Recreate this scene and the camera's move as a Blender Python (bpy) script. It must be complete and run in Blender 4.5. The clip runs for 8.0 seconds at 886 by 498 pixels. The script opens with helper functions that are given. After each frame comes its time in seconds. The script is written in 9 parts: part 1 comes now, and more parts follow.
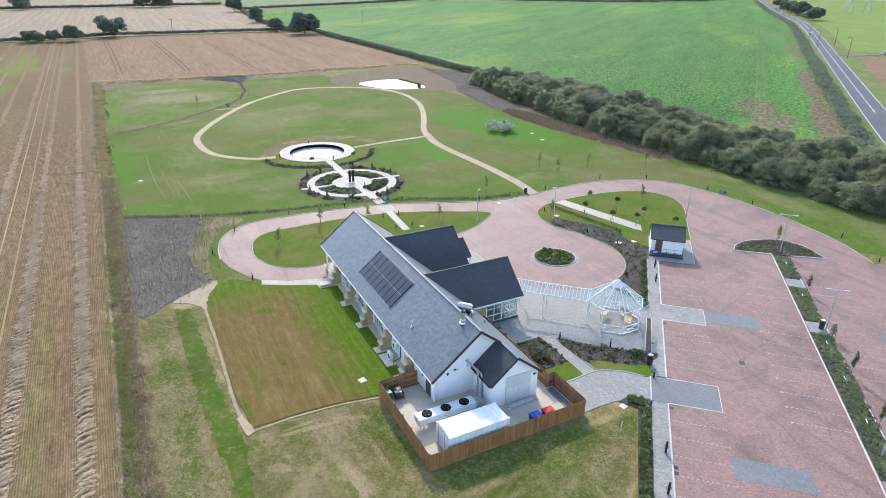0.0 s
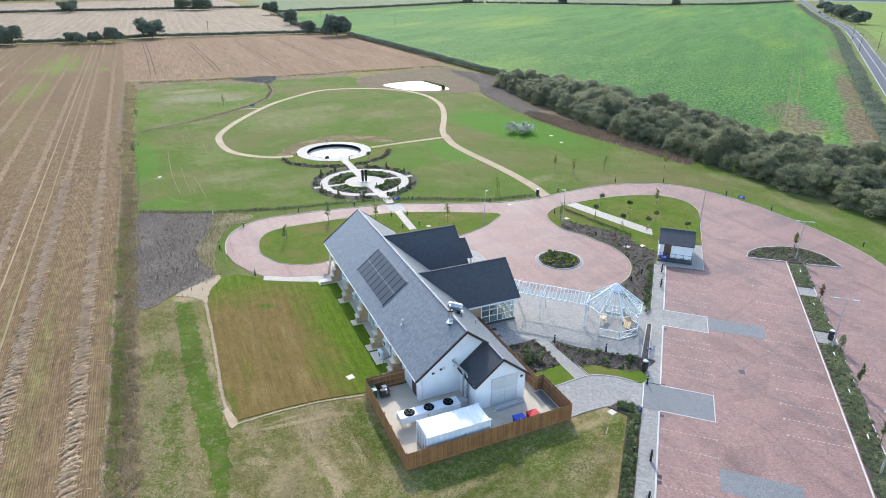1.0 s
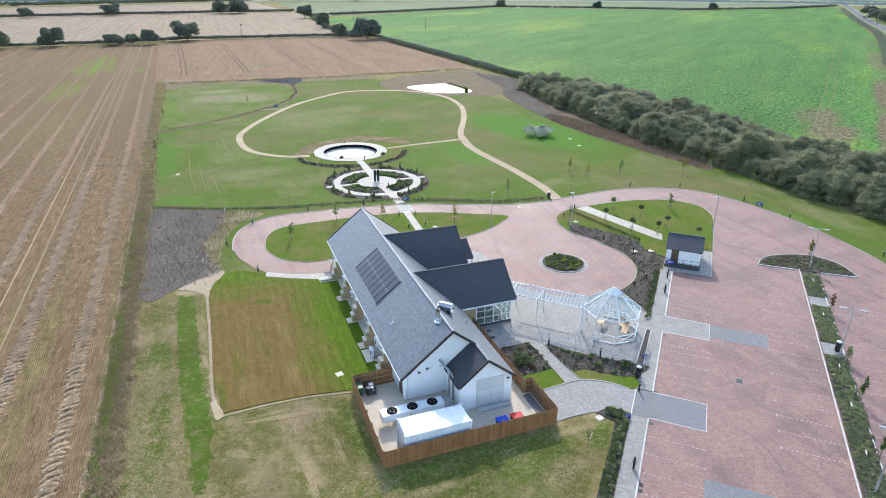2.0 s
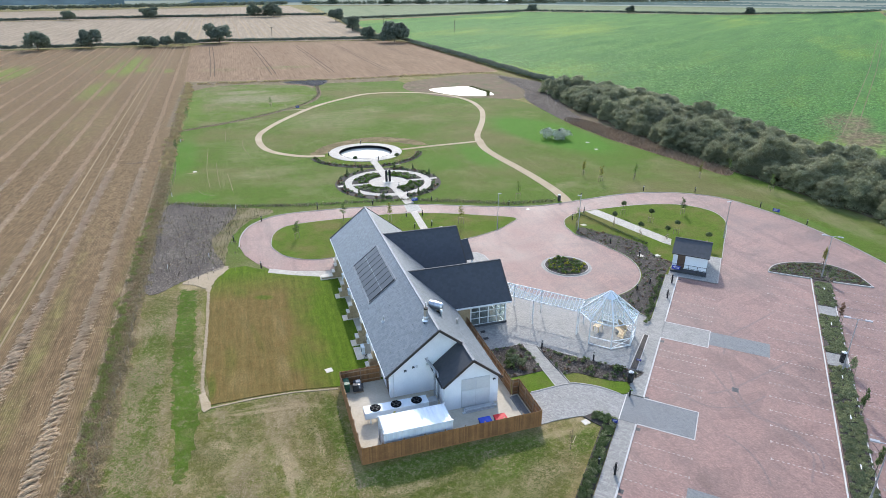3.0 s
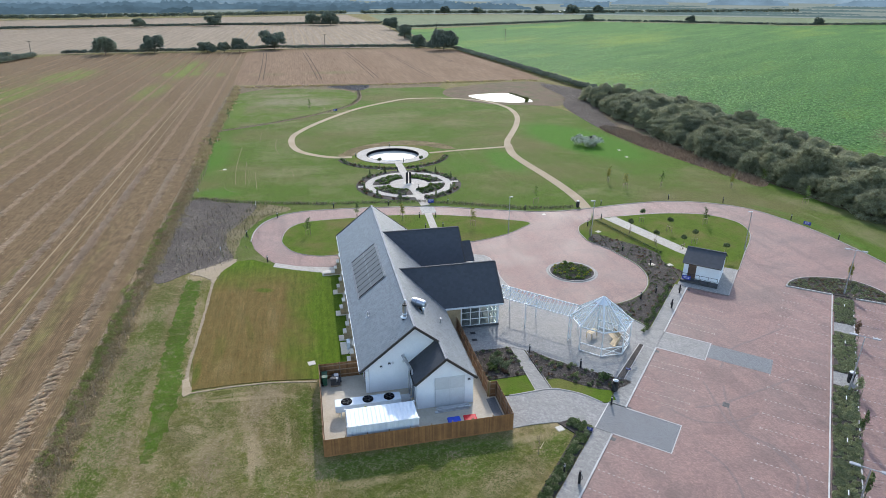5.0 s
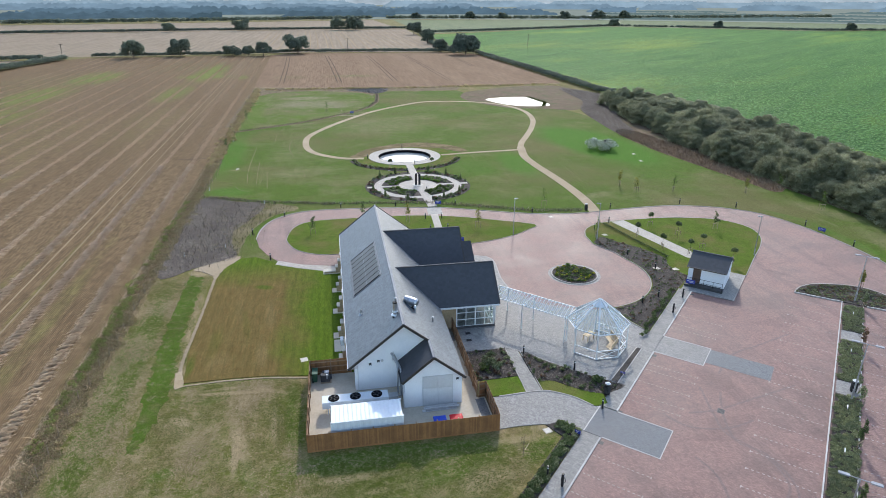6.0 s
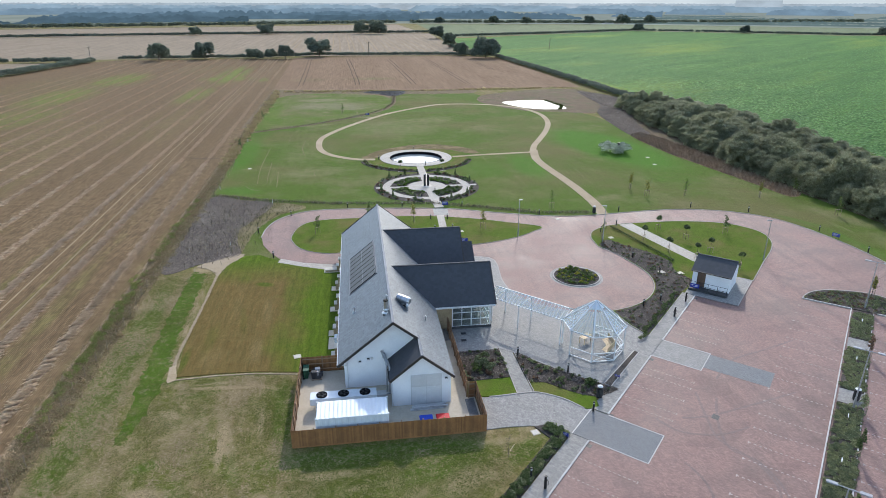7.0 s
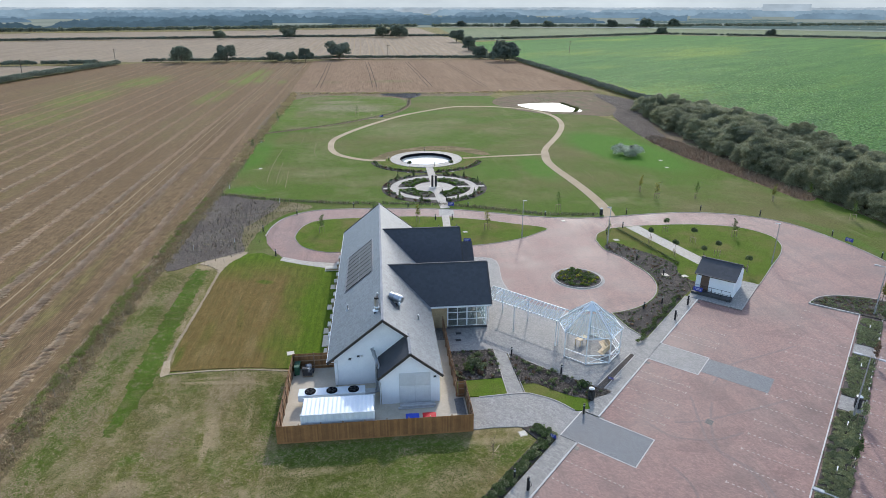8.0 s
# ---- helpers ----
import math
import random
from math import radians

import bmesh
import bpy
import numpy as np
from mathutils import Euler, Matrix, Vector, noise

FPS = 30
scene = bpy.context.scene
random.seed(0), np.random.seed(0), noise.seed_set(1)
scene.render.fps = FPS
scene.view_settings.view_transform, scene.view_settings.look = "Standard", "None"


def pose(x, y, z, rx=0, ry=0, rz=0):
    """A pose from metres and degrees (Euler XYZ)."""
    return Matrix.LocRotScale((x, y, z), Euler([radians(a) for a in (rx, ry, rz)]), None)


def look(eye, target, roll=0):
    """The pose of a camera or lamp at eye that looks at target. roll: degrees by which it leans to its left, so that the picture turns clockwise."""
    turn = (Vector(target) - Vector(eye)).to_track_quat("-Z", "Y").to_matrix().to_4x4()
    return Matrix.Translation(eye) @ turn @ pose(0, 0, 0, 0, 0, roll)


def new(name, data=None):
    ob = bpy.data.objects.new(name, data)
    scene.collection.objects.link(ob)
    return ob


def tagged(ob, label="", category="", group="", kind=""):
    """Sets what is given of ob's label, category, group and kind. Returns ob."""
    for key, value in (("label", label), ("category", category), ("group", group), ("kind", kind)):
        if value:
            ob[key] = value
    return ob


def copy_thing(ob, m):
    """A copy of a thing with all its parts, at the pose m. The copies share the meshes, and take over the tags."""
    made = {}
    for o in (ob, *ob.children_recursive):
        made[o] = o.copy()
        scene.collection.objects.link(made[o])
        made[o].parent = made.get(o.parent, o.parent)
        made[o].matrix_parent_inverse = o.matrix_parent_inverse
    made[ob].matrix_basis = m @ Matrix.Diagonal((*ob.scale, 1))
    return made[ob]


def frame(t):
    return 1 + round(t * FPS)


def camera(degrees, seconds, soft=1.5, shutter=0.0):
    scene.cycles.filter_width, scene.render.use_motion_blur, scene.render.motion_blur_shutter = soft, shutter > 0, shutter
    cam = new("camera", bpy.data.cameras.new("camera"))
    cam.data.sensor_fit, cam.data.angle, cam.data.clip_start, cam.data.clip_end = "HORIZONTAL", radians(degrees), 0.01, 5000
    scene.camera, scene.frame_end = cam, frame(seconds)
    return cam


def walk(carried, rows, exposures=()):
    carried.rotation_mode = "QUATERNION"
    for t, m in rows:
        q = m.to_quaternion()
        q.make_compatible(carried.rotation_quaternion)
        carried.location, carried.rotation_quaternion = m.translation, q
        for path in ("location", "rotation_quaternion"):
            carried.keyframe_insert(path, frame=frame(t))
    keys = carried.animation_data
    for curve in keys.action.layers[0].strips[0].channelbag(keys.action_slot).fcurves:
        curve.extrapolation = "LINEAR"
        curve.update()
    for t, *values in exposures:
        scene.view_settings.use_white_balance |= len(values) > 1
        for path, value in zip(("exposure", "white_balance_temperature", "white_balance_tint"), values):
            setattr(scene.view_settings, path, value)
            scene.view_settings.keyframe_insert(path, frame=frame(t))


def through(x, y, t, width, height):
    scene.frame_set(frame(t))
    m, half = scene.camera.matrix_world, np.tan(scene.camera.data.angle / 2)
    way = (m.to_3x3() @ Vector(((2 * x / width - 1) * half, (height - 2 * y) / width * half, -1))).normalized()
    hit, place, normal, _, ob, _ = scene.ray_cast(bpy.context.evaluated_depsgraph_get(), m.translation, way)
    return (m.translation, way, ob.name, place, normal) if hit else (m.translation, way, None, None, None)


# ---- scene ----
cam = camera(71.39, 8.0, 0.5)
PATH = [
    (0, (-26.332, -43.386, 38.839), (-18.027, -27.178, 30.574), 0.33),
    (0.5, (-24.34, -44.218, 38.519), (-16.496, -27.759, 30.299), 0.25),
    (1, (-22.372, -45.022, 38.229), (-14.996, -28.324, 30.059), 0.20),
    (1.5, (-20.447, -45.768, 37.955), (-13.531, -28.848, 29.839), 0.16),
    (3, (-14.88, -47.747, 37.129), (-9.288, -30.267, 29.181), 0.12),
    (3.5, (-13.125, -48.3, 36.846), (-7.961, -30.661, 28.959), 0.12),
    (4, (-11.451, -48.771, 36.552), (-6.691, -30.992, 28.725), 0.13),
    (4.5, (-9.841, -49.154, 36.23), (-5.466, -31.247, 28.472), 0.13),
    (6, (-5.279, -50.017, 35.162), (-2.003, -31.785, 27.623), 0.12),
    (6.5, (-3.819, -50.209, 34.828), (-0.897, -31.889, 27.355), 0.11),
    (7, (-2.41, -50.336, 34.512), (0.17, -31.941, 27.096), 0.09),
    (7.5, (-1.028, -50.432, 34.199), (1.22, -31.971, 26.84), 0.06),
    (8, (0.346, -50.52, 33.887), (2.268, -32.001, 26.585), 0.02),
]
EXPOSURE = [(0.0, 0.47), (1.7, 0.46), (3.0, 0.35), (3.5, 0.28), (4.5, 0.1), (6.0, 0.01), (8.0, -0.08)]
walk(cam, [(t, look(eye, target, roll)) for t, eye, target, roll in PATH], EXPOSURE)
# rest

# ---- world, sun, exposure ----
world = bpy.data.worlds.new("world")
scene.world = world
world.use_nodes = True
wt = world.node_tree
sky = wt.nodes.new("ShaderNodeTexSky")
sky.sky_type = "NISHITA"
sky.sun_disc = False
sky.sun_elevation, sky.sun_rotation = radians(33), radians(18.5)
sky.dust_density, sky.air_density = 1.0, 1.0
wt.nodes["Background"].inputs["Strength"].default_value = 0.37
wt.links.new(sky.outputs["Color"], wt.nodes["Background"].inputs["Color"])
lamp = bpy.data.lights.new("sun", "SUN")
lamp.energy, lamp.angle, lamp.color = 3.25, radians(0.8), (1.0, 0.97, 0.92)
sun = new("sun", lamp)
sun.matrix_world = look((0.316 * 60, 0.949 * 60, 0.649 * 60), (0, 0, 0))


# ---- materials ----
def material(name):
    m = bpy.data.materials.new(name)
    m.use_nodes = True
    return m, m.node_tree, m.node_tree.nodes["Principled BSDF"]


def where(nt, scale=(1, 1, 1), turn=0.0, spun=False):
    g = nt.nodes.new("ShaderNodeNewGeometry")
    p = nt.nodes.new("ShaderNodeMapping")
    if spun:
        p.vector_type, scale = "TEXTURE", tuple(1 / s for s in scale)
    p.inputs["Scale"].default_value = scale
    p.inputs["Rotation"].default_value = (0, 0, turn)
    nt.links.new(g.outputs["Position"], p.inputs["Vector"])
    return p.outputs["Vector"]


def grain(nt, vec, scale, detail=4.0, rough=0.6):
    n = nt.nodes.new("ShaderNodeTexNoise")
    n.inputs["Scale"].default_value, n.inputs["Detail"].default_value, n.inputs["Roughness"].default_value = scale, detail, rough
    nt.links.new(vec, n.inputs["Vector"])
    return n.outputs["Fac"]


def ramp(nt, fac, stops):
    r = nt.nodes.new("ShaderNodeValToRGB")
    e = r.color_ramp.elements
    while len(e) < len(stops):
        e.new(0.5)
    for k, (at, c) in enumerate(stops):
        e[k].position = at
        e[k].color = (*c, 1) if len(c) == 3 else (c[0], c[0], c[0], 1)
    nt.links.new(fac, r.inputs["Fac"])
    return r.outputs["Color"]


def mixed(nt, fac, a, b, mode="MIX"):
    m = nt.nodes.new("ShaderNodeMix")
    m.data_type, m.blend_type = "RGBA", mode
    for key, v in ((0, fac), (6, a), (7, b)):
        if hasattr(v, "is_linked"):
            nt.links.new(v, m.inputs[key])
        elif key == 0:
            m.inputs[0].default_value = v
        else:
            m.inputs[key].default_value = (*v, 1)
    return m.outputs[2]


def bumped(nt, bsdf, height, strength, distance):
    b = nt.nodes.new("ShaderNodeBump")
    b.inputs["Strength"].default_value, b.inputs["Distance"].default_value = strength, distance
    nt.links.new(height, b.inputs["Height"])
    nt.links.new(b.outputs["Normal"], bsdf.inputs["Normal"])


def blots(nt, marks, ragged=0.35, scale=0.35):
    """A soft mask of worn or overgrown places: (x, y, half length, half width, turn, amount), ragged at the edge."""
    g = nt.nodes.new("ShaderNodeNewGeometry")
    total = None
    for x, y, rx, ry, turn, amount in marks:
        p = nt.nodes.new("ShaderNodeMapping")
        p.vector_type = "TEXTURE"
        p.inputs["Location"].default_value = (x, y, 0)
        p.inputs["Rotation"].default_value = (0, 0, radians(turn))
        p.inputs["Scale"].default_value = (rx, ry, 1000)
        nt.links.new(g.outputs["Position"], p.inputs["Vector"])
        d = nt.nodes.new("ShaderNodeVectorMath")
        d.operation = "LENGTH"
        nt.links.new(p.outputs["Vector"], d.inputs[0])
        f = nt.nodes.new("ShaderNodeMapRange")
        f.interpolation_type = "SMOOTHSTEP"
        f.inputs[1].default_value, f.inputs[2].default_value, f.inputs[3].default_value, f.inputs[4].default_value = 1.25, 0.35, 0.0, amount
        nt.links.new(d.outputs["Value"], f.inputs[0])
        if total is None:
            total = f.outputs[0]
        else:
            a = nt.nodes.new("ShaderNodeMath")
            a.operation = "MAXIMUM"
            nt.links.new(total, a.inputs[0])
            nt.links.new(f.outputs[0], a.inputs[1])
            total = a.outputs[0]
    n = grain(nt, g.outputs["Position"], scale, 7, 0.72)
    m = nt.nodes.new("ShaderNodeMath")
    m.operation = "MULTIPLY_ADD"
    m.inputs[1].default_value, m.inputs[2].default_value = 4 * ragged, -2 * ragged
    nt.links.new(n, m.inputs[0])
    a = nt.nodes.new("ShaderNodeMath")
    a.operation = "ADD"
    nt.links.new(m.outputs[0], a.inputs[0])
    nt.links.new(total, a.inputs[1])
    b = nt.nodes.new("ShaderNodeMath")
    b.operation, b.use_clamp = "MULTIPLY", True
    nt.links.new(a.outputs[0], b.inputs[0])
    nt.links.new(total, b.inputs[1])
    return b.outputs[0]


def surface(name, dark, light, big=0.4, fine=12.0, rough=0.8, bump=0.3, depth=0.02, metal=0.0, vary=0.25, wear=0.35):
    """A plain solid surface with stains at one scale and grain at another, a shade of its own for each piece."""
    m, nt, b = material(name)
    v = where(nt)
    n1, n2 = grain(nt, v, big, 5), grain(nt, v, fine, 6, 0.7)
    c = ramp(nt, n1, [(0.3, dark), (0.7, light)])
    g = ramp(nt, n2, [(0.2, (1 - wear,)), (0.8, (1 + wear * 0.4,))])
    c = mixed(nt, 1.0, c, g, "MULTIPLY")
    o = nt.nodes.new("ShaderNodeObjectInfo")
    k = ramp(nt, o.outputs["Random"], [(0.0, (1 - vary,)), (1.0, (1.0,))])
    c = mixed(nt, 1.0, c, k, "MULTIPLY")
    nt.links.new(c, b.inputs["Base Color"])
    b.inputs["Roughness"].default_value, b.inputs["Metallic"].default_value = rough, metal
    bumped(nt, b, n2, bump, depth)
    return m


def islands(name, stops, rough=0.5, fine=25.0, bump=0.2, wear=0.3, big=0.15, shade=0.75):
    """Each loose piece of a joined mesh (a slate, a leaf, a stalk) takes a tone of its own."""
    m, nt, b = material(name)
    g = nt.nodes.new("ShaderNodeNewGeometry")
    c = ramp(nt, g.outputs["Random Per Island"], stops)
    v = where(nt)
    n, n0 = grain(nt, v, fine, 4), grain(nt, v, big, 4)
    c = mixed(nt, 1.0, c, ramp(nt, n, [(0.25, (1 - wear,)), (0.75, (1.0,))]), "MULTIPLY")
    c = mixed(nt, 1.0, c, ramp(nt, n0, [(0.35, (shade,)), (0.65, (1.0,))]), "MULTIPLY")
    nt.links.new(c, b.inputs["Base Color"])
    b.inputs["Roughness"].default_value = rough
    bumped(nt, b, n, bump, 0.01)
    return m


def leafy(name, stops, through=0.4, big=0.12, shade=0.75, vary=0.3):
    """Leaves that let some light through, each of its own green."""
    m, nt, b = material(name)
    g = nt.nodes.new("ShaderNodeNewGeometry")
    c = ramp(nt, g.outputs["Random Per Island"], stops)
    n0 = grain(nt, where(nt), big, 4)
    c = mixed(nt, 1.0, c, ramp(nt, n0, [(0.35, (shade,)), (0.65, (1.1,))]), "MULTIPLY")
    o = nt.nodes.new("ShaderNodeObjectInfo")
    c = mixed(nt, 1.0, c, ramp(nt, o.outputs["Random"], [(0.0, (1 - vary, 1 - 0.93 * vary, 1 - 0.83 * vary)), (1.0, (1.0, 1.0, 0.95))]), "MULTIPLY")
    nt.links.new(c, b.inputs["Base Color"])
    b.inputs["Roughness"].default_value = 0.6
    b.inputs["Specular IOR Level"].default_value = 0.1
    t = nt.nodes.new("ShaderNodeBsdfTranslucent")
    nt.links.new(c, t.inputs["Color"])
    mx = nt.nodes.new("ShaderNodeMixShader")
    mx.inputs[0].default_value = through
    nt.links.new(b.outputs[0], mx.inputs[1])
    nt.links.new(t.outputs[0], mx.inputs[2])
    nt.links.new(mx.outputs[0], nt.nodes["Material Output"].inputs["Surface"])
    return m


def grass(name, deep, fresh, dry, dryness=0.5, stripe=0.0, turn=0.0, patch=0.09, bare=None, scars=0.0, fine=9.0, worn=(), green=(), speckle=0.0, lush=None, spots=0.8):
    """Turf: broad patches, tufts, dry and worn places, long scars of wear."""
    m, nt, b = material(name)
    v = where(nt)
    n1, n2, n3, n4 = grain(nt, v, patch, 7, 0.62), grain(nt, v, 0.7, 7, 0.72), grain(nt, v, fine, 6, 0.8), grain(nt, v, patch * 3.1, 6, 0.68)
    c = ramp(nt, n2, [(0.28, deep), (0.72, fresh)])
    c = mixed(nt, ramp(nt, n1, [(max(0.0, 0.64 - dryness * 0.4), (0.0,)), (0.78 - dryness * 0.32, (1.0,))]), c, dry)
    if bare:
        c = mixed(nt, ramp(nt, n4, [(0.52, (0.0,)), (0.68, (spots,))]), c, bare)
        if scars:
            n5 = grain(nt, where(nt, (1, 0.07, 1), turn), 0.55, 6, 0.7)
            n6 = grain(nt, where(nt, (1, 0.1, 1), turn + 1.1), 0.4, 6, 0.7)
            c = mixed(nt, ramp(nt, n5, [(0.62, (0.0,)), (0.7, (scars,))]), c, bare)
            c = mixed(nt, ramp(nt, n6, [(0.64, (0.0,)), (0.72, (scars,))]), c, bare)
    if green:
        c = mixed(nt, blots(nt, green, 0.2), c, lush or fresh)
    if worn:
        c = mixed(nt, blots(nt, worn, 0.6, 0.5), c, bare)
    if speckle:
        n7 = grain(nt, v, 2.2, 8, 0.9)
        c = mixed(nt, ramp(nt, n7, [(0.49, (0.0,)), (0.58, (speckle,))]), c, bare)
    c = mixed(nt, 1.0, c, ramp(nt, n3, [(0.34, (0.42,)), (0.66, (1.4,))]), "MULTIPLY")
    if stripe:
        s = nt.nodes.new("ShaderNodeTexWave")
        s.inputs["Scale"].default_value, s.inputs["Distortion"].default_value, s.inputs["Detail"].default_value = stripe, 1.5, 3
        nt.links.new(where(nt, (1, 1, 1), turn), s.inputs["Vector"])
        c = mixed(nt, 1.0, c, ramp(nt, s.outputs["Fac"], [(0.2, (0.95,)), (0.8, (1.03,))]), "MULTIPLY")
    nt.links.new(c, b.inputs["Base Color"])
    b.inputs["Roughness"].default_value = 0.9
    b.inputs["Specular IOR Level"].default_value = 0.03
    bumped(nt, b, mixed(nt, 0.5, n2, n3), 0.8, 0.14)
    return m


def tilled(name, dark, light, green, rows, turn, greenness=0.3, fine=3.0, soft=0.5, patch=0.02, along=0.12, marks=(), mark_colour=None, height=0.15, drill=0.35, lush=(), spun=False):
    """A cropped field: drilled rows along one line, stubble, broad soil patches and some regrowth."""
    m, nt, b = material(name)
    v = where(nt)
    n1, n2, n3, n4 = grain(nt, where(nt, (1, 0.12, 1), turn, spun), 0.09, 7, 0.68), grain(nt, where(nt, (1, along, 1), turn, spun), fine, 6, 0.75), grain(nt, where(nt, (1, 0.3, 1), turn, spun), patch, 6, 0.65), grain(nt, v, 0.7, 7, 0.8)
    c = ramp(nt, n1, [(0.3, dark), (0.7, light)])
    c = mixed(nt, ramp(nt, n3, [(0.72 - 0.3 * greenness, (0.0,)), (0.86 - 0.3 * greenness, (0.8,))]), c, green)
    if lush:
        c = mixed(nt, blots(nt, lush, 0.5, 0.1), c, green)
    if marks:
        c = mixed(nt, blots(nt, marks, 0.75, 0.22), c, mark_colour or green)
    s = nt.nodes.new("ShaderNodeTexWave")
    s.inputs["Scale"].default_value, s.inputs["Distortion"].default_value = rows, 0.6
    s.inputs["Detail"].default_value, s.inputs["Detail Scale"].default_value = 3, 1.0
    nt.links.new(where(nt, (1, 1, 1), turn, spun), s.inputs["Vector"])
    c = mixed(nt, 1.0, c, ramp(nt, s.outputs["Fac"], [(0.1, (1 - soft * drill,)), (0.9, (1.05,))]), "MULTIPLY")
    c = mixed(nt, 1.0, c, ramp(nt, n2, [(0.25, (1 - soft,)), (0.75, (1.2,))]), "MULTIPLY")
    c = mixed(nt, 1.0, c, ramp(nt, n4, [(0.3, (1 - soft * 0.8,)), (0.7, (1.2,))]), "MULTIPLY")
    nt.links.new(c, b.inputs["Base Color"])
    b.inputs["Roughness"].default_value = 0.9
    b.inputs["Specular IOR Level"].default_value = 0.03
    bumped(nt, b, n2, 0.8, height)
    return m


def paving(name, c1, c2, joint, turn, size=(0.2, 0.1), stain=(0.6, 1.08), rough=0.75, tyres=0.0, stains=()):
    """Small concrete blocks in bond, with their joints, batches of colour, stains and tyre rubs."""
    m, nt, b = material(name)
    v = where(nt, (1, 1, 1), turn)
    t = nt.nodes.new("ShaderNodeTexBrick")
    t.inputs["Scale"].default_value = 1.0
    t.inputs["Brick Width"].default_value, t.inputs["Row Height"].default_value = size
    t.inputs["Mortar Size"].default_value, t.inputs["Mortar Smooth"].default_value = 0.006, 0.4
    t.inputs["Color1"].default_value, t.inputs["Color2"].default_value, t.inputs["Mortar"].default_value = (*c1, 1), (*c2, 1), (*joint, 1)
    nt.links.new(v, t.inputs["Vector"])
    n1, n2, n3 = grain(nt, v, 0.13, 8, 0.7), grain(nt, v, 7.0, 6, 0.8), grain(nt, where(nt, (1, 0.08, 1), turn), 0.5, 5)
    c = mixed(nt, 1.0, t.outputs["Color"], ramp(nt, n1, [(0.28, (stain[0],)), (0.5, (0.93,)), (0.72, (stain[1],))]), "MULTIPLY")
    c = mixed(nt, 1.0, c, ramp(nt, n2, [(0.32, (0.7,)), (0.68, (1.2,))]), "MULTIPLY")
    if stains:
        c = mixed(nt, 1.0, c, ramp(nt, blots(nt, stains, 0.5, 0.5), [(0.0, (1.0,)), (1.0, (0.72,))]), "MULTIPLY")
    if tyres:
        cell = nt.nodes.new("ShaderNodeTexVoronoi")
        cell.inputs["Scale"].default_value = 0.16
        nt.links.new(where(nt, (1, 2.2, 1), turn + 0.3), cell.inputs["Vector"])
        tone = nt.nodes.new("ShaderNodeSeparateXYZ")
        nt.links.new(cell.outputs["Color"], tone.inputs[0])
        c = mixed(nt, 1.0, c, ramp(nt, tone.outputs[0], [(0.0, (0.86,)), (0.3, (0.98,)), (1.0, (1.03,))]), "MULTIPLY")
        c = mixed(nt, 1.0, c, ramp(nt, n3, [(0.3, (1 - tyres,)), (0.5, (1.0,))]), "MULTIPLY")
    nt.links.new(c, b.inputs["Base Color"])
    nt.links.new(ramp(nt, n1, [(0.3, (rough - 0.15,)), (0.7, (rough + 0.1,))]), b.inputs["Roughness"])
    bumped(nt, b, t.outputs["Fac"], 0.4, -0.004)
    return m


def glass(name, tint=(0.9, 0.95, 0.95), rough=0.03, gloss=0.27):
    m, nt, b = material(name)
    b.inputs["Base Color"].default_value = (*tint, 1)
    b.inputs["Roughness"].default_value = rough
    b.inputs["Transmission Weight"].default_value = 1.0
    b.inputs["IOR"].default_value = 1.05
    g = nt.nodes.new("ShaderNodeBsdfGlossy")
    g.inputs["Roughness"].default_value = 0.08
    t = nt.nodes.new("ShaderNodeBsdfTransparent")
    t.inputs["Color"].default_value = (*tint, 1)
    f = nt.nodes.new("ShaderNodeLayerWeight")
    f.inputs["Blend"].default_value = 0.5
    k = nt.nodes.new("ShaderNodeMapRange")
    k.inputs[1].default_value, k.inputs[2].default_value, k.inputs[3].default_value, k.inputs[4].default_value = 0.2, 1.0, 0.15 * gloss, gloss
    nt.links.new(f.outputs["Facing"], k.inputs[0])
    mx = nt.nodes.new("ShaderNodeMixShader")
    nt.links.new(k.outputs[0], mx.inputs[0])
    nt.links.new(t.outputs[0], mx.inputs[1])
    nt.links.new(g.outputs[0], mx.inputs[2])
    nt.links.new(mx.outputs[0], nt.nodes["Material Output"].inputs["Surface"])
    return m


def water(name, colour, ripple=0.06):
    m, nt, b = material(name)
    b.inputs["Base Color"].default_value = (*colour, 1)
    b.inputs["Roughness"].default_value = 0.06
    b.inputs["IOR"].default_value = 1.33
    bumped(nt, b, grain(nt, where(nt), 1.5, 3), ripple, 0.03)
    return m


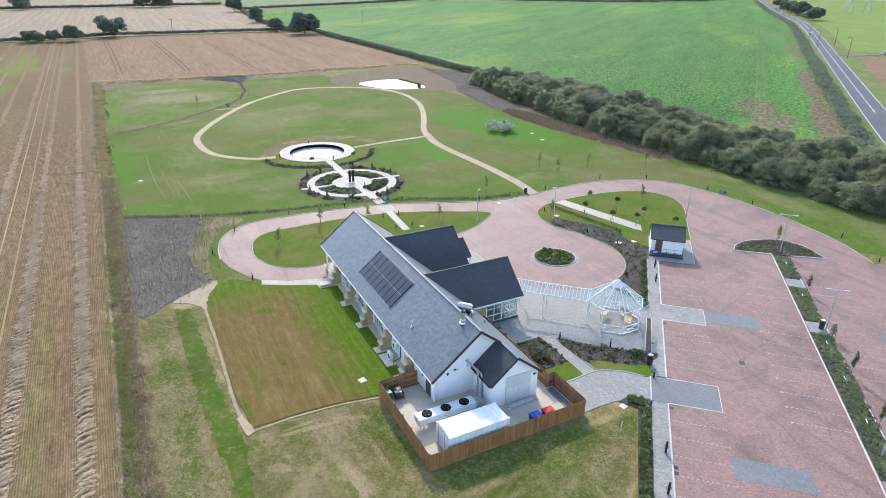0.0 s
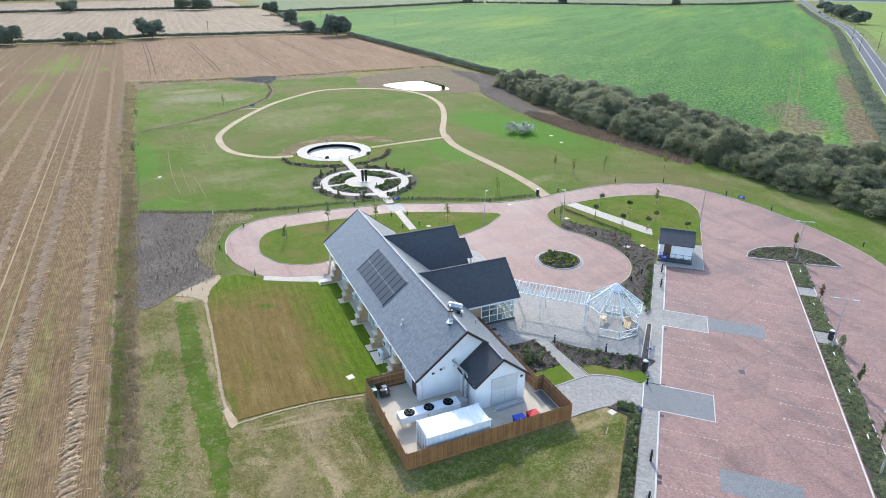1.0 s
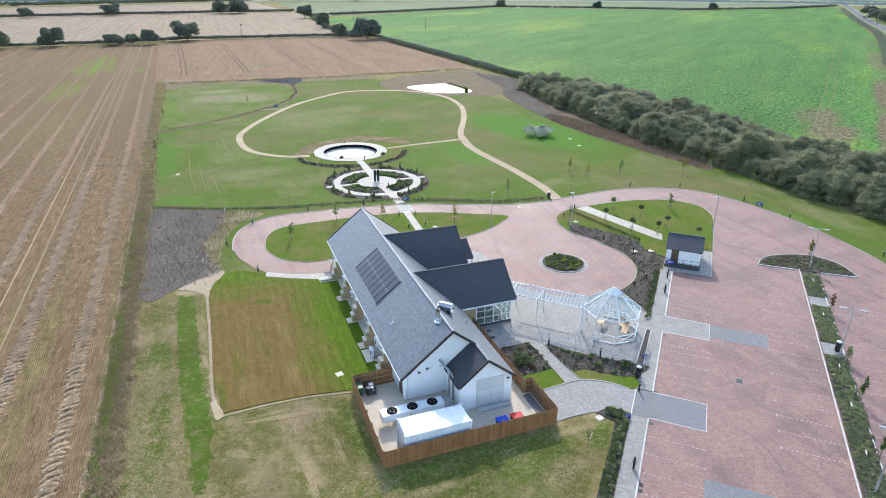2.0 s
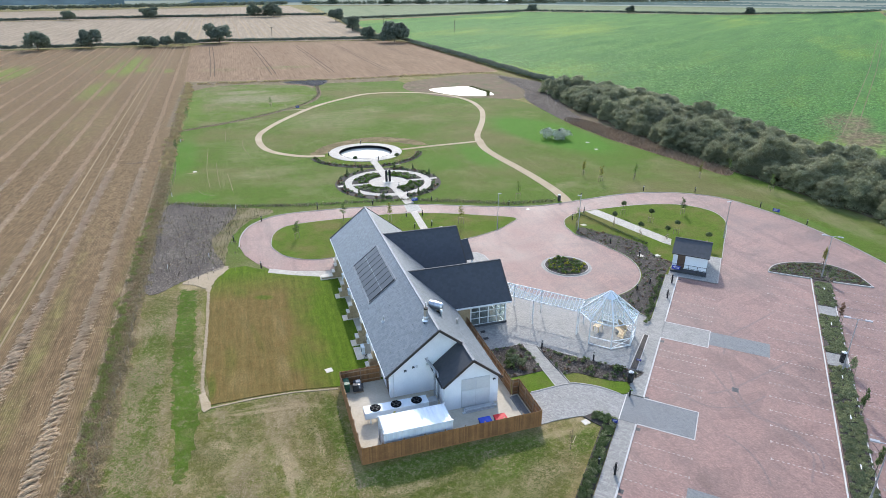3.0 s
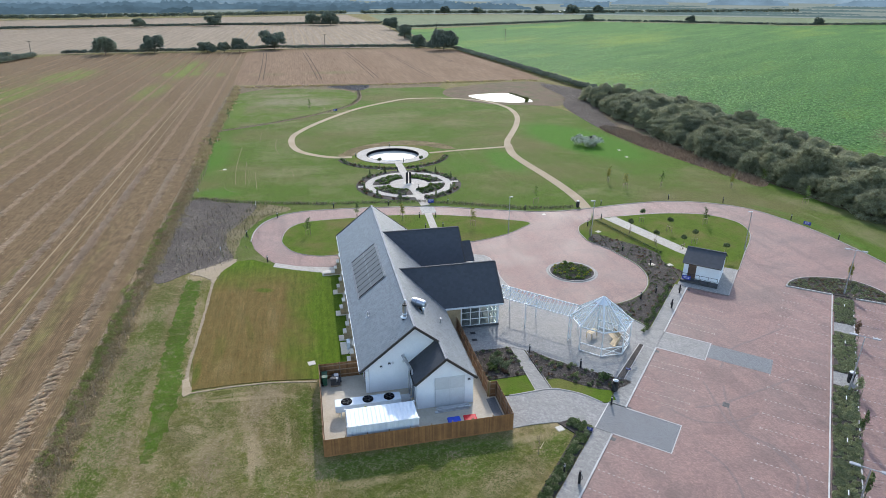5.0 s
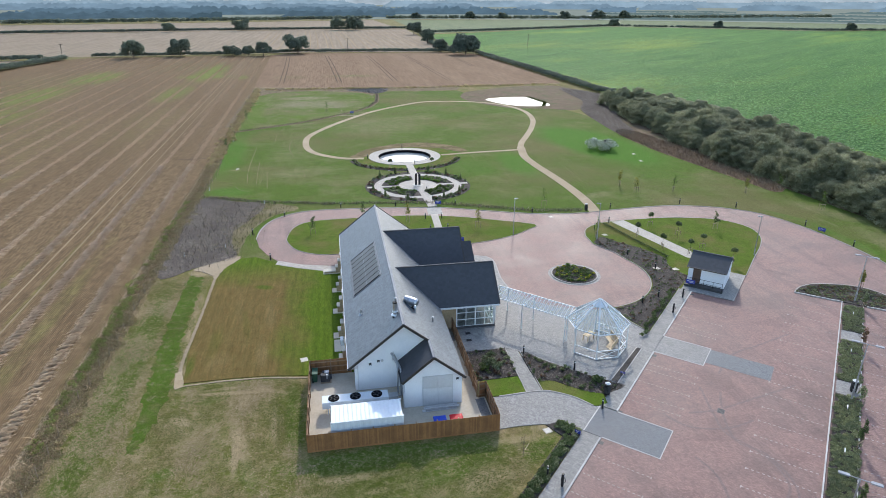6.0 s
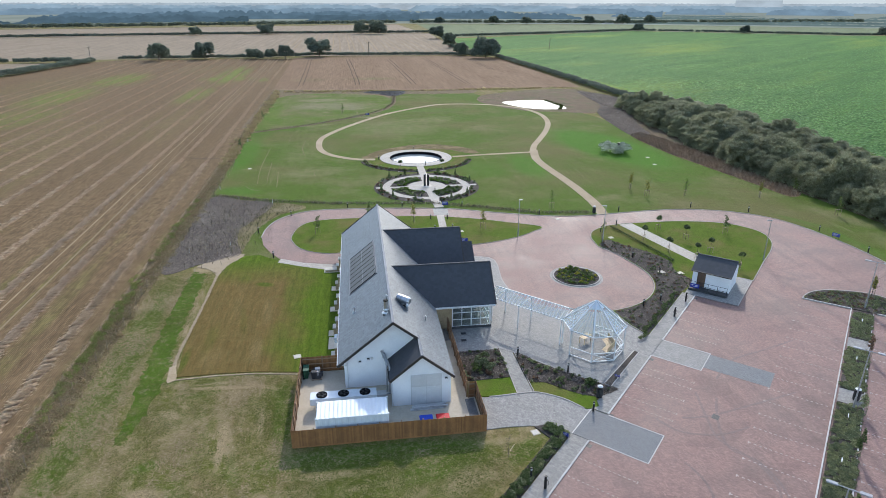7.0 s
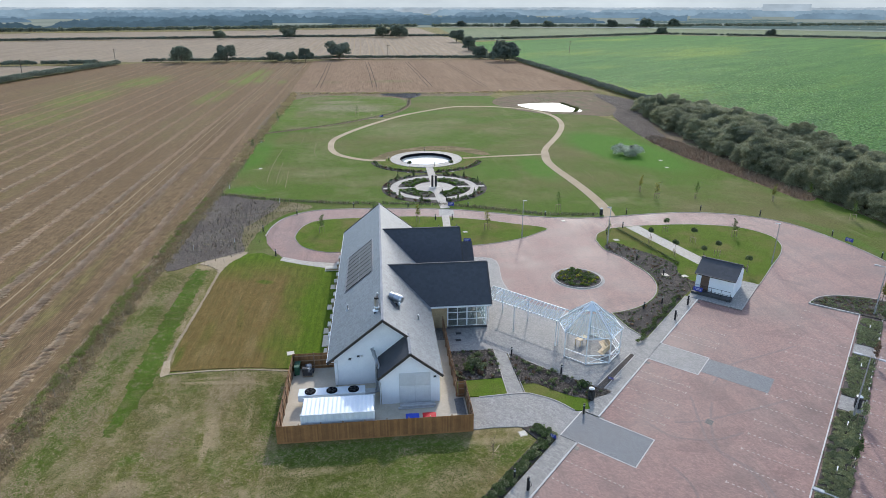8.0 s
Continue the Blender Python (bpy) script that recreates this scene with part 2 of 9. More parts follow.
CP_TURN = radians(47.0)
M = {
    "gutter_grey": surface("gutter_grey", (0.3, 0.31, 0.32), (0.38, 0.39, 0.4), 0.8, 12, 0.6, vary=0.1),
    "rough_grass": grass("rough_grass", (0.1, 0.102, 0.022), (0.132, 0.14, 0.03), (0.18, 0.137, 0.062), 0.5, 0.0, 0.3, 0.16, (0.33, 0.25, 0.14), 0.7, 11.0,
        [(-20.2, -1.4, 1.7, 0.8, -35, 1.1), (-15.0, -6.0, 0.5, 4.2, 3, 1.15), (-16.2, 2.35, 4.6, 0.4, -5, 1.2), (-12.1, -3.0, 0.4, 3.6, 4, 0.9), (-17.6, -4.2, 2.6, 2.2, 0, 0.55), (-19.7, -2.3, 2.4, 2.2, -8, 0.7), (-19.6, -11.5, 1.9, 1.4, -20, 0.95), (-15.0, -4.6, 0.9, 6.2, 16.5, 0.75), (-12.5, -1.8, 0.6, 3.0, 16, 0.6), (-17.4, 3.2, 2.6, 0.35, 2, 0.95), (-12.8, 2.2, 2.6, 0.4, -25, 0.85), (-15.5, 1.4, 3.4, 0.5, -6, 0.6), (-5.5, -11.1, 5.0, 0.6, 0, 0.8), (-2, -12.6, 4.0, 0.4, 6, 0.6), (4.4, -13.2, 3.0, 1.6, 40, 0.8), (0.5, -14.2, 2.4, 0.7, 30, 0.7), (8.2, -8.9, 2.6, 0.7, 5, 0.8), (-22.9, 20.0, 0.6, 9.0, 0, 0.55), (-22.7, 14.5, 0.35, 2.6, 8, 0.9), (-22.4, 9.0, 0.4, 5.0, 0, 0.7), (-9.4, -8.4, 0.8, 2.4, 10, 0.5), (-11, -14, 6, 2, 20, 0.45), (-24, 32, 2.4, 2.0, 0, 0.9), (-24.3, -9.5, 2.2, 3.2, 30, 0.6), (-17, -7.5, 2.0, 1.0, 20, 0.5)],
        [(-20.4, -8.1, 1.7, 0.9, 25, 1.1), (-2, -9.3, 12, 1.9, 0, 1.4), (-10.3, -2.5, 1.1, 7, 3, 1.3), (10.2, -10.4, 3.0, 1.4, 40, 1.0), (0, -16, 8, 2.4, 35, 0.8), (3, -11.2, 6, 2.0, 20, 1.1), (-3, -13, 9, 4, 25, 0.75), (-13.6, -9.5, 0.9, 3.0, 16, 0.8), (-27.6, 6, 2.2, 26, 0, 1.4), (-26.5, -8, 3, 3, 0, 0.6), (-21.6, 4.6, 1.4, 1.6, 0, 1.0), (-19, 1.4, 2.4, 0.8, 0, 0.8), (-11, 0.5, 1.4, 2.4, 0, 0.8), (-17.5, -11.5, 1.6, 2.4, 20, 0.7)], 0.62, (0.088, 0.122, 0.02)),
    "site_grass": grass("site_grass", (0.07, 0.102, 0.016), (0.086, 0.145, 0.019), (0.125, 0.12, 0.042), 0.5, 0.0, 0.5, 0.032, (0.235, 0.2, 0.11), 0.35, 6.0,
        [(-12, 84, 12, 6, 10, 0.55), (-15, 104, 8, 20, 0, 0.42), (-4, 75, 14, 5, -10, 0.45), (8, 134, 18, 18, 0, 0.6), (16, 144, 16, 6, 15, 0.6), (-14, 140, 7, 2.0, 20, 0.6), (44, 57, 5, 2, 20, 0.6), (36, 130, 10, 8, 0, 0.4), (-27, 88, 1.6, 0.5, 0, 0.8), (30, 60, 8, 3, 0, 0.3), (80, 41, 3.2, 9, 18, 0.6), (78.5, 24, 3.4, 12, -6, 0.6), (85, 30, 2.6, 12, 0, 0.5), (79, 6, 4, 10, -20, 0.5), (77, 55, 5, 2, -20, 0.5), (68, 58, 8, 3, -20, 0.35)],
        [(-30, 104, 5, 26, 2, 0.85), (-26, 71, 6, 4, -20, 0.8), (62, 100, 13, 32, 12, 1.25), (36, 84, 6, 16, 0, 0.9), (20, 164, 24, 5, 0, 0.6), (26, 82, 8, 10, 0, 0.6), (0, 60, 16, 2.5, -12, 0.7), (64, 68, 8, 7, 0, 0.5), (73.4, 27, 1.2, 13, 0, 0.6), (71.5, 40, 1.2, 6, 30, 0.6)], 0.2, (0.066, 0.158, 0.016), spots=0.3),
    "corner_grass": grass("corner_grass", (0.085, 0.118, 0.02), (0.1, 0.155, 0.024), (0.15, 0.145, 0.06), 0.5, 0.0, 1.4, 0.06, (0.25, 0.205, 0.135), 0.6, 6.0, [(-12, 178, 18, 12, 0, 0.75), (-14, 192, 12, 6, 0, 0.75), (-3, 172, 9, 5, 20, 0.7)], [(-30, 160, 4, 24, 0, 0.8), (-12, 154, 12, 4, 20, 0.8)], spots=0.35),
    "fresh_grass": grass("fresh_grass", (0.074, 0.108, 0.014), (0.102, 0.148, 0.02), (0.136, 0.124, 0.038), 0.46, 0.0, 0.0, 0.14),
    "verge_grass": grass("verge_grass", (0.11, 0.145, 0.04), (0.155, 0.185, 0.06), (0.2, 0.18, 0.085), 0.4, 0.0, 0.0, 0.12),
    "strip_grass": grass("strip_grass", (0.06, 0.1, 0.012), (0.084, 0.136, 0.018), (0.115, 0.122, 0.034), 0.36, 0.0, 0.0, 0.4, (0.2, 0.17, 0.09), 0.0, 9.0, speckle=0.1),
    "weedy_margin": grass("weedy_margin", (0.125, 0.118, 0.042), (0.165, 0.15, 0.06), (0.25, 0.205, 0.12), 0.62, 0.0, 0.0, 0.3),
    "edge_growth": grass("edge_growth", (0.12, 0.092, 0.046), (0.17, 0.132, 0.068), (0.23, 0.17, 0.095), 0.45, 0.0, 0.0, 0.3, fine=7.0),
    "brown_margin": grass("brown_margin", (0.135, 0.098, 0.06), (0.19, 0.14, 0.088), (0.14, 0.125, 0.06), 0.3, 0.0, 0.0, 0.2, (0.3, 0.235, 0.16)),
    "bed_grass": grass("bed_grass", (0.078, 0.122, 0.014), (0.108, 0.162, 0.02), (0.14, 0.14, 0.038), 0.36, 0.0, 0.0, 0.1),
    "kerb": surface("kerb", (0.37, 0.335, 0.3), (0.48, 0.44, 0.4), 0.5, 9, 0.85),
    "pale_kerb": surface("pale_kerb", (0.46, 0.43, 0.4), (0.6, 0.57, 0.53), 0.5, 9, 0.85),
    "concrete": surface("concrete", (0.52, 0.45, 0.345), (0.65, 0.57, 0.45), 0.35, 6, 0.85, wear=0.2),
    "pale_paving": paving("pale_paving", (0.44, 0.395, 0.335), (0.375, 0.337, 0.287), (0.28, 0.25, 0.215), 0.0, (0.4, 0.4), (0.8, 1.05)),
    "red_paving": paving("red_paving", (0.292, 0.17, 0.141), (0.2, 0.113, 0.094), (0.14, 0.092, 0.078), CP_TURN, (0.2, 0.1), (0.58, 1.1), tyres=0.25,
        stains=[(31, -5, 1.6, 5.5, 15, 0.8), (34, -12, 5.5, 1.6, -30, 0.7), (28, -15.5, 7, 1.0, 5, 0.7), (39, -9, 1.6, 5, 40, 0.6), (54, 18.5, 2.3, 0.7, -50, 1.0), (55, 14.2, 2.6, 0.6, -45, 1.0), (29.5, 20, 2.6, 1.5, 30, 0.7), (23.7, 17.2, 3.0, 1.0, 0, 0.6), (21, 27, 1.6, 3.0, 20, 0.45), (36, 2, 5.5, 1.3, -50, 0.5), (44, 8, 6, 2, 30, 0.4), (12, -24, 6, 1.5, 40, 0.6)]),
    "tyre_rub": paving("tyre_rub", (0.2, 0.126, 0.109), (0.14, 0.087, 0.077), (0.1, 0.07, 0.062), CP_TURN, (0.2, 0.1), (0.7, 1.35)),
    "grey_paving": paving("grey_paving", (0.29, 0.276, 0.254), (0.212, 0.202, 0.187), (0.12, 0.117, 0.112), CP_TURN, (0.24, 0.16), (0.7, 1.1)),
    "blue_paving": paving("blue_paving", (0.178, 0.183, 0.184), (0.15, 0.154, 0.156), (0.075, 0.075, 0.08), CP_TURN, (0.2, 0.1), (0.75, 1.1)),
    "path_paving": paving("path_paving", (0.3, 0.285, 0.255), (0.225, 0.212, 0.193), (0.16, 0.15, 0.138), CP_TURN, (0.4, 0.2), (0.72, 1.1)),
    "white_line": surface("white_line", (0.3, 0.235, 0.205), (0.43, 0.35, 0.315), 1.0, 15, 0.8, wear=0.3),
    "bare_soil": surface("bare_soil", (0.37, 0.28, 0.17), (0.5, 0.395, 0.265), 0.5, 6, 0.95, 0.8, 0.05, wear=0.5),
    "gravel_path": surface("gravel_path", (0.36, 0.275, 0.175), (0.47, 0.37, 0.25), 0.15, 5, 0.95, 0.5, 0.03),
    "mulch": islands("mulch", [(0.0, (0.06, 0.047, 0.038)), (0.6, (0.13, 0.106, 0.087)), (1.0, (0.29, 0.245, 0.2))], 0.9),
    "bark_bed": surface("bark_bed", (0.07, 0.06, 0.051), (0.138, 0.117, 0.1), 0.6, 7, 0.95, 0.9, 0.08, wear=0.7),
    "gravel_bed": surface("gravel_bed", (0.138, 0.11, 0.09), (0.22, 0.18, 0.148), 0.12, 4.5, 0.95, 0.6, 0.06, wear=0.6),
    "bank": grass("bank", (0.125, 0.094, 0.06), (0.185, 0.134, 0.09), (0.115, 0.115, 0.055), 0.35, 0.0, 0.0, 0.16, (0.24, 0.18, 0.12)),
    "dry_bank": grass("dry_bank", (0.19, 0.125, 0.075), (0.25, 0.165, 0.105), (0.13, 0.135, 0.06), 0.25, patch=0.1),
    "stubble": tilled("stubble", (0.216, 0.14, 0.074), (0.282, 0.19, 0.104), (0.165, 0.16, 0.055), 1.5, radians(-1.2), 0.28, 2.2, 0.6, 0.02, 0.12,
        [(-113, 272, 15, 36, 0, 0.95), (-117, 215, 15, 40, 0, 0.9), (-64, 290, 9, 54, 0, 1.0), (-66, 214, 8, 32, 0, 0.8), (-110, 165, 17, 30, 0, 0.75), (-43.9, 20, 0.6, 50, 1.26, 0.5), (-39.4, 15, 1.4, 50, 1.26, 0.4), (-33.2, 30, 0.9, 45, 1.26, 0.35), (-48.6, 5, 1.1, 50, 1.26, 0.6), (-60, 20, 2.5, 40, 1, 0.45), (-72, 60, 3, 50, 1, 0.4), (-92, 120, 26, 60, 0, 0.32), (-60, 150, 12, 50, 0, 0.3), (-130, 250, 30, 60, 0, 0.35), (-80, 320, 26, 40, 0, 0.3), (-64, 270, 15, 11, 0, 1.1), (-46, 264, 4, 10, 0, 0.8)], (0.225, 0.25, 0.06), 0.04, 0.45),
    "brown_field": tilled("brown_field", (0.225, 0.143, 0.086), (0.28, 0.184, 0.113), (0.19, 0.175, 0.08), 0.3, radians(0.5), 0.2, 1.2, 0.5, 0.02, 0.06, [(6, 262, 16, 7, 0, 0.6), (-24, 260, 12, 10, 0, 0.4)], (0.16, 0.18, 0.065), 0.06, 0.08),
    "pale_field": tilled("pale_field", (0.245, 0.188, 0.128), (0.305, 0.238, 0.166), (0.23, 0.215, 0.12), 0.05, radians(0.5), 0.2, 0.6, 0.35, 0.02, 0.05, height=0.05, drill=0.1),
    "green_field": tilled("green_field", (0.085, 0.215, 0.055), (0.17, 0.35, 0.08), (0.28, 0.42, 0.07), 0.2, radians(-52), 0.66, 0.9, 0.85, 0.012, 0.4,
        [(150, 62, 52, 5.5, 38, 1.15), (205, 105, 60, 5, 38, 1.0), (300, 178, 70, 7, 38, 0.8), (385, 245, 50, 10, 38, 0.5), (137, 70, 18, 9, 38, 0.95), (120, 57, 12, 7, 38, 0.85), (150, 86, 22, 9, 38, 0.9), (185, 88, 40, 3, 38, 0.5), (372, 262, 34, 18, 30, 0.3)], (0.25, 0.195, 0.115), 0.05, 0.0,
        [(113, 100, 12, 60, 8, 1.2), (107, 200, 9, 70, 0, 1.2), (101, 320, 7, 60, 2, 0.7), (124, 62, 12, 22, -50, 0.8)], True),
    "dull_green": tilled("dull_green", (0.13, 0.16, 0.085), (0.175, 0.2, 0.105), (0.2, 0.205, 0.12), 0.1, radians(-20), 0.4, 0.5, 0.3, height=0.05),
    "far_green": tilled("far_green", (0.145, 0.195, 0.05), (0.195, 0.245, 0.066), (0.24, 0.255, 0.09), 0.1, radians(-20), 0.4, 0.5, 0.3, height=0.05),
    "crop_rut": surface("crop_rut", (0.15, 0.125, 0.07), (0.23, 0.185, 0.11), 0.08, 2, 0.95),
    "straw_band": surface("straw_band", (0.275, 0.186, 0.112), (0.4, 0.275, 0.172), 0.45, 2.2, 0.95, 0.9, 0.06, vary=0.05, wear=0.6),
    "soil_track": surface("soil_track", (0.11, 0.078, 0.054), (0.15, 0.108, 0.074), 0.3, 3, 0.95),
    "road_paint": surface("road_paint", (0.55, 0.55, 0.54), (0.72, 0.72, 0.7), 1.0, 8, 0.7, wear=0.2),
    "tarmac": surface("tarmac", (0.085, 0.088, 0.098), (0.125, 0.128, 0.138), 0.1, 4, 0.85, wear=0.2),
    "straw": leafy("straw", [(0.0, (0.31, 0.215, 0.132)), (0.5, (0.46, 0.335, 0.213)), (1.0, (0.62, 0.465, 0.315))], 0.2, 0.3, 0.9, 0.04),
    "slate": islands("slate", [(0.0, (0.108, 0.121, 0.132)), (0.5, (0.133, 0.148, 0.16)), (1.0, (0.162, 0.178, 0.19))], 0.4, 18, 0.25, 0.2, 0.2, 0.97),
    "dark_slate": islands("dark_slate", [(0.0, (0.063, 0.066, 0.072)), (1.0, (0.074, 0.077, 0.084))], 0.75, 18, 0.1, 0.12, 0.4, 0.95),
    "ridge": surface("ridge", (0.15, 0.165, 0.19), (0.21, 0.23, 0.26), 0.6, 12, 0.6),
    "lead": surface("lead", (0.15, 0.16, 0.178), (0.2, 0.212, 0.23), 0.8, 10, 0.75),
    "render_white": surface("render_white", (0.72, 0.73, 0.74), (0.82, 0.82, 0.82), 0.5, 10, 0.8, 0.15, 0.005, vary=0.05, wear=0.1),
    "white_paint": surface("white_paint", (0.62, 0.63, 0.63), (0.72, 0.72, 0.715), 0.8, 20, 0.55, 0.05, 0.003, vary=0.08, wear=0.15),
    "white_steel": surface("white_steel", (0.6, 0.64, 0.67), (0.71, 0.745, 0.765), 0.7, 9, 0.5, 0.08, 0.004, vary=0.08, wear=0.14),
    "off_white": surface("off_white", (0.64, 0.64, 0.63), (0.73, 0.73, 0.72), 0.8, 9, 0.5, 0.08, 0.004, wear=0.15),
    "barge": surface("barge", (0.03, 0.025, 0.022), (0.06, 0.05, 0.045), 1.5, 14, 0.5),
    "stone": surface("stone", (0.37, 0.27, 0.15), (0.5, 0.375, 0.225), 1.2, 9, 0.9, 0.6, 0.02, wear=0.4),
    "cap_stone": surface("cap_stone", (0.55, 0.5, 0.41), (0.68, 0.63, 0.54), 1.2, 9, 0.85, 0.3, 0.01),
    "fence_wood": surface("fence_wood", (0.25, 0.11, 0.036), (0.36, 0.168, 0.058), 1.0, 14, 0.8, 0.4, 0.01, vary=0.35, wear=0.4),
    "fence_pale": surface("fence_pale", (0.3, 0.18, 0.1), (0.42, 0.27, 0.16), 1.0, 14, 0.8, 0.4, 0.01, vary=0.3, wear=0.4),
    "raw_wood": surface("raw_wood", (0.55, 0.4, 0.23), (0.7, 0.54, 0.34), 1.0, 14, 0.7, wear=0.25),
    "grey_wood": surface("grey_wood", (0.52, 0.51, 0.5), (0.72, 0.71, 0.69), 1.5, 14, 0.7, wear=0.35),
    "stake_wood": surface("stake_wood", (0.3, 0.22, 0.14), (0.42, 0.32, 0.22), 2.0, 14, 0.8),
    "door_brown": surface("door_brown", (0.09, 0.055, 0.035), (0.14, 0.085, 0.055), 1.5, 14, 0.5),
    "black": surface("black", (0.012, 0.012, 0.013), (0.03, 0.03, 0.032), 1.5, 14, 0.45),
    "fan_black": surface("fan_black", (0.006, 0.006, 0.007), (0.012, 0.012, 0.013), 1.5, 14, 0.8, vary=0.0),
    "dark_grey": surface("dark_grey", (0.05, 0.05, 0.052), (0.09, 0.09, 0.092), 1.5, 14, 0.6),
    "steel": surface("steel", (0.5, 0.51, 0.52), (0.68, 0.69, 0.7), 1.2, 14, 0.3, 0.1, 0.003, metal=0.9),
    "galv": surface("galv", (0.42, 0.43, 0.44), (0.58, 0.59, 0.6), 1.2, 14, 0.45, 0.1, 0.003, metal=0.6),
    "granite": surface("granite", (0.015, 0.015, 0.017), (0.03, 0.03, 0.033), 2.0, 30, 0.2),
    "panel": surface("panel", (0.018, 0.019, 0.028), (0.026, 0.028, 0.04), 1.5, 20, 0.28, 0.02, 0.001, wear=0.12, vary=0.12),
    "blue_sign": surface("blue_sign", (0.02, 0.035, 0.28), (0.03, 0.05, 0.36), 1.5, 14, 0.4),
    "blue_plastic": surface("blue_plastic", (0.012, 0.045, 0.36), (0.02, 0.07, 0.46), 1.5, 14, 0.55, vary=0.05),
    "red_plastic": surface("red_plastic", (0.42, 0.004, 0.012), (0.55, 0.008, 0.02), 1.5, 14, 0.55, vary=0.05),
    "green_plastic": surface("green_plastic", (0.02, 0.09, 0.05), (0.03, 0.13, 0.07), 1.5, 14, 0.5),
    "purple": surface("purple", (0.06, 0.05, 0.25), (0.09, 0.07, 0.35), 1.5, 14, 0.5),
    "glass": glass("glass"),
    "roof_glass": glass("roof_glass", (0.95, 0.985, 0.985), 0.05),
    "gazebo_glass": glass("gazebo_glass", (0.93, 0.97, 0.97), 0.05, 0.13),
    "room": surface("room", (0.32, 0.305, 0.28), (0.45, 0.43, 0.4), 0.6, 6, 0.9),
    "pond_water": water("pond_water", (0.03, 0.035, 0.03), 0.5),
    "basin_water": water("basin_water", (0.25, 0.27, 0.27)),
    "bark": surface("bark", (0.09, 0.07, 0.05), (0.17, 0.14, 0.11), 1.5, 14, 0.9, 0.6, 0.02),
    # Belt greens kept greyish and light, with the haze put into their colour.
    "hazed_belt_leaf": leafy("hazed_belt_leaf", [(0.0, (0.23, 0.235, 0.14)), (0.5, (0.315, 0.32, 0.195)), (0.9, (0.385, 0.39, 0.245)), (1.0, (0.46, 0.465, 0.31))], 0.55, 0.05, 0.82),
    "hedge_leaf": leafy("hedge_leaf", [(0.0, (0.08, 0.115, 0.045)), (0.6, (0.155, 0.195, 0.085)), (1.0, (0.27, 0.3, 0.155))], 0.5),
    "strip_leaf": leafy("strip_leaf", [(0.0, (0.13, 0.145, 0.07)), (0.6, (0.26, 0.28, 0.14)), (1.0, (0.5, 0.51, 0.32))], 0.5),
    "crop_leaf": leafy("crop_leaf", [(0.0, (0.095, 0.25, 0.055)), (0.6, (0.16, 0.345, 0.08)), (1.0, (0.235, 0.42, 0.105))], 0.25, 0.02, 0.85),
    "crop_leaf_deep": leafy("crop_leaf_deep", [(0.0, (0.08, 0.21, 0.05)), (0.6, (0.125, 0.29, 0.07)), (1.0, (0.19, 0.35, 0.09))], 0.25, 0.02, 0.85),
    # Far hedges and oaks: greens greyed and lightened to stand in for haze.
    "hazed_far_leaf": leafy("hazed_far_leaf", [(0.0, (0.14, 0.165, 0.125)), (0.6, (0.18, 0.21, 0.157)), (1.0, (0.22, 0.25, 0.19))], 0.5),
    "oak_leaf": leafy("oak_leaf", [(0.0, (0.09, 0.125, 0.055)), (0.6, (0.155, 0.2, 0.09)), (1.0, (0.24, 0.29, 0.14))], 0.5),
    "shrub_leaf": leafy("shrub_leaf", [(0.0, (0.06, 0.095, 0.03)), (0.6, (0.135, 0.185, 0.06)), (1.0, (0.26, 0.32, 0.13))], 0.45),
    "bright_leaf": leafy("bright_leaf", [(0.0, (0.07, 0.13, 0.022)), (0.6, (0.135, 0.22, 0.04)), (1.0, (0.25, 0.34, 0.08))]),
    "yellow_leaf": leafy("yellow_leaf", [(0.0, (0.14, 0.154, 0.028)), (0.5, (0.28, 0.266, 0.056)), (1.0, (0.448, 0.392, 0.112))]),
    "russet_leaf": leafy("russet_leaf", [(0.0, (0.108, 0.072, 0.054)), (0.5, (0.216, 0.126, 0.09)), (1.0, (0.36, 0.252, 0.144))]),
    "weed_leaf": leafy("weed_leaf", [(0.0, (0.32, 0.23, 0.125)), (0.4, (0.5, 0.36, 0.21)), (0.65, (0.27, 0.26, 0.09)), (0.75, (0.35, 0.32, 0.14)), (1.0, (0.58, 0.45, 0.28))], 0.45),
    "nettle_leaf": leafy("nettle_leaf", [(0.0, (0.15, 0.175, 0.05)), (0.6, (0.24, 0.275, 0.08)), (1.0, (0.4, 0.4, 0.16))], 0.55),
    "pale_flower": leafy("pale_flower", [(0.0, (0.08, 0.13, 0.05)), (0.52, (0.2, 0.27, 0.12)), (0.57, (0.6, 0.63, 0.54)), (1.0, (0.88, 0.89, 0.84))]),
    "yellow_flower": leafy("yellow_flower", [(0.0, (0.075, 0.115, 0.03)), (0.55, (0.16, 0.21, 0.06)), (0.6, (0.7, 0.6, 0.045)), (1.0, (0.85, 0.77, 0.075))]),
    "bed_plant": leafy("bed_plant", [(0.0, (0.13, 0.16, 0.07)), (0.6, (0.24, 0.275, 0.14)), (1.0, (0.44, 0.47, 0.29))], 0.5),
    "stalk": islands("stalk", [(0.0, (0.13, 0.105, 0.07)), (0.6, (0.25, 0.205, 0.145)), (1.0, (0.46, 0.41, 0.33))], 0.9, 9, 0.2),
    "weed_stalk": islands("weed_stalk", [(0.0, (0.33, 0.22, 0.125)), (0.6, (0.5, 0.35, 0.2)), (1.0, (0.66, 0.5, 0.31))], 0.95, 9, 0.2),
    "scuffed": surface("scuffed", (0.17, 0.15, 0.075), (0.27, 0.225, 0.125), 0.6, 5, 0.95, wear=0.4),
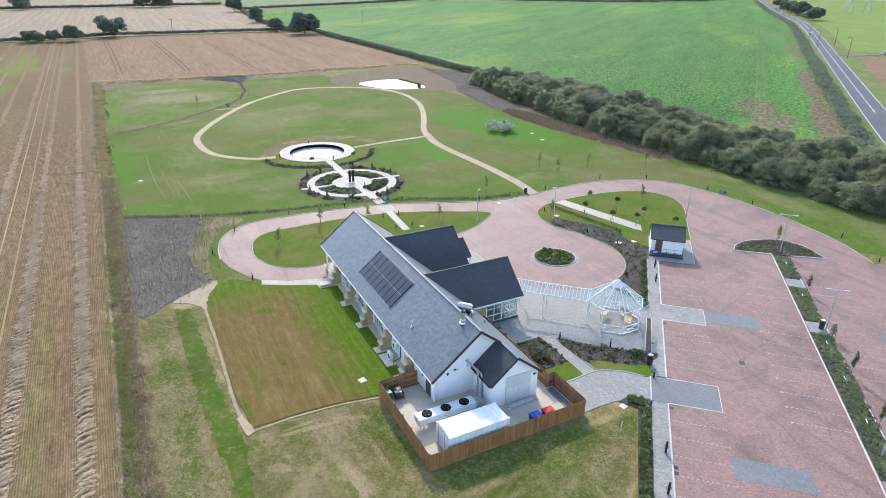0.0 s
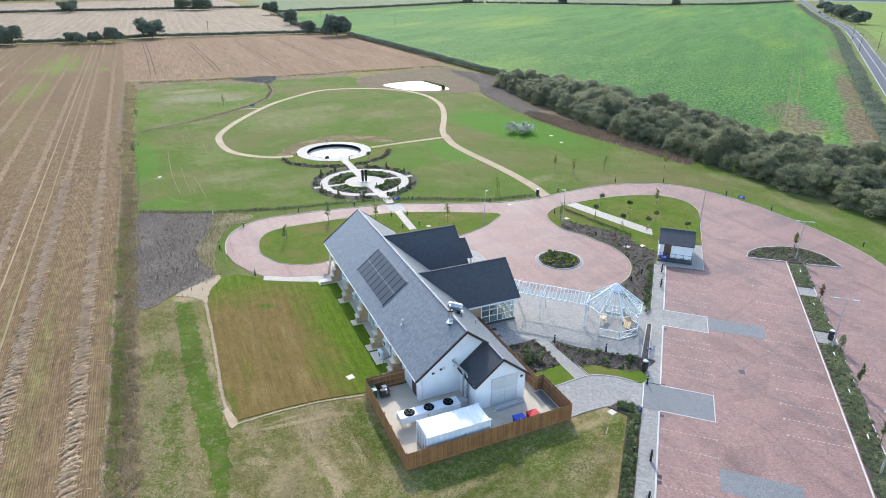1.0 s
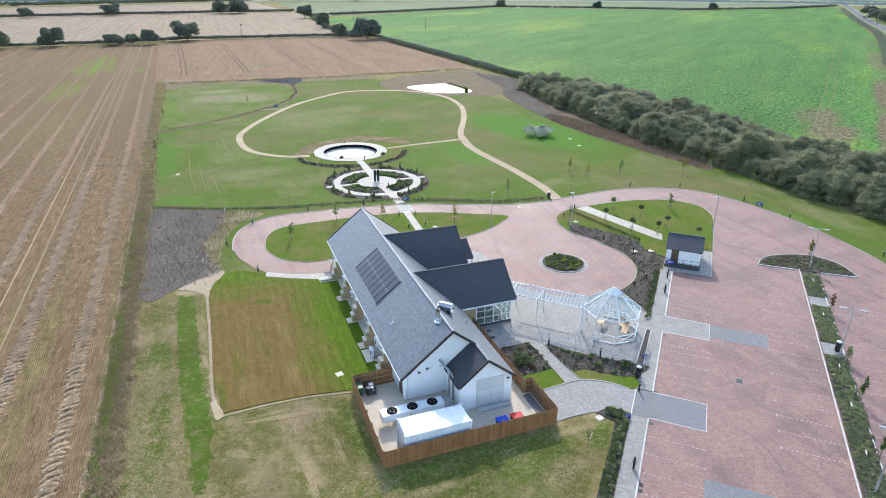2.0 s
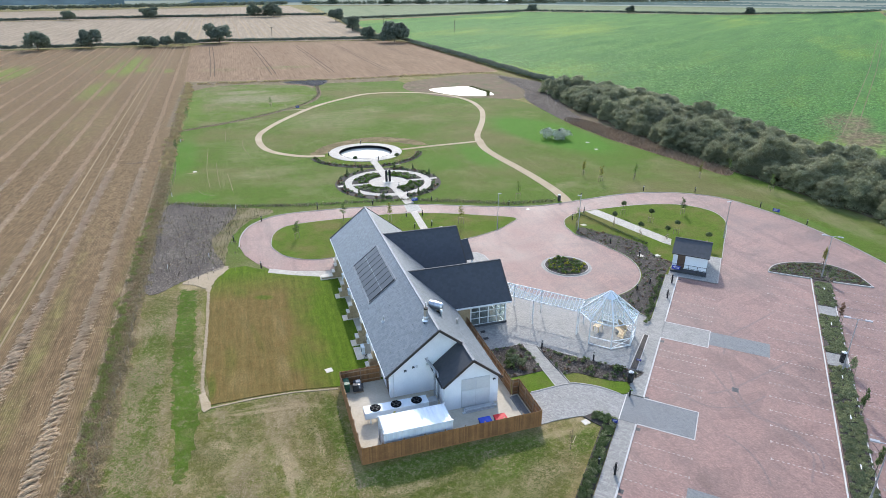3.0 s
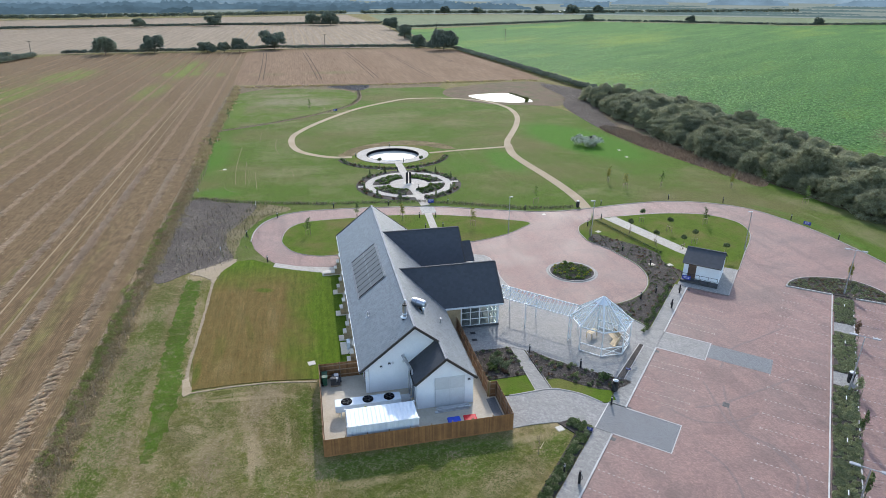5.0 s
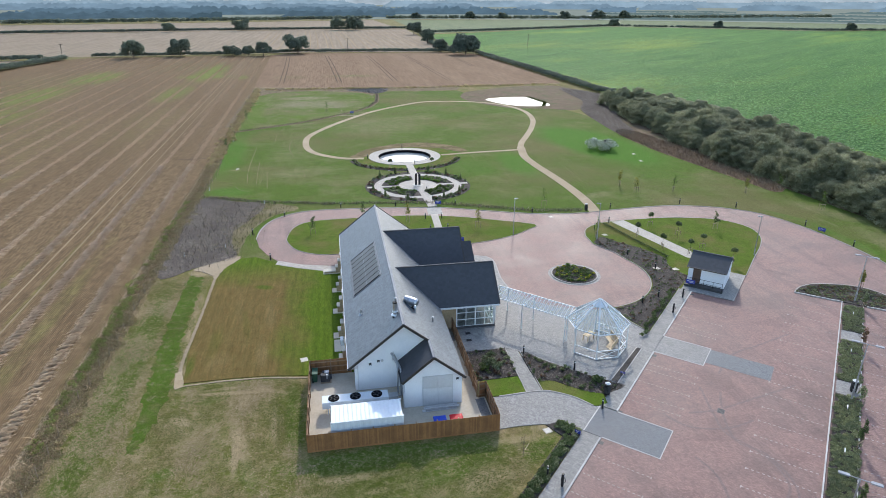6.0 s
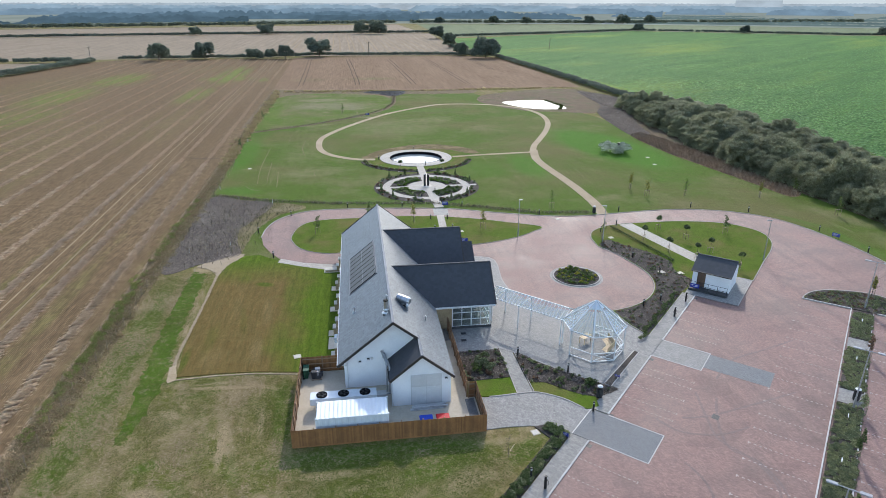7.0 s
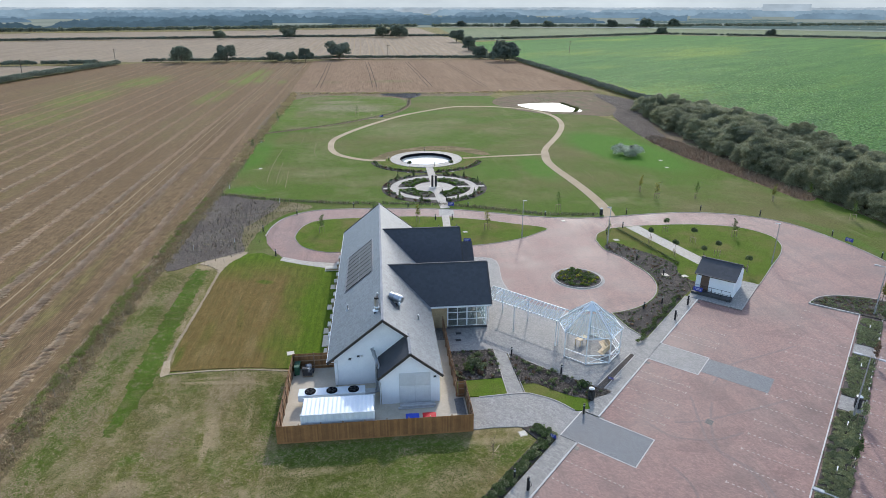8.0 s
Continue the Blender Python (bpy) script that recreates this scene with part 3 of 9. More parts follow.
    "straw_far": islands("straw_far", [(0.0, (0.3, 0.205, 0.125)), (0.6, (0.46, 0.32, 0.2)), (1.0, (0.62, 0.45, 0.295))], 0.95, 3, 0.2),
    "straw_flat": surface("straw_flat", (0.3, 0.22, 0.135), (0.38, 0.28, 0.175), 0.3, 4, 0.9),
    "slate_chip": islands("slate_chip", [(0.0, (0.11, 0.085, 0.066)), (0.6, (0.235, 0.192, 0.154)), (1.0, (0.48, 0.41, 0.335))], 0.95, 9, 0.2),
    "blue_slate_chip": islands("blue_slate_chip", [(0.0, (0.09, 0.087, 0.086)), (0.6, (0.155, 0.15, 0.148)), (1.0, (0.28, 0.27, 0.265))], 0.95, 9, 0.2),
    "short_tuft": islands("short_tuft", [(0.0, (0.11, 0.135, 0.035)), (0.6, (0.16, 0.165, 0.06)), (1.0, (0.27, 0.225, 0.125))], 0.9, 9, 0.2, 0.3, 0.2, 0.75),
    "dead_blade": islands("dead_blade", [(0.0, (0.22, 0.165, 0.08)), (0.5, (0.31, 0.235, 0.125)), (1.0, (0.44, 0.345, 0.205))], 0.95, 9, 0.2),
    "green_blade": islands("green_blade", [(0.0, (0.066, 0.084, 0.015)), (0.6, (0.098, 0.118, 0.023)), (1.0, (0.15, 0.16, 0.04))], 0.95, 9, 0.2),
    "dry_blade": islands("dry_blade", [(0.0, (0.2, 0.125, 0.07)), (0.6, (0.33, 0.22, 0.135)), (1.0, (0.45, 0.34, 0.22))], 0.9, 9, 0.2),
}

for key, level in (("red_plastic", 0.2), ("blue_plastic", 0.2), ("panel", 0.32), ("fan_black", 0.05), ("dark_slate", 0.15), ("slate", 0.5), ("black", 0.25), ("dark_grey", 0.3), ("gravel_bed", 0.1), ("bark_bed", 0.1), ("grey_paving", 0.3), ("blue_paving", 0.3), ("red_paving", 0.4), ("slate_chip", 0.05), ("soil_track", 0.03), ("straw_flat", 0.03), ("bare_soil", 0.05), ("scuffed", 0.05), ("tarmac", 0.2), ("gravel_path", 0.1), ("ridge", 0.2), ("kerb", 0.25), ("path_paving", 0.2), ("pale_paving", 0.12), ("concrete", 0.2), ("dead_blade", 0.05), ("green_blade", 0.05), ("weed_stalk", 0.05), ("stalk", 0.1), ("mulch", 0.1), ("straw_band", 0.02), ("straw_far", 0.02), ("crop_rut", 0.03), ("blue_slate_chip", 0.05)):
    M[key].node_tree.nodes["Principled BSDF"].inputs["Specular IOR Level"].default_value = level


# ---- building helpers ----
def mesh_of(name, verts, faces):
    me = bpy.data.meshes.new(name)
    me.from_pydata([tuple(map(float, v)) for v in verts], [], [tuple(map(int, f)) for f in faces])
    me.update()
    return me


def part(name, bm, mat, parent=None, label=""):
    """One mesh object from a bmesh or a mesh, under its thing where it has one."""
    if isinstance(bm, bmesh.types.BMesh):
        bmesh.ops.recalc_face_normals(bm, faces=bm.faces[:])
        me = bpy.data.meshes.new(name)
        bm.to_mesh(me)
        bm.free()
    else:
        me = bm
    if mat is not None and not me.materials:
        me.materials.append(M[mat] if isinstance(mat, str) else mat)
    ob = new(name, me)
    if parent is not None:
        ob.parent = parent
    if label:
        tagged(ob, label)
    return ob


def thing(name, label, category, group="", kind="", at=(0, 0, 0), turn=0.0):
    e = new(name)
    e.empty_display_size = 0.3
    e.matrix_basis = pose(*at, 0, 0, turn)
    return tagged(e, label, category, group, kind)


def structure(name, bm, mat, label, category):
    return tagged(part(name, bm, mat), label, category, "", "structure")


def put_box(bm, x0, x1, y0, y1, z0, z1, m=None, bevel=0.0):
    r = bmesh.ops.create_cube(bm, size=1.0)
    vs = r["verts"]
    for v in vs:
        v.co = Vector((x0 + (v.co.x + 0.5) * (x1 - x0), y0 + (v.co.y + 0.5) * (y1 - y0), z0 + (v.co.z + 0.5) * (z1 - z0)))
    if bevel:
        es = list({e for v in vs for e in v.link_edges})
        g = bmesh.ops.bevel(bm, geom=es, offset=bevel, segments=1, affect="EDGES")
        vs = list({v for f in g["faces"] for v in f.verts} | {v for v in vs if v.is_valid})
    if m is not None:
        bmesh.ops.transform(bm, matrix=m, verts=[v for v in vs if v.is_valid])
    return vs


def put_bar(bm, a, b, w, d=None, n=4, w2=None):
    """A straight bar from a to b: square (n = 4) or round, tapering to w2."""
    a, b = Vector(a), Vector(b)
    way = b - a
    m = Matrix.Translation((a + b) / 2) @ way.to_track_quat("Z", "Y").to_matrix().to_4x4()
    k = math.sqrt(0.5) if n == 4 else 0.5
    r = bmesh.ops.create_cone(bm, cap_ends=True, segments=n, radius1=w * k, radius2=(w if w2 is None else w2) * k, depth=way.length)
    if n == 4:
        bmesh.ops.rotate(bm, verts=r["verts"], cent=(0, 0, 0), matrix=Matrix.Rotation(math.pi / 4, 3, "Z"))
        if d is not None:
            bmesh.ops.scale(bm, verts=r["verts"], vec=(1, d / w, 1))
    bmesh.ops.transform(bm, matrix=m, verts=r["verts"])
    return r["verts"]


def put_prism(bm, outline, z0, z1):
    """A slab of any outline, with its sides."""
    low = [bm.verts.new((x, y, z0)) for x, y in outline]
    top = [bm.verts.new((x, y, z1)) for x, y in outline]
    n = len(outline)
    bm.faces.new(top)
    bm.faces.new(low[::-1])
    for i in range(n):
        bm.faces.new((low[i], low[(i + 1) % n], top[(i + 1) % n], top[i]))


def boxed(name, x0, x1, y0, y1, z0, z1, mat, parent, label="", bevel=0.0):
    bm = bmesh.new()
    put_box(bm, x0, x1, y0, y1, z0, z1, None, bevel)
    return part(name, bm, mat, parent, label)


def barred(name, a, b, w, mat, parent, label="", d=None, n=4, w2=None):
    bm = bmesh.new()
    put_bar(bm, a, b, w, d, n, w2)
    return part(name, bm, mat, parent, label)


def curve(points, closed=False, step=8):
    """A smooth line through some points."""
    p = [Vector((x, y, 0)) for x, y in points]
    n, out = len(p), []
    for i in range(n if closed else n - 1):
        a, b = p[i], p[(i + 1) % n]
        a0 = p[(i - 1) % n] if closed or i > 0 else a
        b1 = p[(i + 2) % n] if closed or i + 2 < n else b
        for k in range(step):
            t = k / step
            q = 0.5 * (2 * a + (b - a0) * t + (2 * a0 - 5 * a + 4 * b - b1) * t * t + (3 * a - a0 - 3 * b + b1) * t ** 3)
            out.append((q.x, q.y))
    if not closed:
        out.append((p[-1].x, p[-1].y))
    return out


def arc(cx, cy, r, a0, a1, n=24):
    return [(cx + r * math.cos(radians(a0 + (a1 - a0) * k / n)), cy + r * math.sin(radians(a0 + (a1 - a0) * k / n))) for k in range(n + 1)]


def offset(line, d, closed=False):
    """The line moved sideways by d to its left."""
    n, out = len(line), []
    for i in range(n):
        a = Vector(line[i - 1] if i or closed else line[i])
        b = Vector(line[(i + 1) % n] if i < n - 1 or closed else line[i])
        t = (b - a).normalized() if (b - a).length > 1e-9 else Vector((1, 0))
        out.append((line[i][0] - t.y * d, line[i][1] + t.x * d))
    return out


def put_band(bm, line, d0, d1, z0, z1, closed=False):
    """A strip of rectangular section along a line, from d0 to d1 sideways."""
    l, r = offset(line, d1, closed), offset(line, d0, closed)
    rows = [[bm.verts.new((*q, z)) for q, z in ((a, z0), (a, z1), (b, z1), (b, z0))] for a, b in zip(l, r)]
    n = len(rows)
    for i in range(n if closed else n - 1):
        p, q = rows[i], rows[(i + 1) % n]
        for k in range(3):
            bm.faces.new((p[k], q[k], q[k + 1], p[k + 1]))
    if not closed:
        bm.faces.new(rows[0][::-1])
        bm.faces.new(rows[-1])


def sheet(name, outline, z, mat, label, category, base=None):
    """A flat piece of the ground, as thick as its height above the sheet below."""
    bm = bmesh.new()
    put_prism(bm, outline, z - 0.3 if base is None else base, z)
    return structure(name, bm, mat, label, category)


def kerb_line(name, line, label, closed=False, w=0.14, z=0.13, d=0.0, mat="kerb"):
    bm = bmesh.new()
    put_band(bm, line, d, d + w, 0.0, z, closed)
    return structure(name, bm, mat, label, "kerb")


def cp(s, u):
    """A place in the car park: s along its kerb, u across it."""
    return (26.9 + 0.682 * s + 0.731 * u, 2.1 + 0.731 * s - 0.682 * u)


def leaf_mesh(name, centres, normals, size, rng, aspect=1.6):
    """Many small leaves, one quad each, folded along the middle by chance."""
    n = len(centres)
    a = rng.normal(size=(n, 3))
    a -= (a * normals).sum(1)[:, None] * normals
    a /= np.linalg.norm(a, axis=1)[:, None] + 1e-9
    b = np.cross(normals, a)
    s = size * rng.uniform(0.6, 1.4, (n, 1))
    v = np.stack([centres - a * s * aspect * 0.5, centres + b * s * 0.5 + normals * s * 0.12, centres + a * s * aspect * 0.5, centres - b * s * 0.5 + normals * s * 0.12], 1).reshape(-1, 3)
    f = np.arange(4 * n).reshape(-1, 4)
    me = bpy.data.meshes.new(name)
    me.vertices.add(4 * n)
    me.vertices.foreach_set("co", v.astype(np.float32).ravel())
    me.loops.add(4 * n)
    me.loops.foreach_set("vertex_index", f.astype(np.int32).ravel())
    me.polygons.add(n)
    me.polygons.foreach_set("loop_start", (np.arange(n) * 4).astype(np.int32))
    me.polygons.foreach_set("loop_total", np.full(n, 4, np.int32))
    me.update(calc_edges=True)
    me.validate()
    return me


def crown_leaves(name, lumps, count, size, seed, mat, inner=0.55):
    """Leaves over the skins of several lumps (x, y, z, rx, ry, rz), thinner inside."""
    rng = np.random.default_rng(seed)
    w = np.array([l[3] * l[4] + l[4] * l[5] + l[3] * l[5] for l in lumps])
    pick = rng.choice(len(lumps), count, p=w / w.sum())
    L = np.array(lumps)[pick]
    d = rng.normal(size=(count, 3))
    d /= np.linalg.norm(d, axis=1)[:, None]
    d[:, 2] = np.where(d[:, 2] < -0.3, -d[:, 2], d[:, 2])
    bump = 1 + 0.16 * np.sin(7 * d[:, :1] + L[:, :1] * 3) * np.cos(6 * d[:, 1:2] + L[:, 1:2] * 2) + 0.10 * np.sin(13 * d[:, 2:] + 5 * d[:, :1])
    r = rng.uniform(inner, 1.0, (count, 1)) ** 0.5 * bump
    c = L[:, :3] + d * r * L[:, 3:]
    n = d + 0.45 * rng.normal(size=(count, 3))
    n /= np.linalg.norm(n, axis=1)[:, None]
    me = leaf_mesh(name, c, n, size, rng)
    me.materials.append(M[mat])
    return me


def tuft_mesh(name, spots, height, width, rng, mat, lean=0.35):
    """Upright blades or stalks, one narrow triangle pair each."""
    n = len(spots)
    t = rng.uniform(0, 2 * math.pi, n)
    side = np.stack([np.cos(t), np.sin(t), np.zeros(n)], 1) * width * 0.5
    h = height * rng.uniform(0.5, 1.3, (n, 1))
    top = np.concatenate([rng.normal(0, lean, (n, 2)) * h, h], 1)
    v = np.stack([spots - side, spots + side, spots + top + side * 0.4, spots + top - side * 0.4], 1).reshape(-1, 3)
    me = bpy.data.meshes.new(name)
    me.vertices.add(4 * n)
    me.vertices.foreach_set("co", v.astype(np.float32).ravel())
    me.loops.add(4 * n)
    me.loops.foreach_set("vertex_index", np.arange(4 * n, dtype=np.int32))
    me.polygons.add(n)
    me.polygons.foreach_set("loop_start", (np.arange(n) * 4).astype(np.int32))
    me.polygons.foreach_set("loop_total", np.full(n, 4, np.int32))
    me.update(calc_edges=True)
    me.materials.append(M[mat])
    return me


def inside(points, outline):
    """Which points lie within the outline."""
    x, y = points[:, 0], points[:, 1]
    hit = np.zeros(len(points), bool)
    n = len(outline)
    for i in range(n):
        (x0, y0), (x1, y1) = outline[i], outline[(i + 1) % n]
        if y0 != y1:
            hit ^= ((y0 > y) != (y1 > y)) & (x < (x1 - x0) * (y - y0) / (y1 - y0) + x0)
    return hit


def scatter(outline, count, rng):
    o = np.array(outline)
    got = np.zeros((0, 2))
    while len(got) < count:
        p = rng.uniform(o.min(0), o.max(0), (count * 4 + 400, 2))
        got = np.concatenate([got, p[inside(p, outline)]])
    return got[:count]


def stuff(name, me, label, category, mat=None):
    return tagged(part(name, me, mat), label, category, "", "stuff")


def boxes(name, some, mat, parent, label="", bevel=0.0):
    """One mesh of several boxes (x0, x1, y0, y1, z0, z1) that belong together, such as a frame."""
    bm = bmesh.new()
    for b in some:
        put_box(bm, *b, None, bevel)
    return part(name, bm, mat, parent, label)


POOL_EDGE = arc(11.3, 94.5, 6.25, 0, 360, 56)[:-1]


def holed(outline, hole):
    """An outline joined to a round hole in it by one seam."""
    k, m = min(((i, j) for i in range(len(outline)) for j in range(len(hole))), key=lambda q: math.dist(outline[q[0]], hole[q[1]]))
    inner = (hole[m:] + hole[:m + 1])[::-1]
    return outline[:k + 1] + inner + outline[k:]


def ragged(outline, wide, seed):
    """A closed outline cut finer and frayed."""
    rng = random.Random(seed)
    out = []
    for k, p in enumerate(outline):
        q = outline[(k + 1) % len(outline)]
        n = max(1, int(math.dist(p, q) / 0.35))
        for i in range(n):
            f = i / n
            out.append((p[0] + (q[0] - p[0]) * f + rng.uniform(-wide, wide), p[1] + (q[1] - p[1]) * f + rng.uniform(-wide, wide)))
    return out


# ---- the ground and its large surfaces ----
bm = bmesh.new()
put_prism(bm, holed([(-4500, -1500), (4500, -1500), (4500, 4600), (-4500, 4600)], POOL_EDGE), -1.0, 0.0)
structure("ground", bm, "rough_grass", "patchy rough grass ground with straw-coloured bare places", "ground")

sheet("stubble_field", [(-32.1, -120), (-32.5, 40), (-36.2, 215), (-42, 386), (-152, 384), (-166, 365), (-178, 255), (-230, -120)], 0.015, "stubble", "harvested stubble field with pale straw rows", "field")
sheet("brown_field", [(-36.8, 227), (-9, 222), (22, 218.5), (60, 218), (97, 220), (98, 250), (94, 376), (72, 394), (-26, 400), (-42, 388)], 0.02, "brown_field", "reddish brown harvested field with tramlines", "field")
sheet("pale_field", [(-168, 392), (-26, 408), (72, 402), (82, 470), (90, 740), (-107, 728), (-284, 692), (-390, 668), (-420, 372)], 0.02, "pale_field", "pale straw-coloured stubble field", "field")
sheet("pale_field_beyond", [(-400, 676), (-107, 736), (85, 748), (75, 1080), (-230, 975), (-510, 895)], 0.02, "pale_field", "pale harvested field beyond a hedge", "field")
sheet("west_field", [(-185, 250), (-172, 368), (-240, 366), (-420, 360), (-500, 200), (-240, 60)], 0.02, "pale_field", "pale field beyond a hedgerow", "field")
sheet("crop_field", [(104, 60), (103, 182), (99, 378), (92, 470), (97, 618), (368, 775), (566, 620), (840, 640), (380, 232), (300, 170), (255, 137), (196, 92), (150, 55), (128, 36)], 0.02, "green_field", "bright green field of leafy root crop", "field")
sheet("far_field_east", [(380, 778), (572, 626), (960, 690), (1000, 1060), (430, 1040), (110, 1090), (98, 640)], 0.02, "dull_green", "pale green field behind a far hedge", "field")
sheet("roadside_field", [(322, 165), (360, 195), (425, 243), (500, 305), (900, 640), (1200, 500), (700, 60), (430, 134), (330, 151)], 0.02, "far_green", "light green field across the road", "field")
sheet("ploughed_plot", [(206, 76), (240, 101), (288, 136), (314, 139), (420, 120), (330, 30)], 0.05, "brown_field", "bare brown plot beside the road", "field")

ROAD = curve([(100, 5), (132, 30), (164.6, 55.6), (205.5, 87.2), (266.9, 134.4), (347, 196), (397.7, 235), (472.8, 295), (528, 345), (599, 410), (680, 481), (797, 582), (1100, 845)], False, 8)
bm = bmesh.new()
put_band(bm, ROAD, -11, 11, -0.1, 0.045)
structure("road_verge", bm, "verge_grass", "rough green grass verge along the road", "verge")
bm = bmesh.new()
put_band(bm, ROAD, -3.9, 3.9, -0.1, 0.06)
structure("road", bm, "tarmac", "grey tarmac country road with white markings", "road")
bm = bmesh.new()
put_band(bm, [(299, 157), (312, 152), (330, 147), (430, 130), (600, 105)], -2.8, 2.8, -0.1, 0.07)
structure("side_road", bm, "tarmac", "grey tarmac side road joining the main road", "road")


def along(line, d):
    """The place and way at d metres along a line."""
    for a, b in zip(line, line[1:]):
        a, b = Vector(a), Vector(b)
        l = (b - a).length
        if d <= l:
            return a + (b - a) * (d / l), (b - a).normalized()
        d -= l
    return b, (b - a).normalized()


for k in range(66):
    a, t = along(ROAD, 96 + 7.5 * k)
    bm = bmesh.new()
    put_band(bm, [tuple(a), tuple(a + t * 4.2)], -0.14, 0.14, 0.05, 0.066)
    ob = structure("road_marking", bm, "road_paint", "white dash along the middle of the road", "road marking")
    ob["group"] = "road dashes"
for d in (-3.55, 3.55):
    bm = bmesh.new()
    put_band(bm, ROAD, d - 0.09, d + 0.09, 0.05, 0.066)
    structure("road_edge_line", bm, "road_paint", "thin white edge line of the road", "road marking")
# tramlines left by tractor wheels
for x0, y0, x1, y1 in ((-30.2, 378, -26.2, 238), (-5.9, 376, -0.8, 238), (20.2, 376, 24.5, 239), (44.9, 376, 49.4, 236), (72.6, 380, 74.6, 300)):
    for d in (-0.95, 0.95):
        bm = bmesh.new()
        put_band(bm, [(x0 + d, y0), ((x0 + x1) / 2 + d + 0.3, (y0 + y1) / 2), (x1 + d, y1)], -0.2, 0.2, -0.05, 0.04)
        structure("tramline", bm, "soil_track", "dark tractor wheel line through the brown field", "wheel track")
for i in range(25):
    x0 = -62 + 6.0 * i + 1.1 * math.sin(i * 2.3)
    bm = bmesh.new()
    put_band(bm, [(x0 - 3, 700), (x0 + 1, 550), (x0 + 3, 408)], -0.5, 0.5, -0.05, 0.03)
    structure("straw_line", bm, "straw_flat", "pale line of straw across the far field", "wheel track")
for d in (-1.0, 1.0):
    bm = bmesh.new()
    put_band(bm, [(122 + d, 64 - d), (137 + d, 74 - d), (261 + d, 170 - d), (420 + d, 296 - d)], -0.13, 0.13, -0.05, 0.036)
    structure("crop_track", bm, "crop_rut", "wheel track through the green crop", "wheel track")

sheet("field_edge_strip", ragged([(-32.3, -60), (-32.4, 10), (-32.9, 45), (-34.2, 100), (-36.4, 214), (-34.6, 214), (-31.8, 100), (-30.2, 66), (-29.9, 30), (-29.5, 5), (-29.3, -60)], 0.12, 86), 0.018, "edge_growth", "strip of dark rank growth along the field edge", "verge")
SITE = [(-31.0, 68.0), (-24.5, 65.4), (-18.6, 62.9), (-20.6, 52), (-20.8, 44), (-20.0, 36.3), (-14.3, 33.0), (-6, 31), (0, 40), (30, 42), (56, 20), (70, 2), (98, -40), (110, -40), (90, 10), (86, 32), (83, 57), (79, 72), (76, 92), (74, 114), (76, 140), (72, 156), (50, 186), (46, 204), (13, 206.5), (10.5, 199.5), (-1, 206), (-18, 209), (-27.5, 204), (-33, 189), (-33, 163), (-31.3, 142), (-32.4, 128), (-31, 94)]
sheet("site_lawn", holed(SITE, POOL_EDGE), 0.02, "site_grass", "wide mown lawn, green with olive worn patches", "lawn")
CORNER = curve([(-34.3, 190), (-28.6, 206.5), (-18, 211), (-3, 208.5), (7.8, 201.5), (11, 192.5), (10, 180), (5.8, 167.7), (0, 158.5), (-7, 151.5), (-12, 147), (-22, 138.2), (-28.5, 136.1), (-32, 141), (-34, 163.3)], True, 6)
sheet("corner_lawn", CORNER, 0.035, "corner_grass", "greener corner lawn behind a low fence line", "lawn")
sheet("pond_bank", curve([(44, 180), (47, 196), (56, 204), (75, 212), (93, 209), (92, 178), (84, 160), (76, 151), (66, 155), (54, 160)], True, 6), 0.04, "bank", "bare brown earth bank round the pond", "bank")
POND = curve([(51.8, 177.8), (56, 181.3), (63, 182.6), (69, 181.4), (71.2, 175), (71.6, 163), (68.5, 160.2), (61, 161.5), (55.5, 167)], True, 6)
sheet("pond", POND, 0.05, "pond_water", "still pond water reflecting a white sky", "water")
sheet("slate_mulch", curve([(91, 205), (100, 186), (95, 160), (84, 132), (79, 111), (74, 112), (75, 128), (78.5, 151), (86, 168), (88, 190)], True, 5), 0.05, "gravel_bed", "grey slate mulch strip below the tree belt", "mulch bed")
sheet("dry_bank", curve([(73.6, 113), (79, 113), (82, 92), (82, 74), (83.5, 57), (79.5, 53), (78, 62), (75.5, 78), (73.5, 92)], True, 5), 0.045, "dry_bank", "russet dry grass bank beside the tree belt", "bank")
sheet("belt_floor", [(80, 118), (92, 158), (101, 160), (108, 120), (112, 70), (116, 40), (118, -60), (92, -60), (87, 10), (83, 57), (82, 80)], 0.03, "bank", "dark bare earth under the tree belt", "bank")

bm = bmesh.new()
put_band(bm, [(-37.2, 226.4), (-9, 221.4), (22, 217.8), (60, 217.2), (96, 219)], -0.55, 0.55, -0.05, 0.035)
structure("field_track", bm, "straw_flat", "pale worn track along the brown field's edge", "track")
sheet("north_margin", [(-36.6, 224.5), (-9, 219.8), (22, 216), (50, 215), (46, 205), (13, 206), (11, 195), (-34, 138), (-36.2, 138)], 0.026, "brown_margin", "brown weedy margin between field and lawn", "verge")
sheet("slate_corner", curve([(1.2, 212.5), (7, 206.5), (12, 200.5), (15.5, 203), (18, 209), (17.6, 216), (10.9, 216.6)], True, 5), 0.045, "gravel_bed", "grey slate mulch in the corner of the lawn", "mulch bed")
CORNER_HEDGE = [(-33, 130.5), (-27, 134.2), (-20.9, 138), (-14.2, 142.8), (-6.8, 149.4), (0.7, 157.6), (7.0, 166.6), (11.3, 180.5), (12.8, 199.5)]
bm = bmesh.new()
put_band(bm, curve(CORNER_HEDGE, False, 5), -0.8, 0.8, -0.05, 0.043)
structure("hedge_strip", bm, "brown_margin", "brown weedy strip under the young hedge", "verge")
bm = bmesh.new()
put_band(bm, [(-4.2, 153.6), (-0.2, 153.0), (3.8, 152.3)], -0.5, 0.5, -0.05, 0.052)
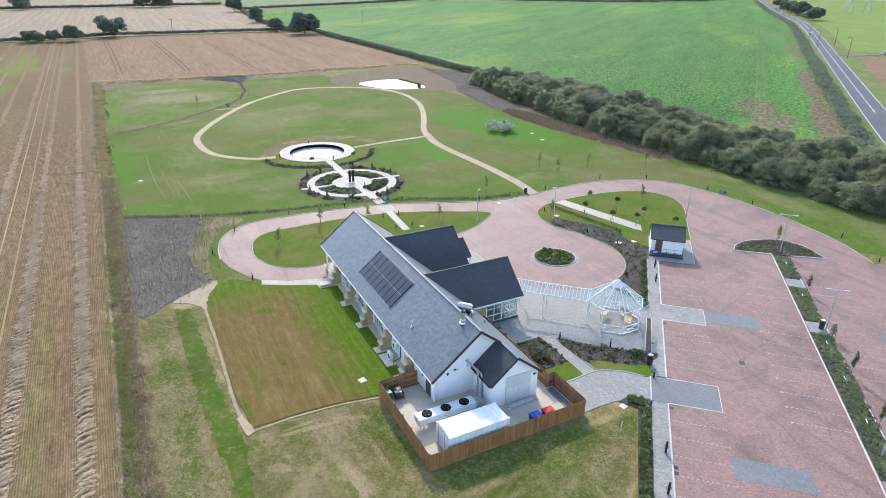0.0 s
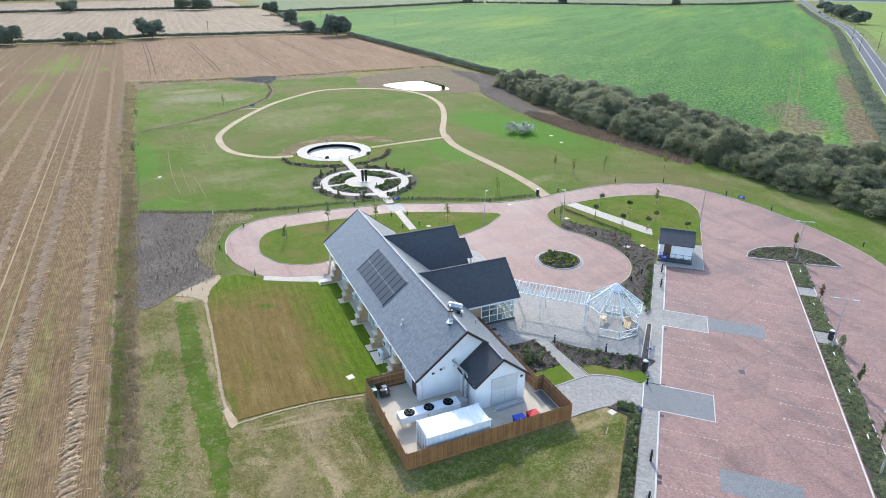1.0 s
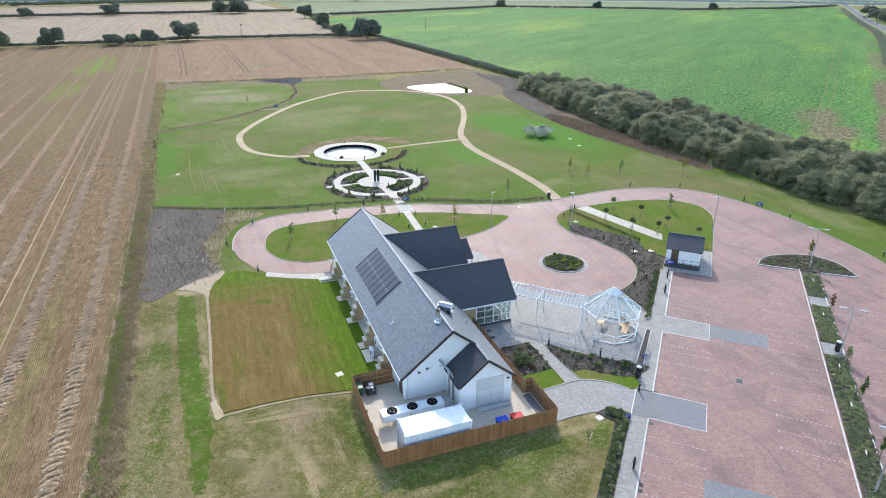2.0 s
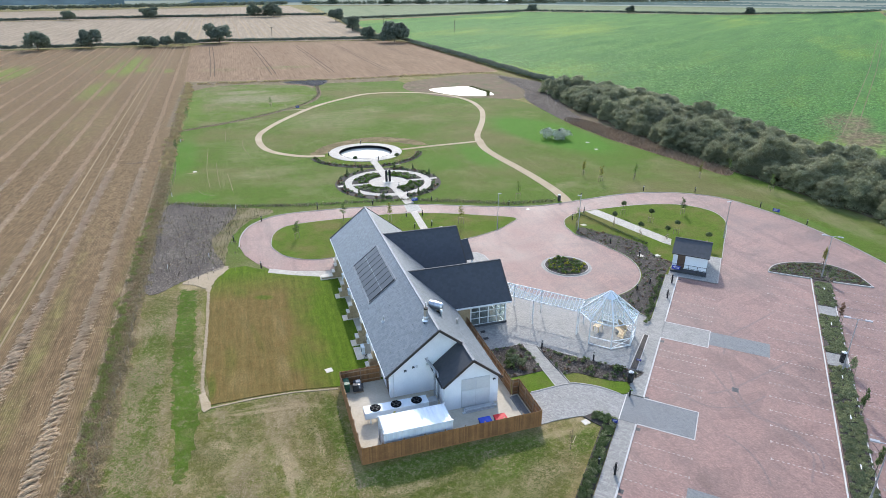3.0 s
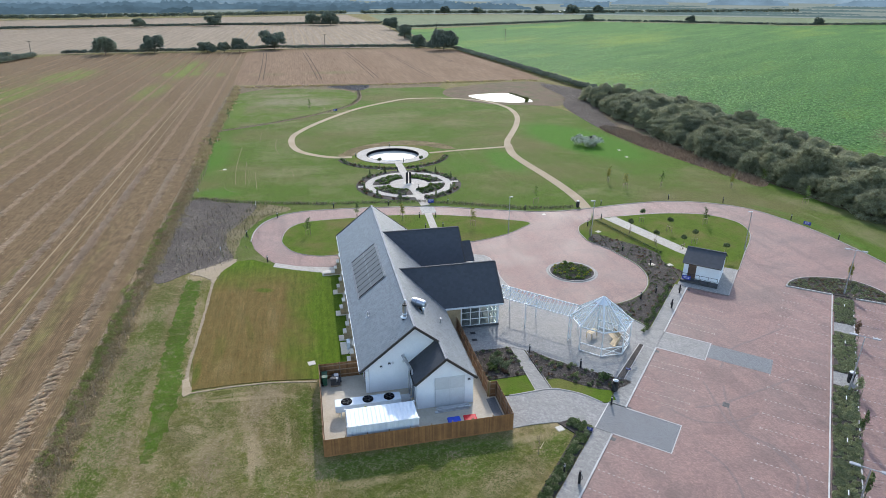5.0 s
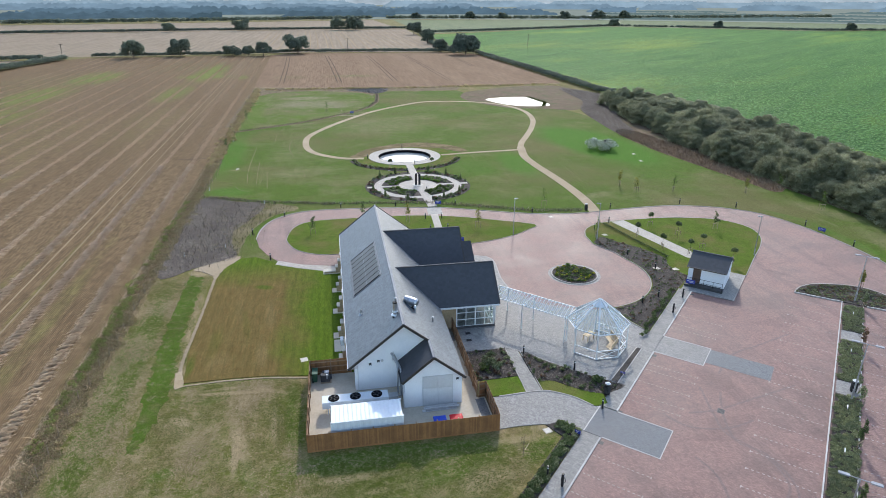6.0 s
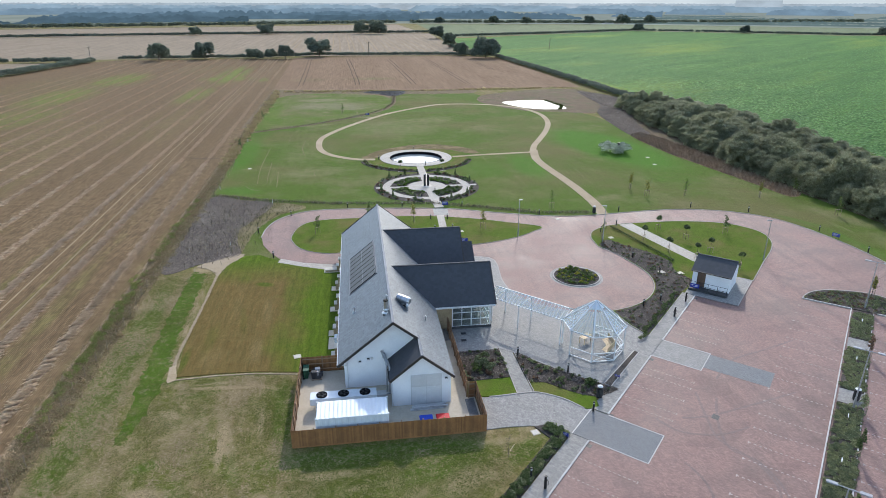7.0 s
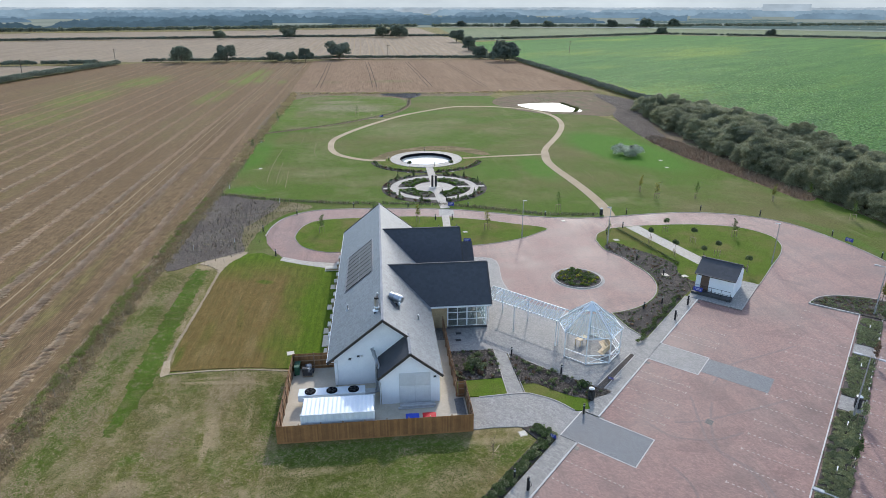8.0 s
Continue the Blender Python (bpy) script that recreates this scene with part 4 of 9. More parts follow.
structure("link_path", bm, "gravel_path", "short sandy gravel path to a gap in the hedge", "path")

# the lawn beside the chapel, drying brown away from the wall
m_, nt_, b_ = material("drying_lawn")
v_ = where(nt_)
sep_ = nt_.nodes.new("ShaderNodeSeparateXYZ")
nt_.links.new(v_, sep_.inputs[0])
n1_, n2_, n3_ = grain(nt_, v_, 0.18, 5), grain(nt_, v_, 0.9, 6, 0.7), grain(nt_, v_, 9, 5, 0.75)
ad_ = nt_.nodes.new("ShaderNodeMath")
ad_.operation = "MULTIPLY_ADD"
ad_.inputs[1].default_value = 9.0
nt_.links.new(n1_, ad_.inputs[0])
nt_.links.new(sep_.outputs[0], ad_.inputs[2])
mr_ = nt_.nodes.new("ShaderNodeMapRange")
mr_.inputs[1].default_value, mr_.inputs[2].default_value = -4.0, -9.0
nt_.links.new(ad_.outputs[0], mr_.inputs[0])
far_ = nt_.nodes.new("ShaderNodeMapRange")
far_.inputs[1].default_value, far_.inputs[2].default_value = 34.5, 26.0
nt_.links.new(sep_.outputs[1], far_.inputs[0])
both_ = nt_.nodes.new("ShaderNodeMath")
both_.operation = "MULTIPLY"
nt_.links.new(mr_.outputs[0], both_.inputs[0])
nt_.links.new(far_.outputs[0], both_.inputs[1])
s_ = nt_.nodes.new("ShaderNodeTexWave")
s_.inputs["Scale"].default_value, s_.inputs["Distortion"].default_value = 0.28, 0.8
nt_.links.new(where(nt_, (1, 1, 1), 0.03), s_.inputs["Vector"])
c_ = mixed(nt_, both_.outputs[0], ramp(nt_, n2_, [(0.3, (0.074, 0.115, 0.01)), (0.7, (0.1, 0.148, 0.014))]), ramp(nt_, n2_, [(0.3, (0.14, 0.091, 0.03)), (0.7, (0.168, 0.122, 0.042))]))
c_ = mixed(nt_, blots(nt_, [(-15.4, 25.8, 1.6, 0.9, -20, 1.0), (-18.2, 28.0, 1.2, 2.2, 20, 0.7), (-19.5, 12.0, 1.0, 4.5, 0, 0.5), (-21.3, 8.0, 0.6, 3.0, 0, 0.8), (-12.2, 13.0, 1.2, 4.0, 8, 0.6), (-16.6, 16.0, 0.6, 5.0, 10, 0.45), (-11.8, 22.0, 1.0, 5.0, 6, 0.6)], 0.5, 0.6), c_, (0.095, 0.118, 0.018))
c_ = mixed(nt_, blots(nt_, [(-14.1, 18.0, 0.8, 5.0, 4, 0.7), (-14.2, 9.0, 0.9, 3.6, 2, 0.8), (-17.8, 20.0, 0.7, 6.0, 6, 0.5), (-18.6, 8.0, 1.6, 2.6, 0, 0.6)], 0.5, 0.8), c_, (0.21, 0.15, 0.062))
c_ = mixed(nt_, 1.0, c_, ramp(nt_, n3_, [(0.3, (0.5,)), (0.7, (1.3,))]), "MULTIPLY")
c_ = mixed(nt_, 1.0, c_, ramp(nt_, s_.outputs["Fac"], [(0.2, (0.95,)), (0.8, (1.02,))]), "MULTIPLY")
n4_ = grain(nt_, where(nt_, (1, 0.1, 1)), 3.2, 8, 0.8)
c_ = mixed(nt_, 1.0, c_, ramp(nt_, n4_, [(0.35, (0.72, 0.8, 0.76)), (0.65, (1.2, 1.14, 1.15))]), "MULTIPLY")
nt_.links.new(c_, b_.inputs["Base Color"])
b_.inputs["Roughness"].default_value = 0.85
b_.inputs["Specular IOR Level"].default_value = 0.03
bumped(nt_, b_, n3_, 0.6, 0.08)
M["drying_lawn"] = m_
LAWN = [(-21.3, 4.8), (-16.7, 4.9), (-13.5, 4.75), (-9.2, 4.1), (-4.7, 4.0), (-4.7, 31.0), (-6.0, 31.2), (-14.2, 33.6), (-17.5, 36.5), (-20.0, 36.2), (-21.9, 31.8), (-22.2, 22.0), (-21.9, 10.0)]
sheet("side_lawn", LAWN, 0.05, "drying_lawn", "mown lawn, brown and dry away from the chapel wall", "lawn")


def scuff(name, points, wide, seed, label, z=0.056, mat="bare_soil"):
    """A ragged streak of bare soil along a line."""
    rng = random.Random(seed)
    mid = curve(points, False, 34 if wide > 0.1 else 10)
    left = [p for p in offset(mid, 0)]
    a, b = [], []
    for k, p in enumerate(left):
        q = left[min(k + 1, len(left) - 1)] if k + 1 < len(left) else p
        o = left[k - 1] if k else p
        t = Vector((q[0] - o[0], q[1] - o[1])).normalized()
        n = Vector((-t.y, t.x))
        taper = min(1.0, (k + 0.6) / 3, (len(left) - k - 0.4) / 3)
        a.append(tuple(Vector(p) + n * wide * taper * rng.uniform(0.45, 1.15)))
        b.append(tuple(Vector(p) - n * wide * taper * rng.uniform(0.45, 1.15)))
    sheet(name, a + b[::-1], z, mat, label, "soil strip", 0.0)


scuff("field_ditch", [(-41.4, 100.4), (-38, 100.2), (-34.6, 100.3)], 0.45, 31, "short dark ditch across the stubble rows", 0.03, "soil_track")
scuff("earth_edge", [(-20.6, 36.8), (-22.0, 32.4), (-22.15, 27), (-22.1, 22), (-22.15, 15), (-22.2, 9), (-21.9, 5.6), (-21.8, 4.2)], 0.2, 5, "ragged bare soil strip along the lawn edge")
sheet("earth_corner", ragged([(-22.4, 6.8), (-21.9, 7.0), (-21.4, 5.2), (-21.2, 4.2), (-21.9, 3.9), (-22.3, 5.2)], 0.1, 87), 0.06, "bare_soil", "pale bare soil at the lawn's corner", "soil strip")
scuff("earth_edge_south", [(-21.4, 4.3), (-18.5, 4.5), (-16.7, 4.55), (-13.5, 4.4), (-11, 4.0), (-9.3, 3.7)], 0.12, 6, "ragged bare soil strip along the lawn edge")
for k, l_ in enumerate(([(-22.3, 95.2), (-21.8, 84.4), (-21.2, 75.5)], [(-20.0, 86.4), (-19.4, 79.1), (-18.8, 71.9)], [(-16.1, 118.3), (-16.3, 108.1), (-14.8, 98.2)], [(-24.4, 110.1), (-24.3, 97.8), (-24.0, 86.9), (-23.1, 75.8)], [(-25.2, 75.0), (-24.2, 72.5), (-22.1, 70.8)], [(-20.5, 127.2), (-20.4, 114.1)], [(-16.7, 132.6), (-12.8, 135.9), (-9.0, 136.8)], [(-12.3, 86.4), (-11.6, 78.7)])):
    scuff("lawn_scuff", l_, 0.08, 20 + k, "pale scuff worn into the lawn", 0.032, "scuffed")
sheet("soil_heap", ragged(curve([(-25.6, 33.3), (-23.4, 35.0), (-20.3, 37.2), (-19.7, 36.2), (-21.0, 34.0), (-21.7, 31.6), (-22.1, 29.4), (-22.7, 30.6), (-23.7, 31.9)], True, 6), 0.14, 81), 0.061, "gravel_path", "sandy bare soil at the corner of the lawn", "soil strip")
sheet("turf_strip", ragged(curve([(-25.6, 30.6), (-24.6, 30.9), (-23.7, 29.8), (-23.5, 24), (-23.4, 18.5), (-23.1, 11.7), (-22.5, 6.2), (-22.4, 1.7), (-22.8, -2.5), (-23.6, -5.2), (-24.15, -3.0), (-24.75, 5.9), (-25.3, 12.7), (-25.65, 22.6)], True, 8), 0.3, 82), 0.012, "strip_grass", "lush green strip of turf over a filled trench", "lawn")
MARGIN = [(-19.0, 62.3), (-12.2, 58.9), (-16.2, 55.0), (-18.5, 50.5), (-19.6, 46.0), (-20.1, 41.0), (-20.3, 37.4), (-22.2, 39.0), (-22.8, 48.1), (-21.0, 53.3)]
sheet("weedy_margin", ragged(curve(MARGIN, True, 6), 0.22, 83), 0.027, "weedy_margin", "brown weedy margin beside the gravel patch", "verge")
GRAVEL = ragged(curve([(-30.3, 67.0), (-24, 64.6), (-18.4, 62.0), (-20.1, 53.8), (-22.1, 48.3), (-21.7, 43.4), (-20.5, 38.4), (-20.7, 36.4), (-23.4, 34.9), (-25.6, 33.8), (-29.7, 31.2), (-30.2, 44)], True, 6), 0.16, 84)
sheet("gravel_patch", GRAVEL, 0.034, "gravel_bed", "dark grey gravel and slate patch with dead stalks", "gravel bed")

# red block paving: the loop, the turning circle, the east drive and the car park
LOOP_OUT = curve([(-18.1, 43.8), (-17.7, 48.5), (-15.9, 53.0), (-11.6, 56.2), (-5, 56.6), (3, 56.0), (13.3, 54.3), (20, 51.6), (27.2, 48.8), (33, 47.4), (38.5, 47.4), (44, 48.0), (50.2, 48.5), (56.1, 48.1), (63.2, 45.6), (68.6, 40.3), (71.3, 30), (71.5, 19.5), (70.4, 10.5), (68.8, 5.0), (66.6, 0.4)], False, 6)
PAVED = LOOP_OUT + [(70, -3.0), (84, -18), cp(-70, 44), cp(-70, 0), cp(3, 0), (24, 8), (12, 12), (8, 33), (-4.6, 33.2), (-5.2, 31.25), (-7.0, 31.5), (-10.9, 32.65), (-14.2, 34.3), (-15.8, 36.8), (-17.4, 40.3)]
sheet("drive_paving", PAVED, 0.05, "red_paving", "red block-paved drive and car park with faint stains", "pavement")
for k, rub in enumerate(([(28.4, -4.5), (27.3, -8.6), (26.8, -11.2), (27.9, -13.4), (28.4, -15.8), (27.8, -18.1), (25.2, -20.4)], [(29.9, -5.6), (28.1, -8.9), (27.1, -12.3), (28.4, -14.1), (28.7, -16.5), (28.1, -18.7), (26.7, -20.2)], [(22.5, -13.5), (23.0, -15.5), (22.7, -17.7), (21.8, -19.7)], [(25.1, -8.1), (27.9, -8.15), (32.8, -7.1), (37.9, -5.9)], [(22.7, -7.7), (24.1, -9.9), (27.3, -10.7), (30.4, -10.1)], [(44.1, 3.1), (39.4, 1.6), (35.0, 0.2), (31.5, -2.8)])):
    scuff("tyre_mark", rub, 0.13, 40 + k, "dark curved tyre rub on the block paving", 0.0515 + 0.0012 * k, "tyre_rub")
kerb_line("drive_kerb", LOOP_OUT, "pale concrete kerb along the drive", False, 0.14, 0.12)
sheet("apron", [(-14.5, 33.2), (-11.2, 31.35), (-7.6, 29.7), (-5.3, 29.6), (-5.3, 31.2), (-7.0, 31.45), (-10.9, 32.6), (-14.2, 34.5)], 0.06, "pale_paving", "pale paved apron at the chapel's far end", "pavement")
sheet("porch_paving", [(-5.2, 31.3), (5.2, 31.3), (5.2, 35.6), (-5.2, 35.6)], 0.062, "pale_paving", "pale paving under the open porch", "pavement")

ISLAND = curve([(-13.4, 43.6), (-12.5, 48.2), (-9.6, 50.8), (-2.5, 51.3), (5, 51.2), (11.2, 50.2), (17, 48.2), (22.1, 45.7), (27.0, 42.9), (25.2, 40.8), (21.5, 38.4), (16, 36.6), (10, 36.2), (0, 36.4), (-5.3, 35.6), (-8.5, 35.9), (-11.5, 38.0), (-13.0, 41.0)], True, 6)
sheet("island_lawn", ISLAND, 0.11, "fresh_grass", "green lawn island inside the drive", "lawn", 0.0)
kerb_line("island_kerb", ISLAND, "thin concrete edging round the lawn island", True, 0.07, 0.115)

GARDEN = curve([(33.4, 36.5), (34.9, 39.6), (38.9, 41.9), (45, 42.4), (52.0, 42.1), (58.5, 40.0), (61.4, 36.0), (60.9, 32.0), (58.5, 28.3), (54.4, 24.0)], False, 6) + [cp(26.9, 5.2), cp(26.9, -1.2), cp(17.7, -1.2), cp(17.7, -1.5), cp(4.4, -1.5), (28.45, 6.9), (27.72, 8.7), (27.25, 11.0)] + arc(26.0, 22.6, 10.2, -84, 20, 20) + [(35.0, 29.0), (33.2, 33.0)]
sheet("garden_island", GARDEN, 0.11, "fresh_grass", "green lawn island with young trees", "lawn", 0.0)
kerb_line("garden_kerb", GARDEN, "thin concrete edging round the garden island", True, 0.12, 0.125)
sheet("garden_path", [(40.2, 41.9), (42.6, 42.3), (46.6, 26.6), (45.0, 24.6), (44.4, 25.8)], 0.122, "pale_paving", "pale straight footpath across the lawn", "pavement", 0.0)
BED_N = curve([(33.5, 33.6), (35.6, 35.4), (37.5, 32.6), (39.6, 29.8), (41.2, 25.8), (40.4, 23.6), (40.6, 21.4), (41.3, 19.2)], False, 4) + [cp(17.6, -1.62), cp(4.5, -1.62), (28.52, 7.0), (27.85, 8.8), (27.4, 11.1)] + arc(26.0, 22.6, 10.35, -83, 20, 20) + [(35.2, 28.6), (33.8, 31.6)]
sheet("garden_bed", BED_N, 0.125, "bark_bed", "bark-covered planting bed along the kerb", "planting bed", 0.0)
CIRCLE = arc(26.1, 22.7, 3.0, 0, 360, 40)[:-1]
sheet("round_bed", CIRCLE, 0.13, "bark_bed", "round planting bed in the turning circle", "planting bed", 0.0)
kerb_line("round_bed_kerb", CIRCLE, "pale kerb round the circular bed", True, 0.16, 0.15, -0.16)
ring_ = bmesh.new()
put_band(ring_, CIRCLE, -0.55, -0.16, 0.0, 0.056, True)
structure("round_bed_margin", ring_, "grey_paving", "grey block margin round the circular bed", "pavement")

# grey courtyard between chapel, canopy and gazebo
COURT = [(5.0, 5.7), (8.4, 5.7), (11.6, 5.75), (13.0, 4.7), (16.7, 0.9), (20.75, -2.75), (26.15, 2.95), cp(0.3, -1.5), cp(4.2, -1.5), (28.4, 6.85), (27.68, 8.65), (27.2, 11.0)] + arc(26.0, 22.6, 10.2, -85, -162, 20) + [(16.0, 21.6), (15.95, 23.4), (16.1, 25.0), (16.45, 28.0), (16.4, 29.8), (15.8, 31.0), (14.6, 31.5), (13.0, 31.8), (10.2, 32.0), (5.0, 31.0)]
sheet("courtyard", COURT, 0.056, "grey_paving", "grey block-paved courtyard beside the chapel", "pavement", 0.0)
kerb_line("court_edge", arc(26.0, 22.6, 10.2, -84, -162, 20) + [(16.0, 21.6), (15.95, 23.4), (16.1, 25.0), (16.45, 28.0), (16.4, 29.8), (15.8, 31.0), (14.6, 31.5), (13.0, 31.8)], "flush pale kerb where red and grey paving meet", False, 0.14, 0.064)
WALK = [cp(17.7, 0), cp(4.2, 0), cp(4.2, -1.5), cp(17.7, -1.5)]
sheet("footpath", [cp(17.7, 0.05), cp(-12.0, 0.05), cp(-12.0, -1.5), cp(17.7, -1.5)], 0.10, "path_paving", "pale grey block footpath along the car park", "pavement", 0.0)
sheet("footpath_south", [cp(-16.4, 0.05), cp(-70, 0.05), cp(-70, -1.5), cp(-16.4, -1.5)], 0.10, "path_paving", "pale grey block footpath along the car park", "pavement", 0.0)
for a, b in ((17.7, 4.2), (0.3, -12.0), (-16.4, -70)):
    kerb_line("car_park_kerb", [cp(a, 0), cp(b, 0)], "pale concrete kerb of the car park", False, 0.15, 0.12, 0.0, "pale_kerb")
sheet("crossing_south", [cp(-16.3, -1.5), cp(-12.1, -1.5), cp(-12.1, 5.1), cp(-16.3, 5.1)], 0.058, "blue_paving", "blue-grey block crossing edged in white", "pavement", 0.0)
sheet("crossing_north", [cp(0.3, -1.5), cp(4.2, -1.5), cp(4.2, 5.1), cp(0.3, 5.1)], 0.059, "grey_paving", "pale grey block crossing edged in white", "pavement", 0.0)
sheet("crossing_strip", [cp(1.0, 5.15), cp(4.0, 5.15), cp(4.0, 11.3), cp(1.0, 11.3)], 0.058, "blue_paving", "blue-grey block strip across the car park", "pavement", 0.0)
sheet("crossing_strip_near", [cp(-25.2, 5.1), cp(-22.5, 5.1), cp(-22.5, 11.4), cp(-25.2, 11.4)], 0.058, "blue_paving", "blue-grey block strip across the car park", "pavement", 0.0)
sheet("crossing_east", [cp(1.0, 24.5), cp(4.0, 24.5), cp(4.0, 31), cp(1.0, 31)], 0.058, "blue_paving", "blue-grey block strip across the car park", "pavement", 0.0)
for s0, s1 in ((-16.3, -12.1), (0.3, 4.2)):
    bm = bmesh.new()
    put_band(bm, [cp(s0, 0.15), cp(s0, 5.1), cp(s1, 5.1), cp(s1, 0.15)], -0.07, 0.07, 0.0, 0.066)
    structure("crossing_edge", bm, "pale_kerb", "white block edging of the crossing", "kerb")
kerb_line("crossing_threshold", [cp(-16.3, -1.45), cp(-12.1, -1.45)], "flush pale block line at the crossing", False, 0.1, 0.066, 0.0, "pale_kerb")
SERVICE = curve([(7.6, -2.6), (9.1, -2.7), (11.5, -2.55), (13.0, -2.55), (14.0, -2.9), (15.6, -4.0), (16.9, -5.6)], False, 5) + [cp(-12.1, -1.5), cp(-16.3, -1.5), (14.1, -9.4), (12.6, -7.6), (11.4, -7.3), (9.3, -7.2), (7.5, -7.3)]
sheet("service_drive", SERVICE, 0.055, "grey_paving", "grey block service drive to the yard", "pavement", 0.0)
kerb_line("service_kerb", SERVICE[4:31], "pale kerb of the service drive", False, 0.12, 0.11)
sheet("garden_walk", [(11.6, 5.7), (12.8, 4.8), (13.0, -2.55), (11.5, -2.55)], 0.06, "path_paving", "grey footpath between planting beds", "pavement", 0.0)
for l_ in ([(11.55, 5.7), (11.45, -2.5)], [(12.95, 4.8), (13.1, -2.5)]):
    kerb_line("garden_walk_edging", l_, "thin pale edging of the footpath", False, 0.08, 0.11, -0.04)
BED_W = [(6.75, 5.6), (11.5, 5.65), (11.4, 0.3), (6.75, 0.1)]
sheet("shrub_bed", BED_W, 0.10, "bark_bed", "bark-covered shrub bed by the courtyard", "planting bed", 0.0)
sheet("bed_lawn", [(6.75, 0.05), (11.4, 0.25), (11.42, -2.45), (9.0, -2.6), (7.6, -2.5), (7.6, -2.3), (6.75, -2.3)], 0.10, "bed_grass", "small bright green lawn by the service drive", "lawn", 0.0)
BED_E = curve([(13.1, 4.6), (15.0, 2.4), (16.7, 0.8), (18.6, -0.9), (20.1, -2.2), (21.2, -3.2), (18.6, -4.0), (16.5, -2.8), (14.6, -1.1), (13.1, -0.6)], True, 3)
sheet("shrub_bed_east", BED_E, 0.10, "bark_bed", "bark-covered shrub bed by the courtyard", "planting bed", 0.0)
sheet("bed_lawn_east", [(13.15, -0.65), (14.6, -1.15), (16.5, -2.85), (18.6, -4.05), (18.4, -5.5), (17.2, -5.7), (15.7, -4.0), (14.0, -2.8), (13.1, -2.5)], 0.104, "bed_grass", "small bright green lawn by the service drive", "lawn", 0.0)
BED_S = [(25.65, 3.3), (26.05, 2.95), (20.75, -2.6), (20.25, -2.05)]
sheet("narrow_bed", BED_S, 0.12, "bark_bed", "narrow bark bed beside the footpath", "planting bed", 0.0)
kerb_line("narrow_bed_edging", BED_S, "pale edging round the narrow bed", True, 0.1, 0.13, -0.05)
BED_SE = [(11.7, -7.5), (12.8, -7.3), (14.2, -9.2), cp(-18, -1.6), cp(-50, -1.6), cp(-50, -2.8), cp(-18, -2.75), (12.7, -9.3)]
sheet("verge_bed", BED_SE, 0.08, "bark_bed", "bark bed with a low hedge beside the footpath", "planting bed", 0.0)

# planted strip in the car park with its cross paths
STRIP_END = curve([cp(24.7, 11.3), cp(26.9, 11.8), cp(29.0, 13.4), cp(30.6, 16.4), cp(31.0, 19.2), cp(29.6, 21.8), cp(27.6, 23.0), cp(25.4, 23.9)], False, 6)
HEAD = STRIP_END + [cp(24.95, 19.2), cp(24.9, 16.6)]
sheet("strip_head", HEAD, 0.14, "bark_bed", "rounded planting bed at the end of the parking strip", "planting bed", 0.0)
kerb_line("strip_head_kerb", HEAD[:-2], "pale kerb round the planting bed", False, 0.16, 0.17, -0.08)
for a, b in ((cp(24.7, 11.3), cp(24.9, 16.6)), (cp(24.95, 19.2), cp(25.4, 23.9))):
    kerb_line("strip_head_kerb", [a, b], "pale kerb along the front of the planting bed", False, 0.16, 0.175, -0.08, "pale_kerb")
STRIPS = ((24.6, 16.8), (14.2, 4.9), (2.2, -22.0), (-25.0, -70))
for a, b in STRIPS:
    sheet("parking_strip", [cp(a, 16.8), cp(b, 16.8), cp(b, 18.9), cp(a, 18.9)], 0.14, "bark_bed", "long planted strip between parking rows", "planting bed", 0.0)
for a, b in ((16.8, 14.2), (4.9, 2.2), (-22.0, -25.0)):
    sheet("strip_crossing", [cp(a, 16.8), cp(b, 16.8), cp(b, 18.9), cp(a, 18.9)], 0.10, "grey_paving", "grey paved gap through the planted strip", "pavement", 0.0)
for u in (16.65, 18.9):
    kerb_line("strip_kerb", [cp(25.0, u), cp(-70, u)], "pale concrete kerb of the planted strip", False, 0.11, 0.16, -0.13, "pale_kerb")
sheet("shed_terrace", [cp(17.7, -1.2), cp(17.7, 5.2), cp(26.9, 5.2), cp(26.9, -1.2)], 0.13, "grey_paving", "grey paved terrace round the small store", "pavement", 0.0)
kerb_line("terrace_kerb", [cp(17.7, 0), cp(17.7, 5.2), cp(26.9, 5.2)], "pale kerb of the terrace", False, 0.14, 0.14)

# gravel loop path and the two round gardens
bm = bmesh.new()
LOOP = curve([(40.7, 96.6), (43.2, 104), (47, 112), (52, 123), (56.7, 136.5), (58.5, 150.5), (56.3, 162), (52, 168.5), (45.5, 173.6), (37, 176.4), (28.2, 176.4), (21.5, 172), (10.4, 161.3), (3.7, 152.2), (-3.9, 139.4), (-9.1, 128.7), (-12, 120.1), (-12.3, 111), (-10.9, 103.7), (-7.9, 98.8), (-2.9, 94.8), (1.6, 94)], False, 8)
put_band(bm, LOOP, -0.8, 0.8, -0.05, 0.055)
structure("loop_path", bm, "gravel_path", "sandy gravel path looping through the lawn", "path")
bm = bmesh.new()
put_band(bm, curve([(20.2, 94.4), (28, 95.6), (35, 96.2), (41.2, 96.8)], False, 8), -0.62, 0.62, -0.05, 0.06)
structure("branch_path", bm, "gravel_path", "sandy gravel path to the round pool", "path")
bm = bmesh.new()
put_band(bm, curve([(39.7, 47.6), (40.6, 54), (40.7, 63), (40.3, 72), (39.6, 82), (39.7, 90), (41.6, 99)], False, 8), -1.0, 1.0, -0.05, 0.058)
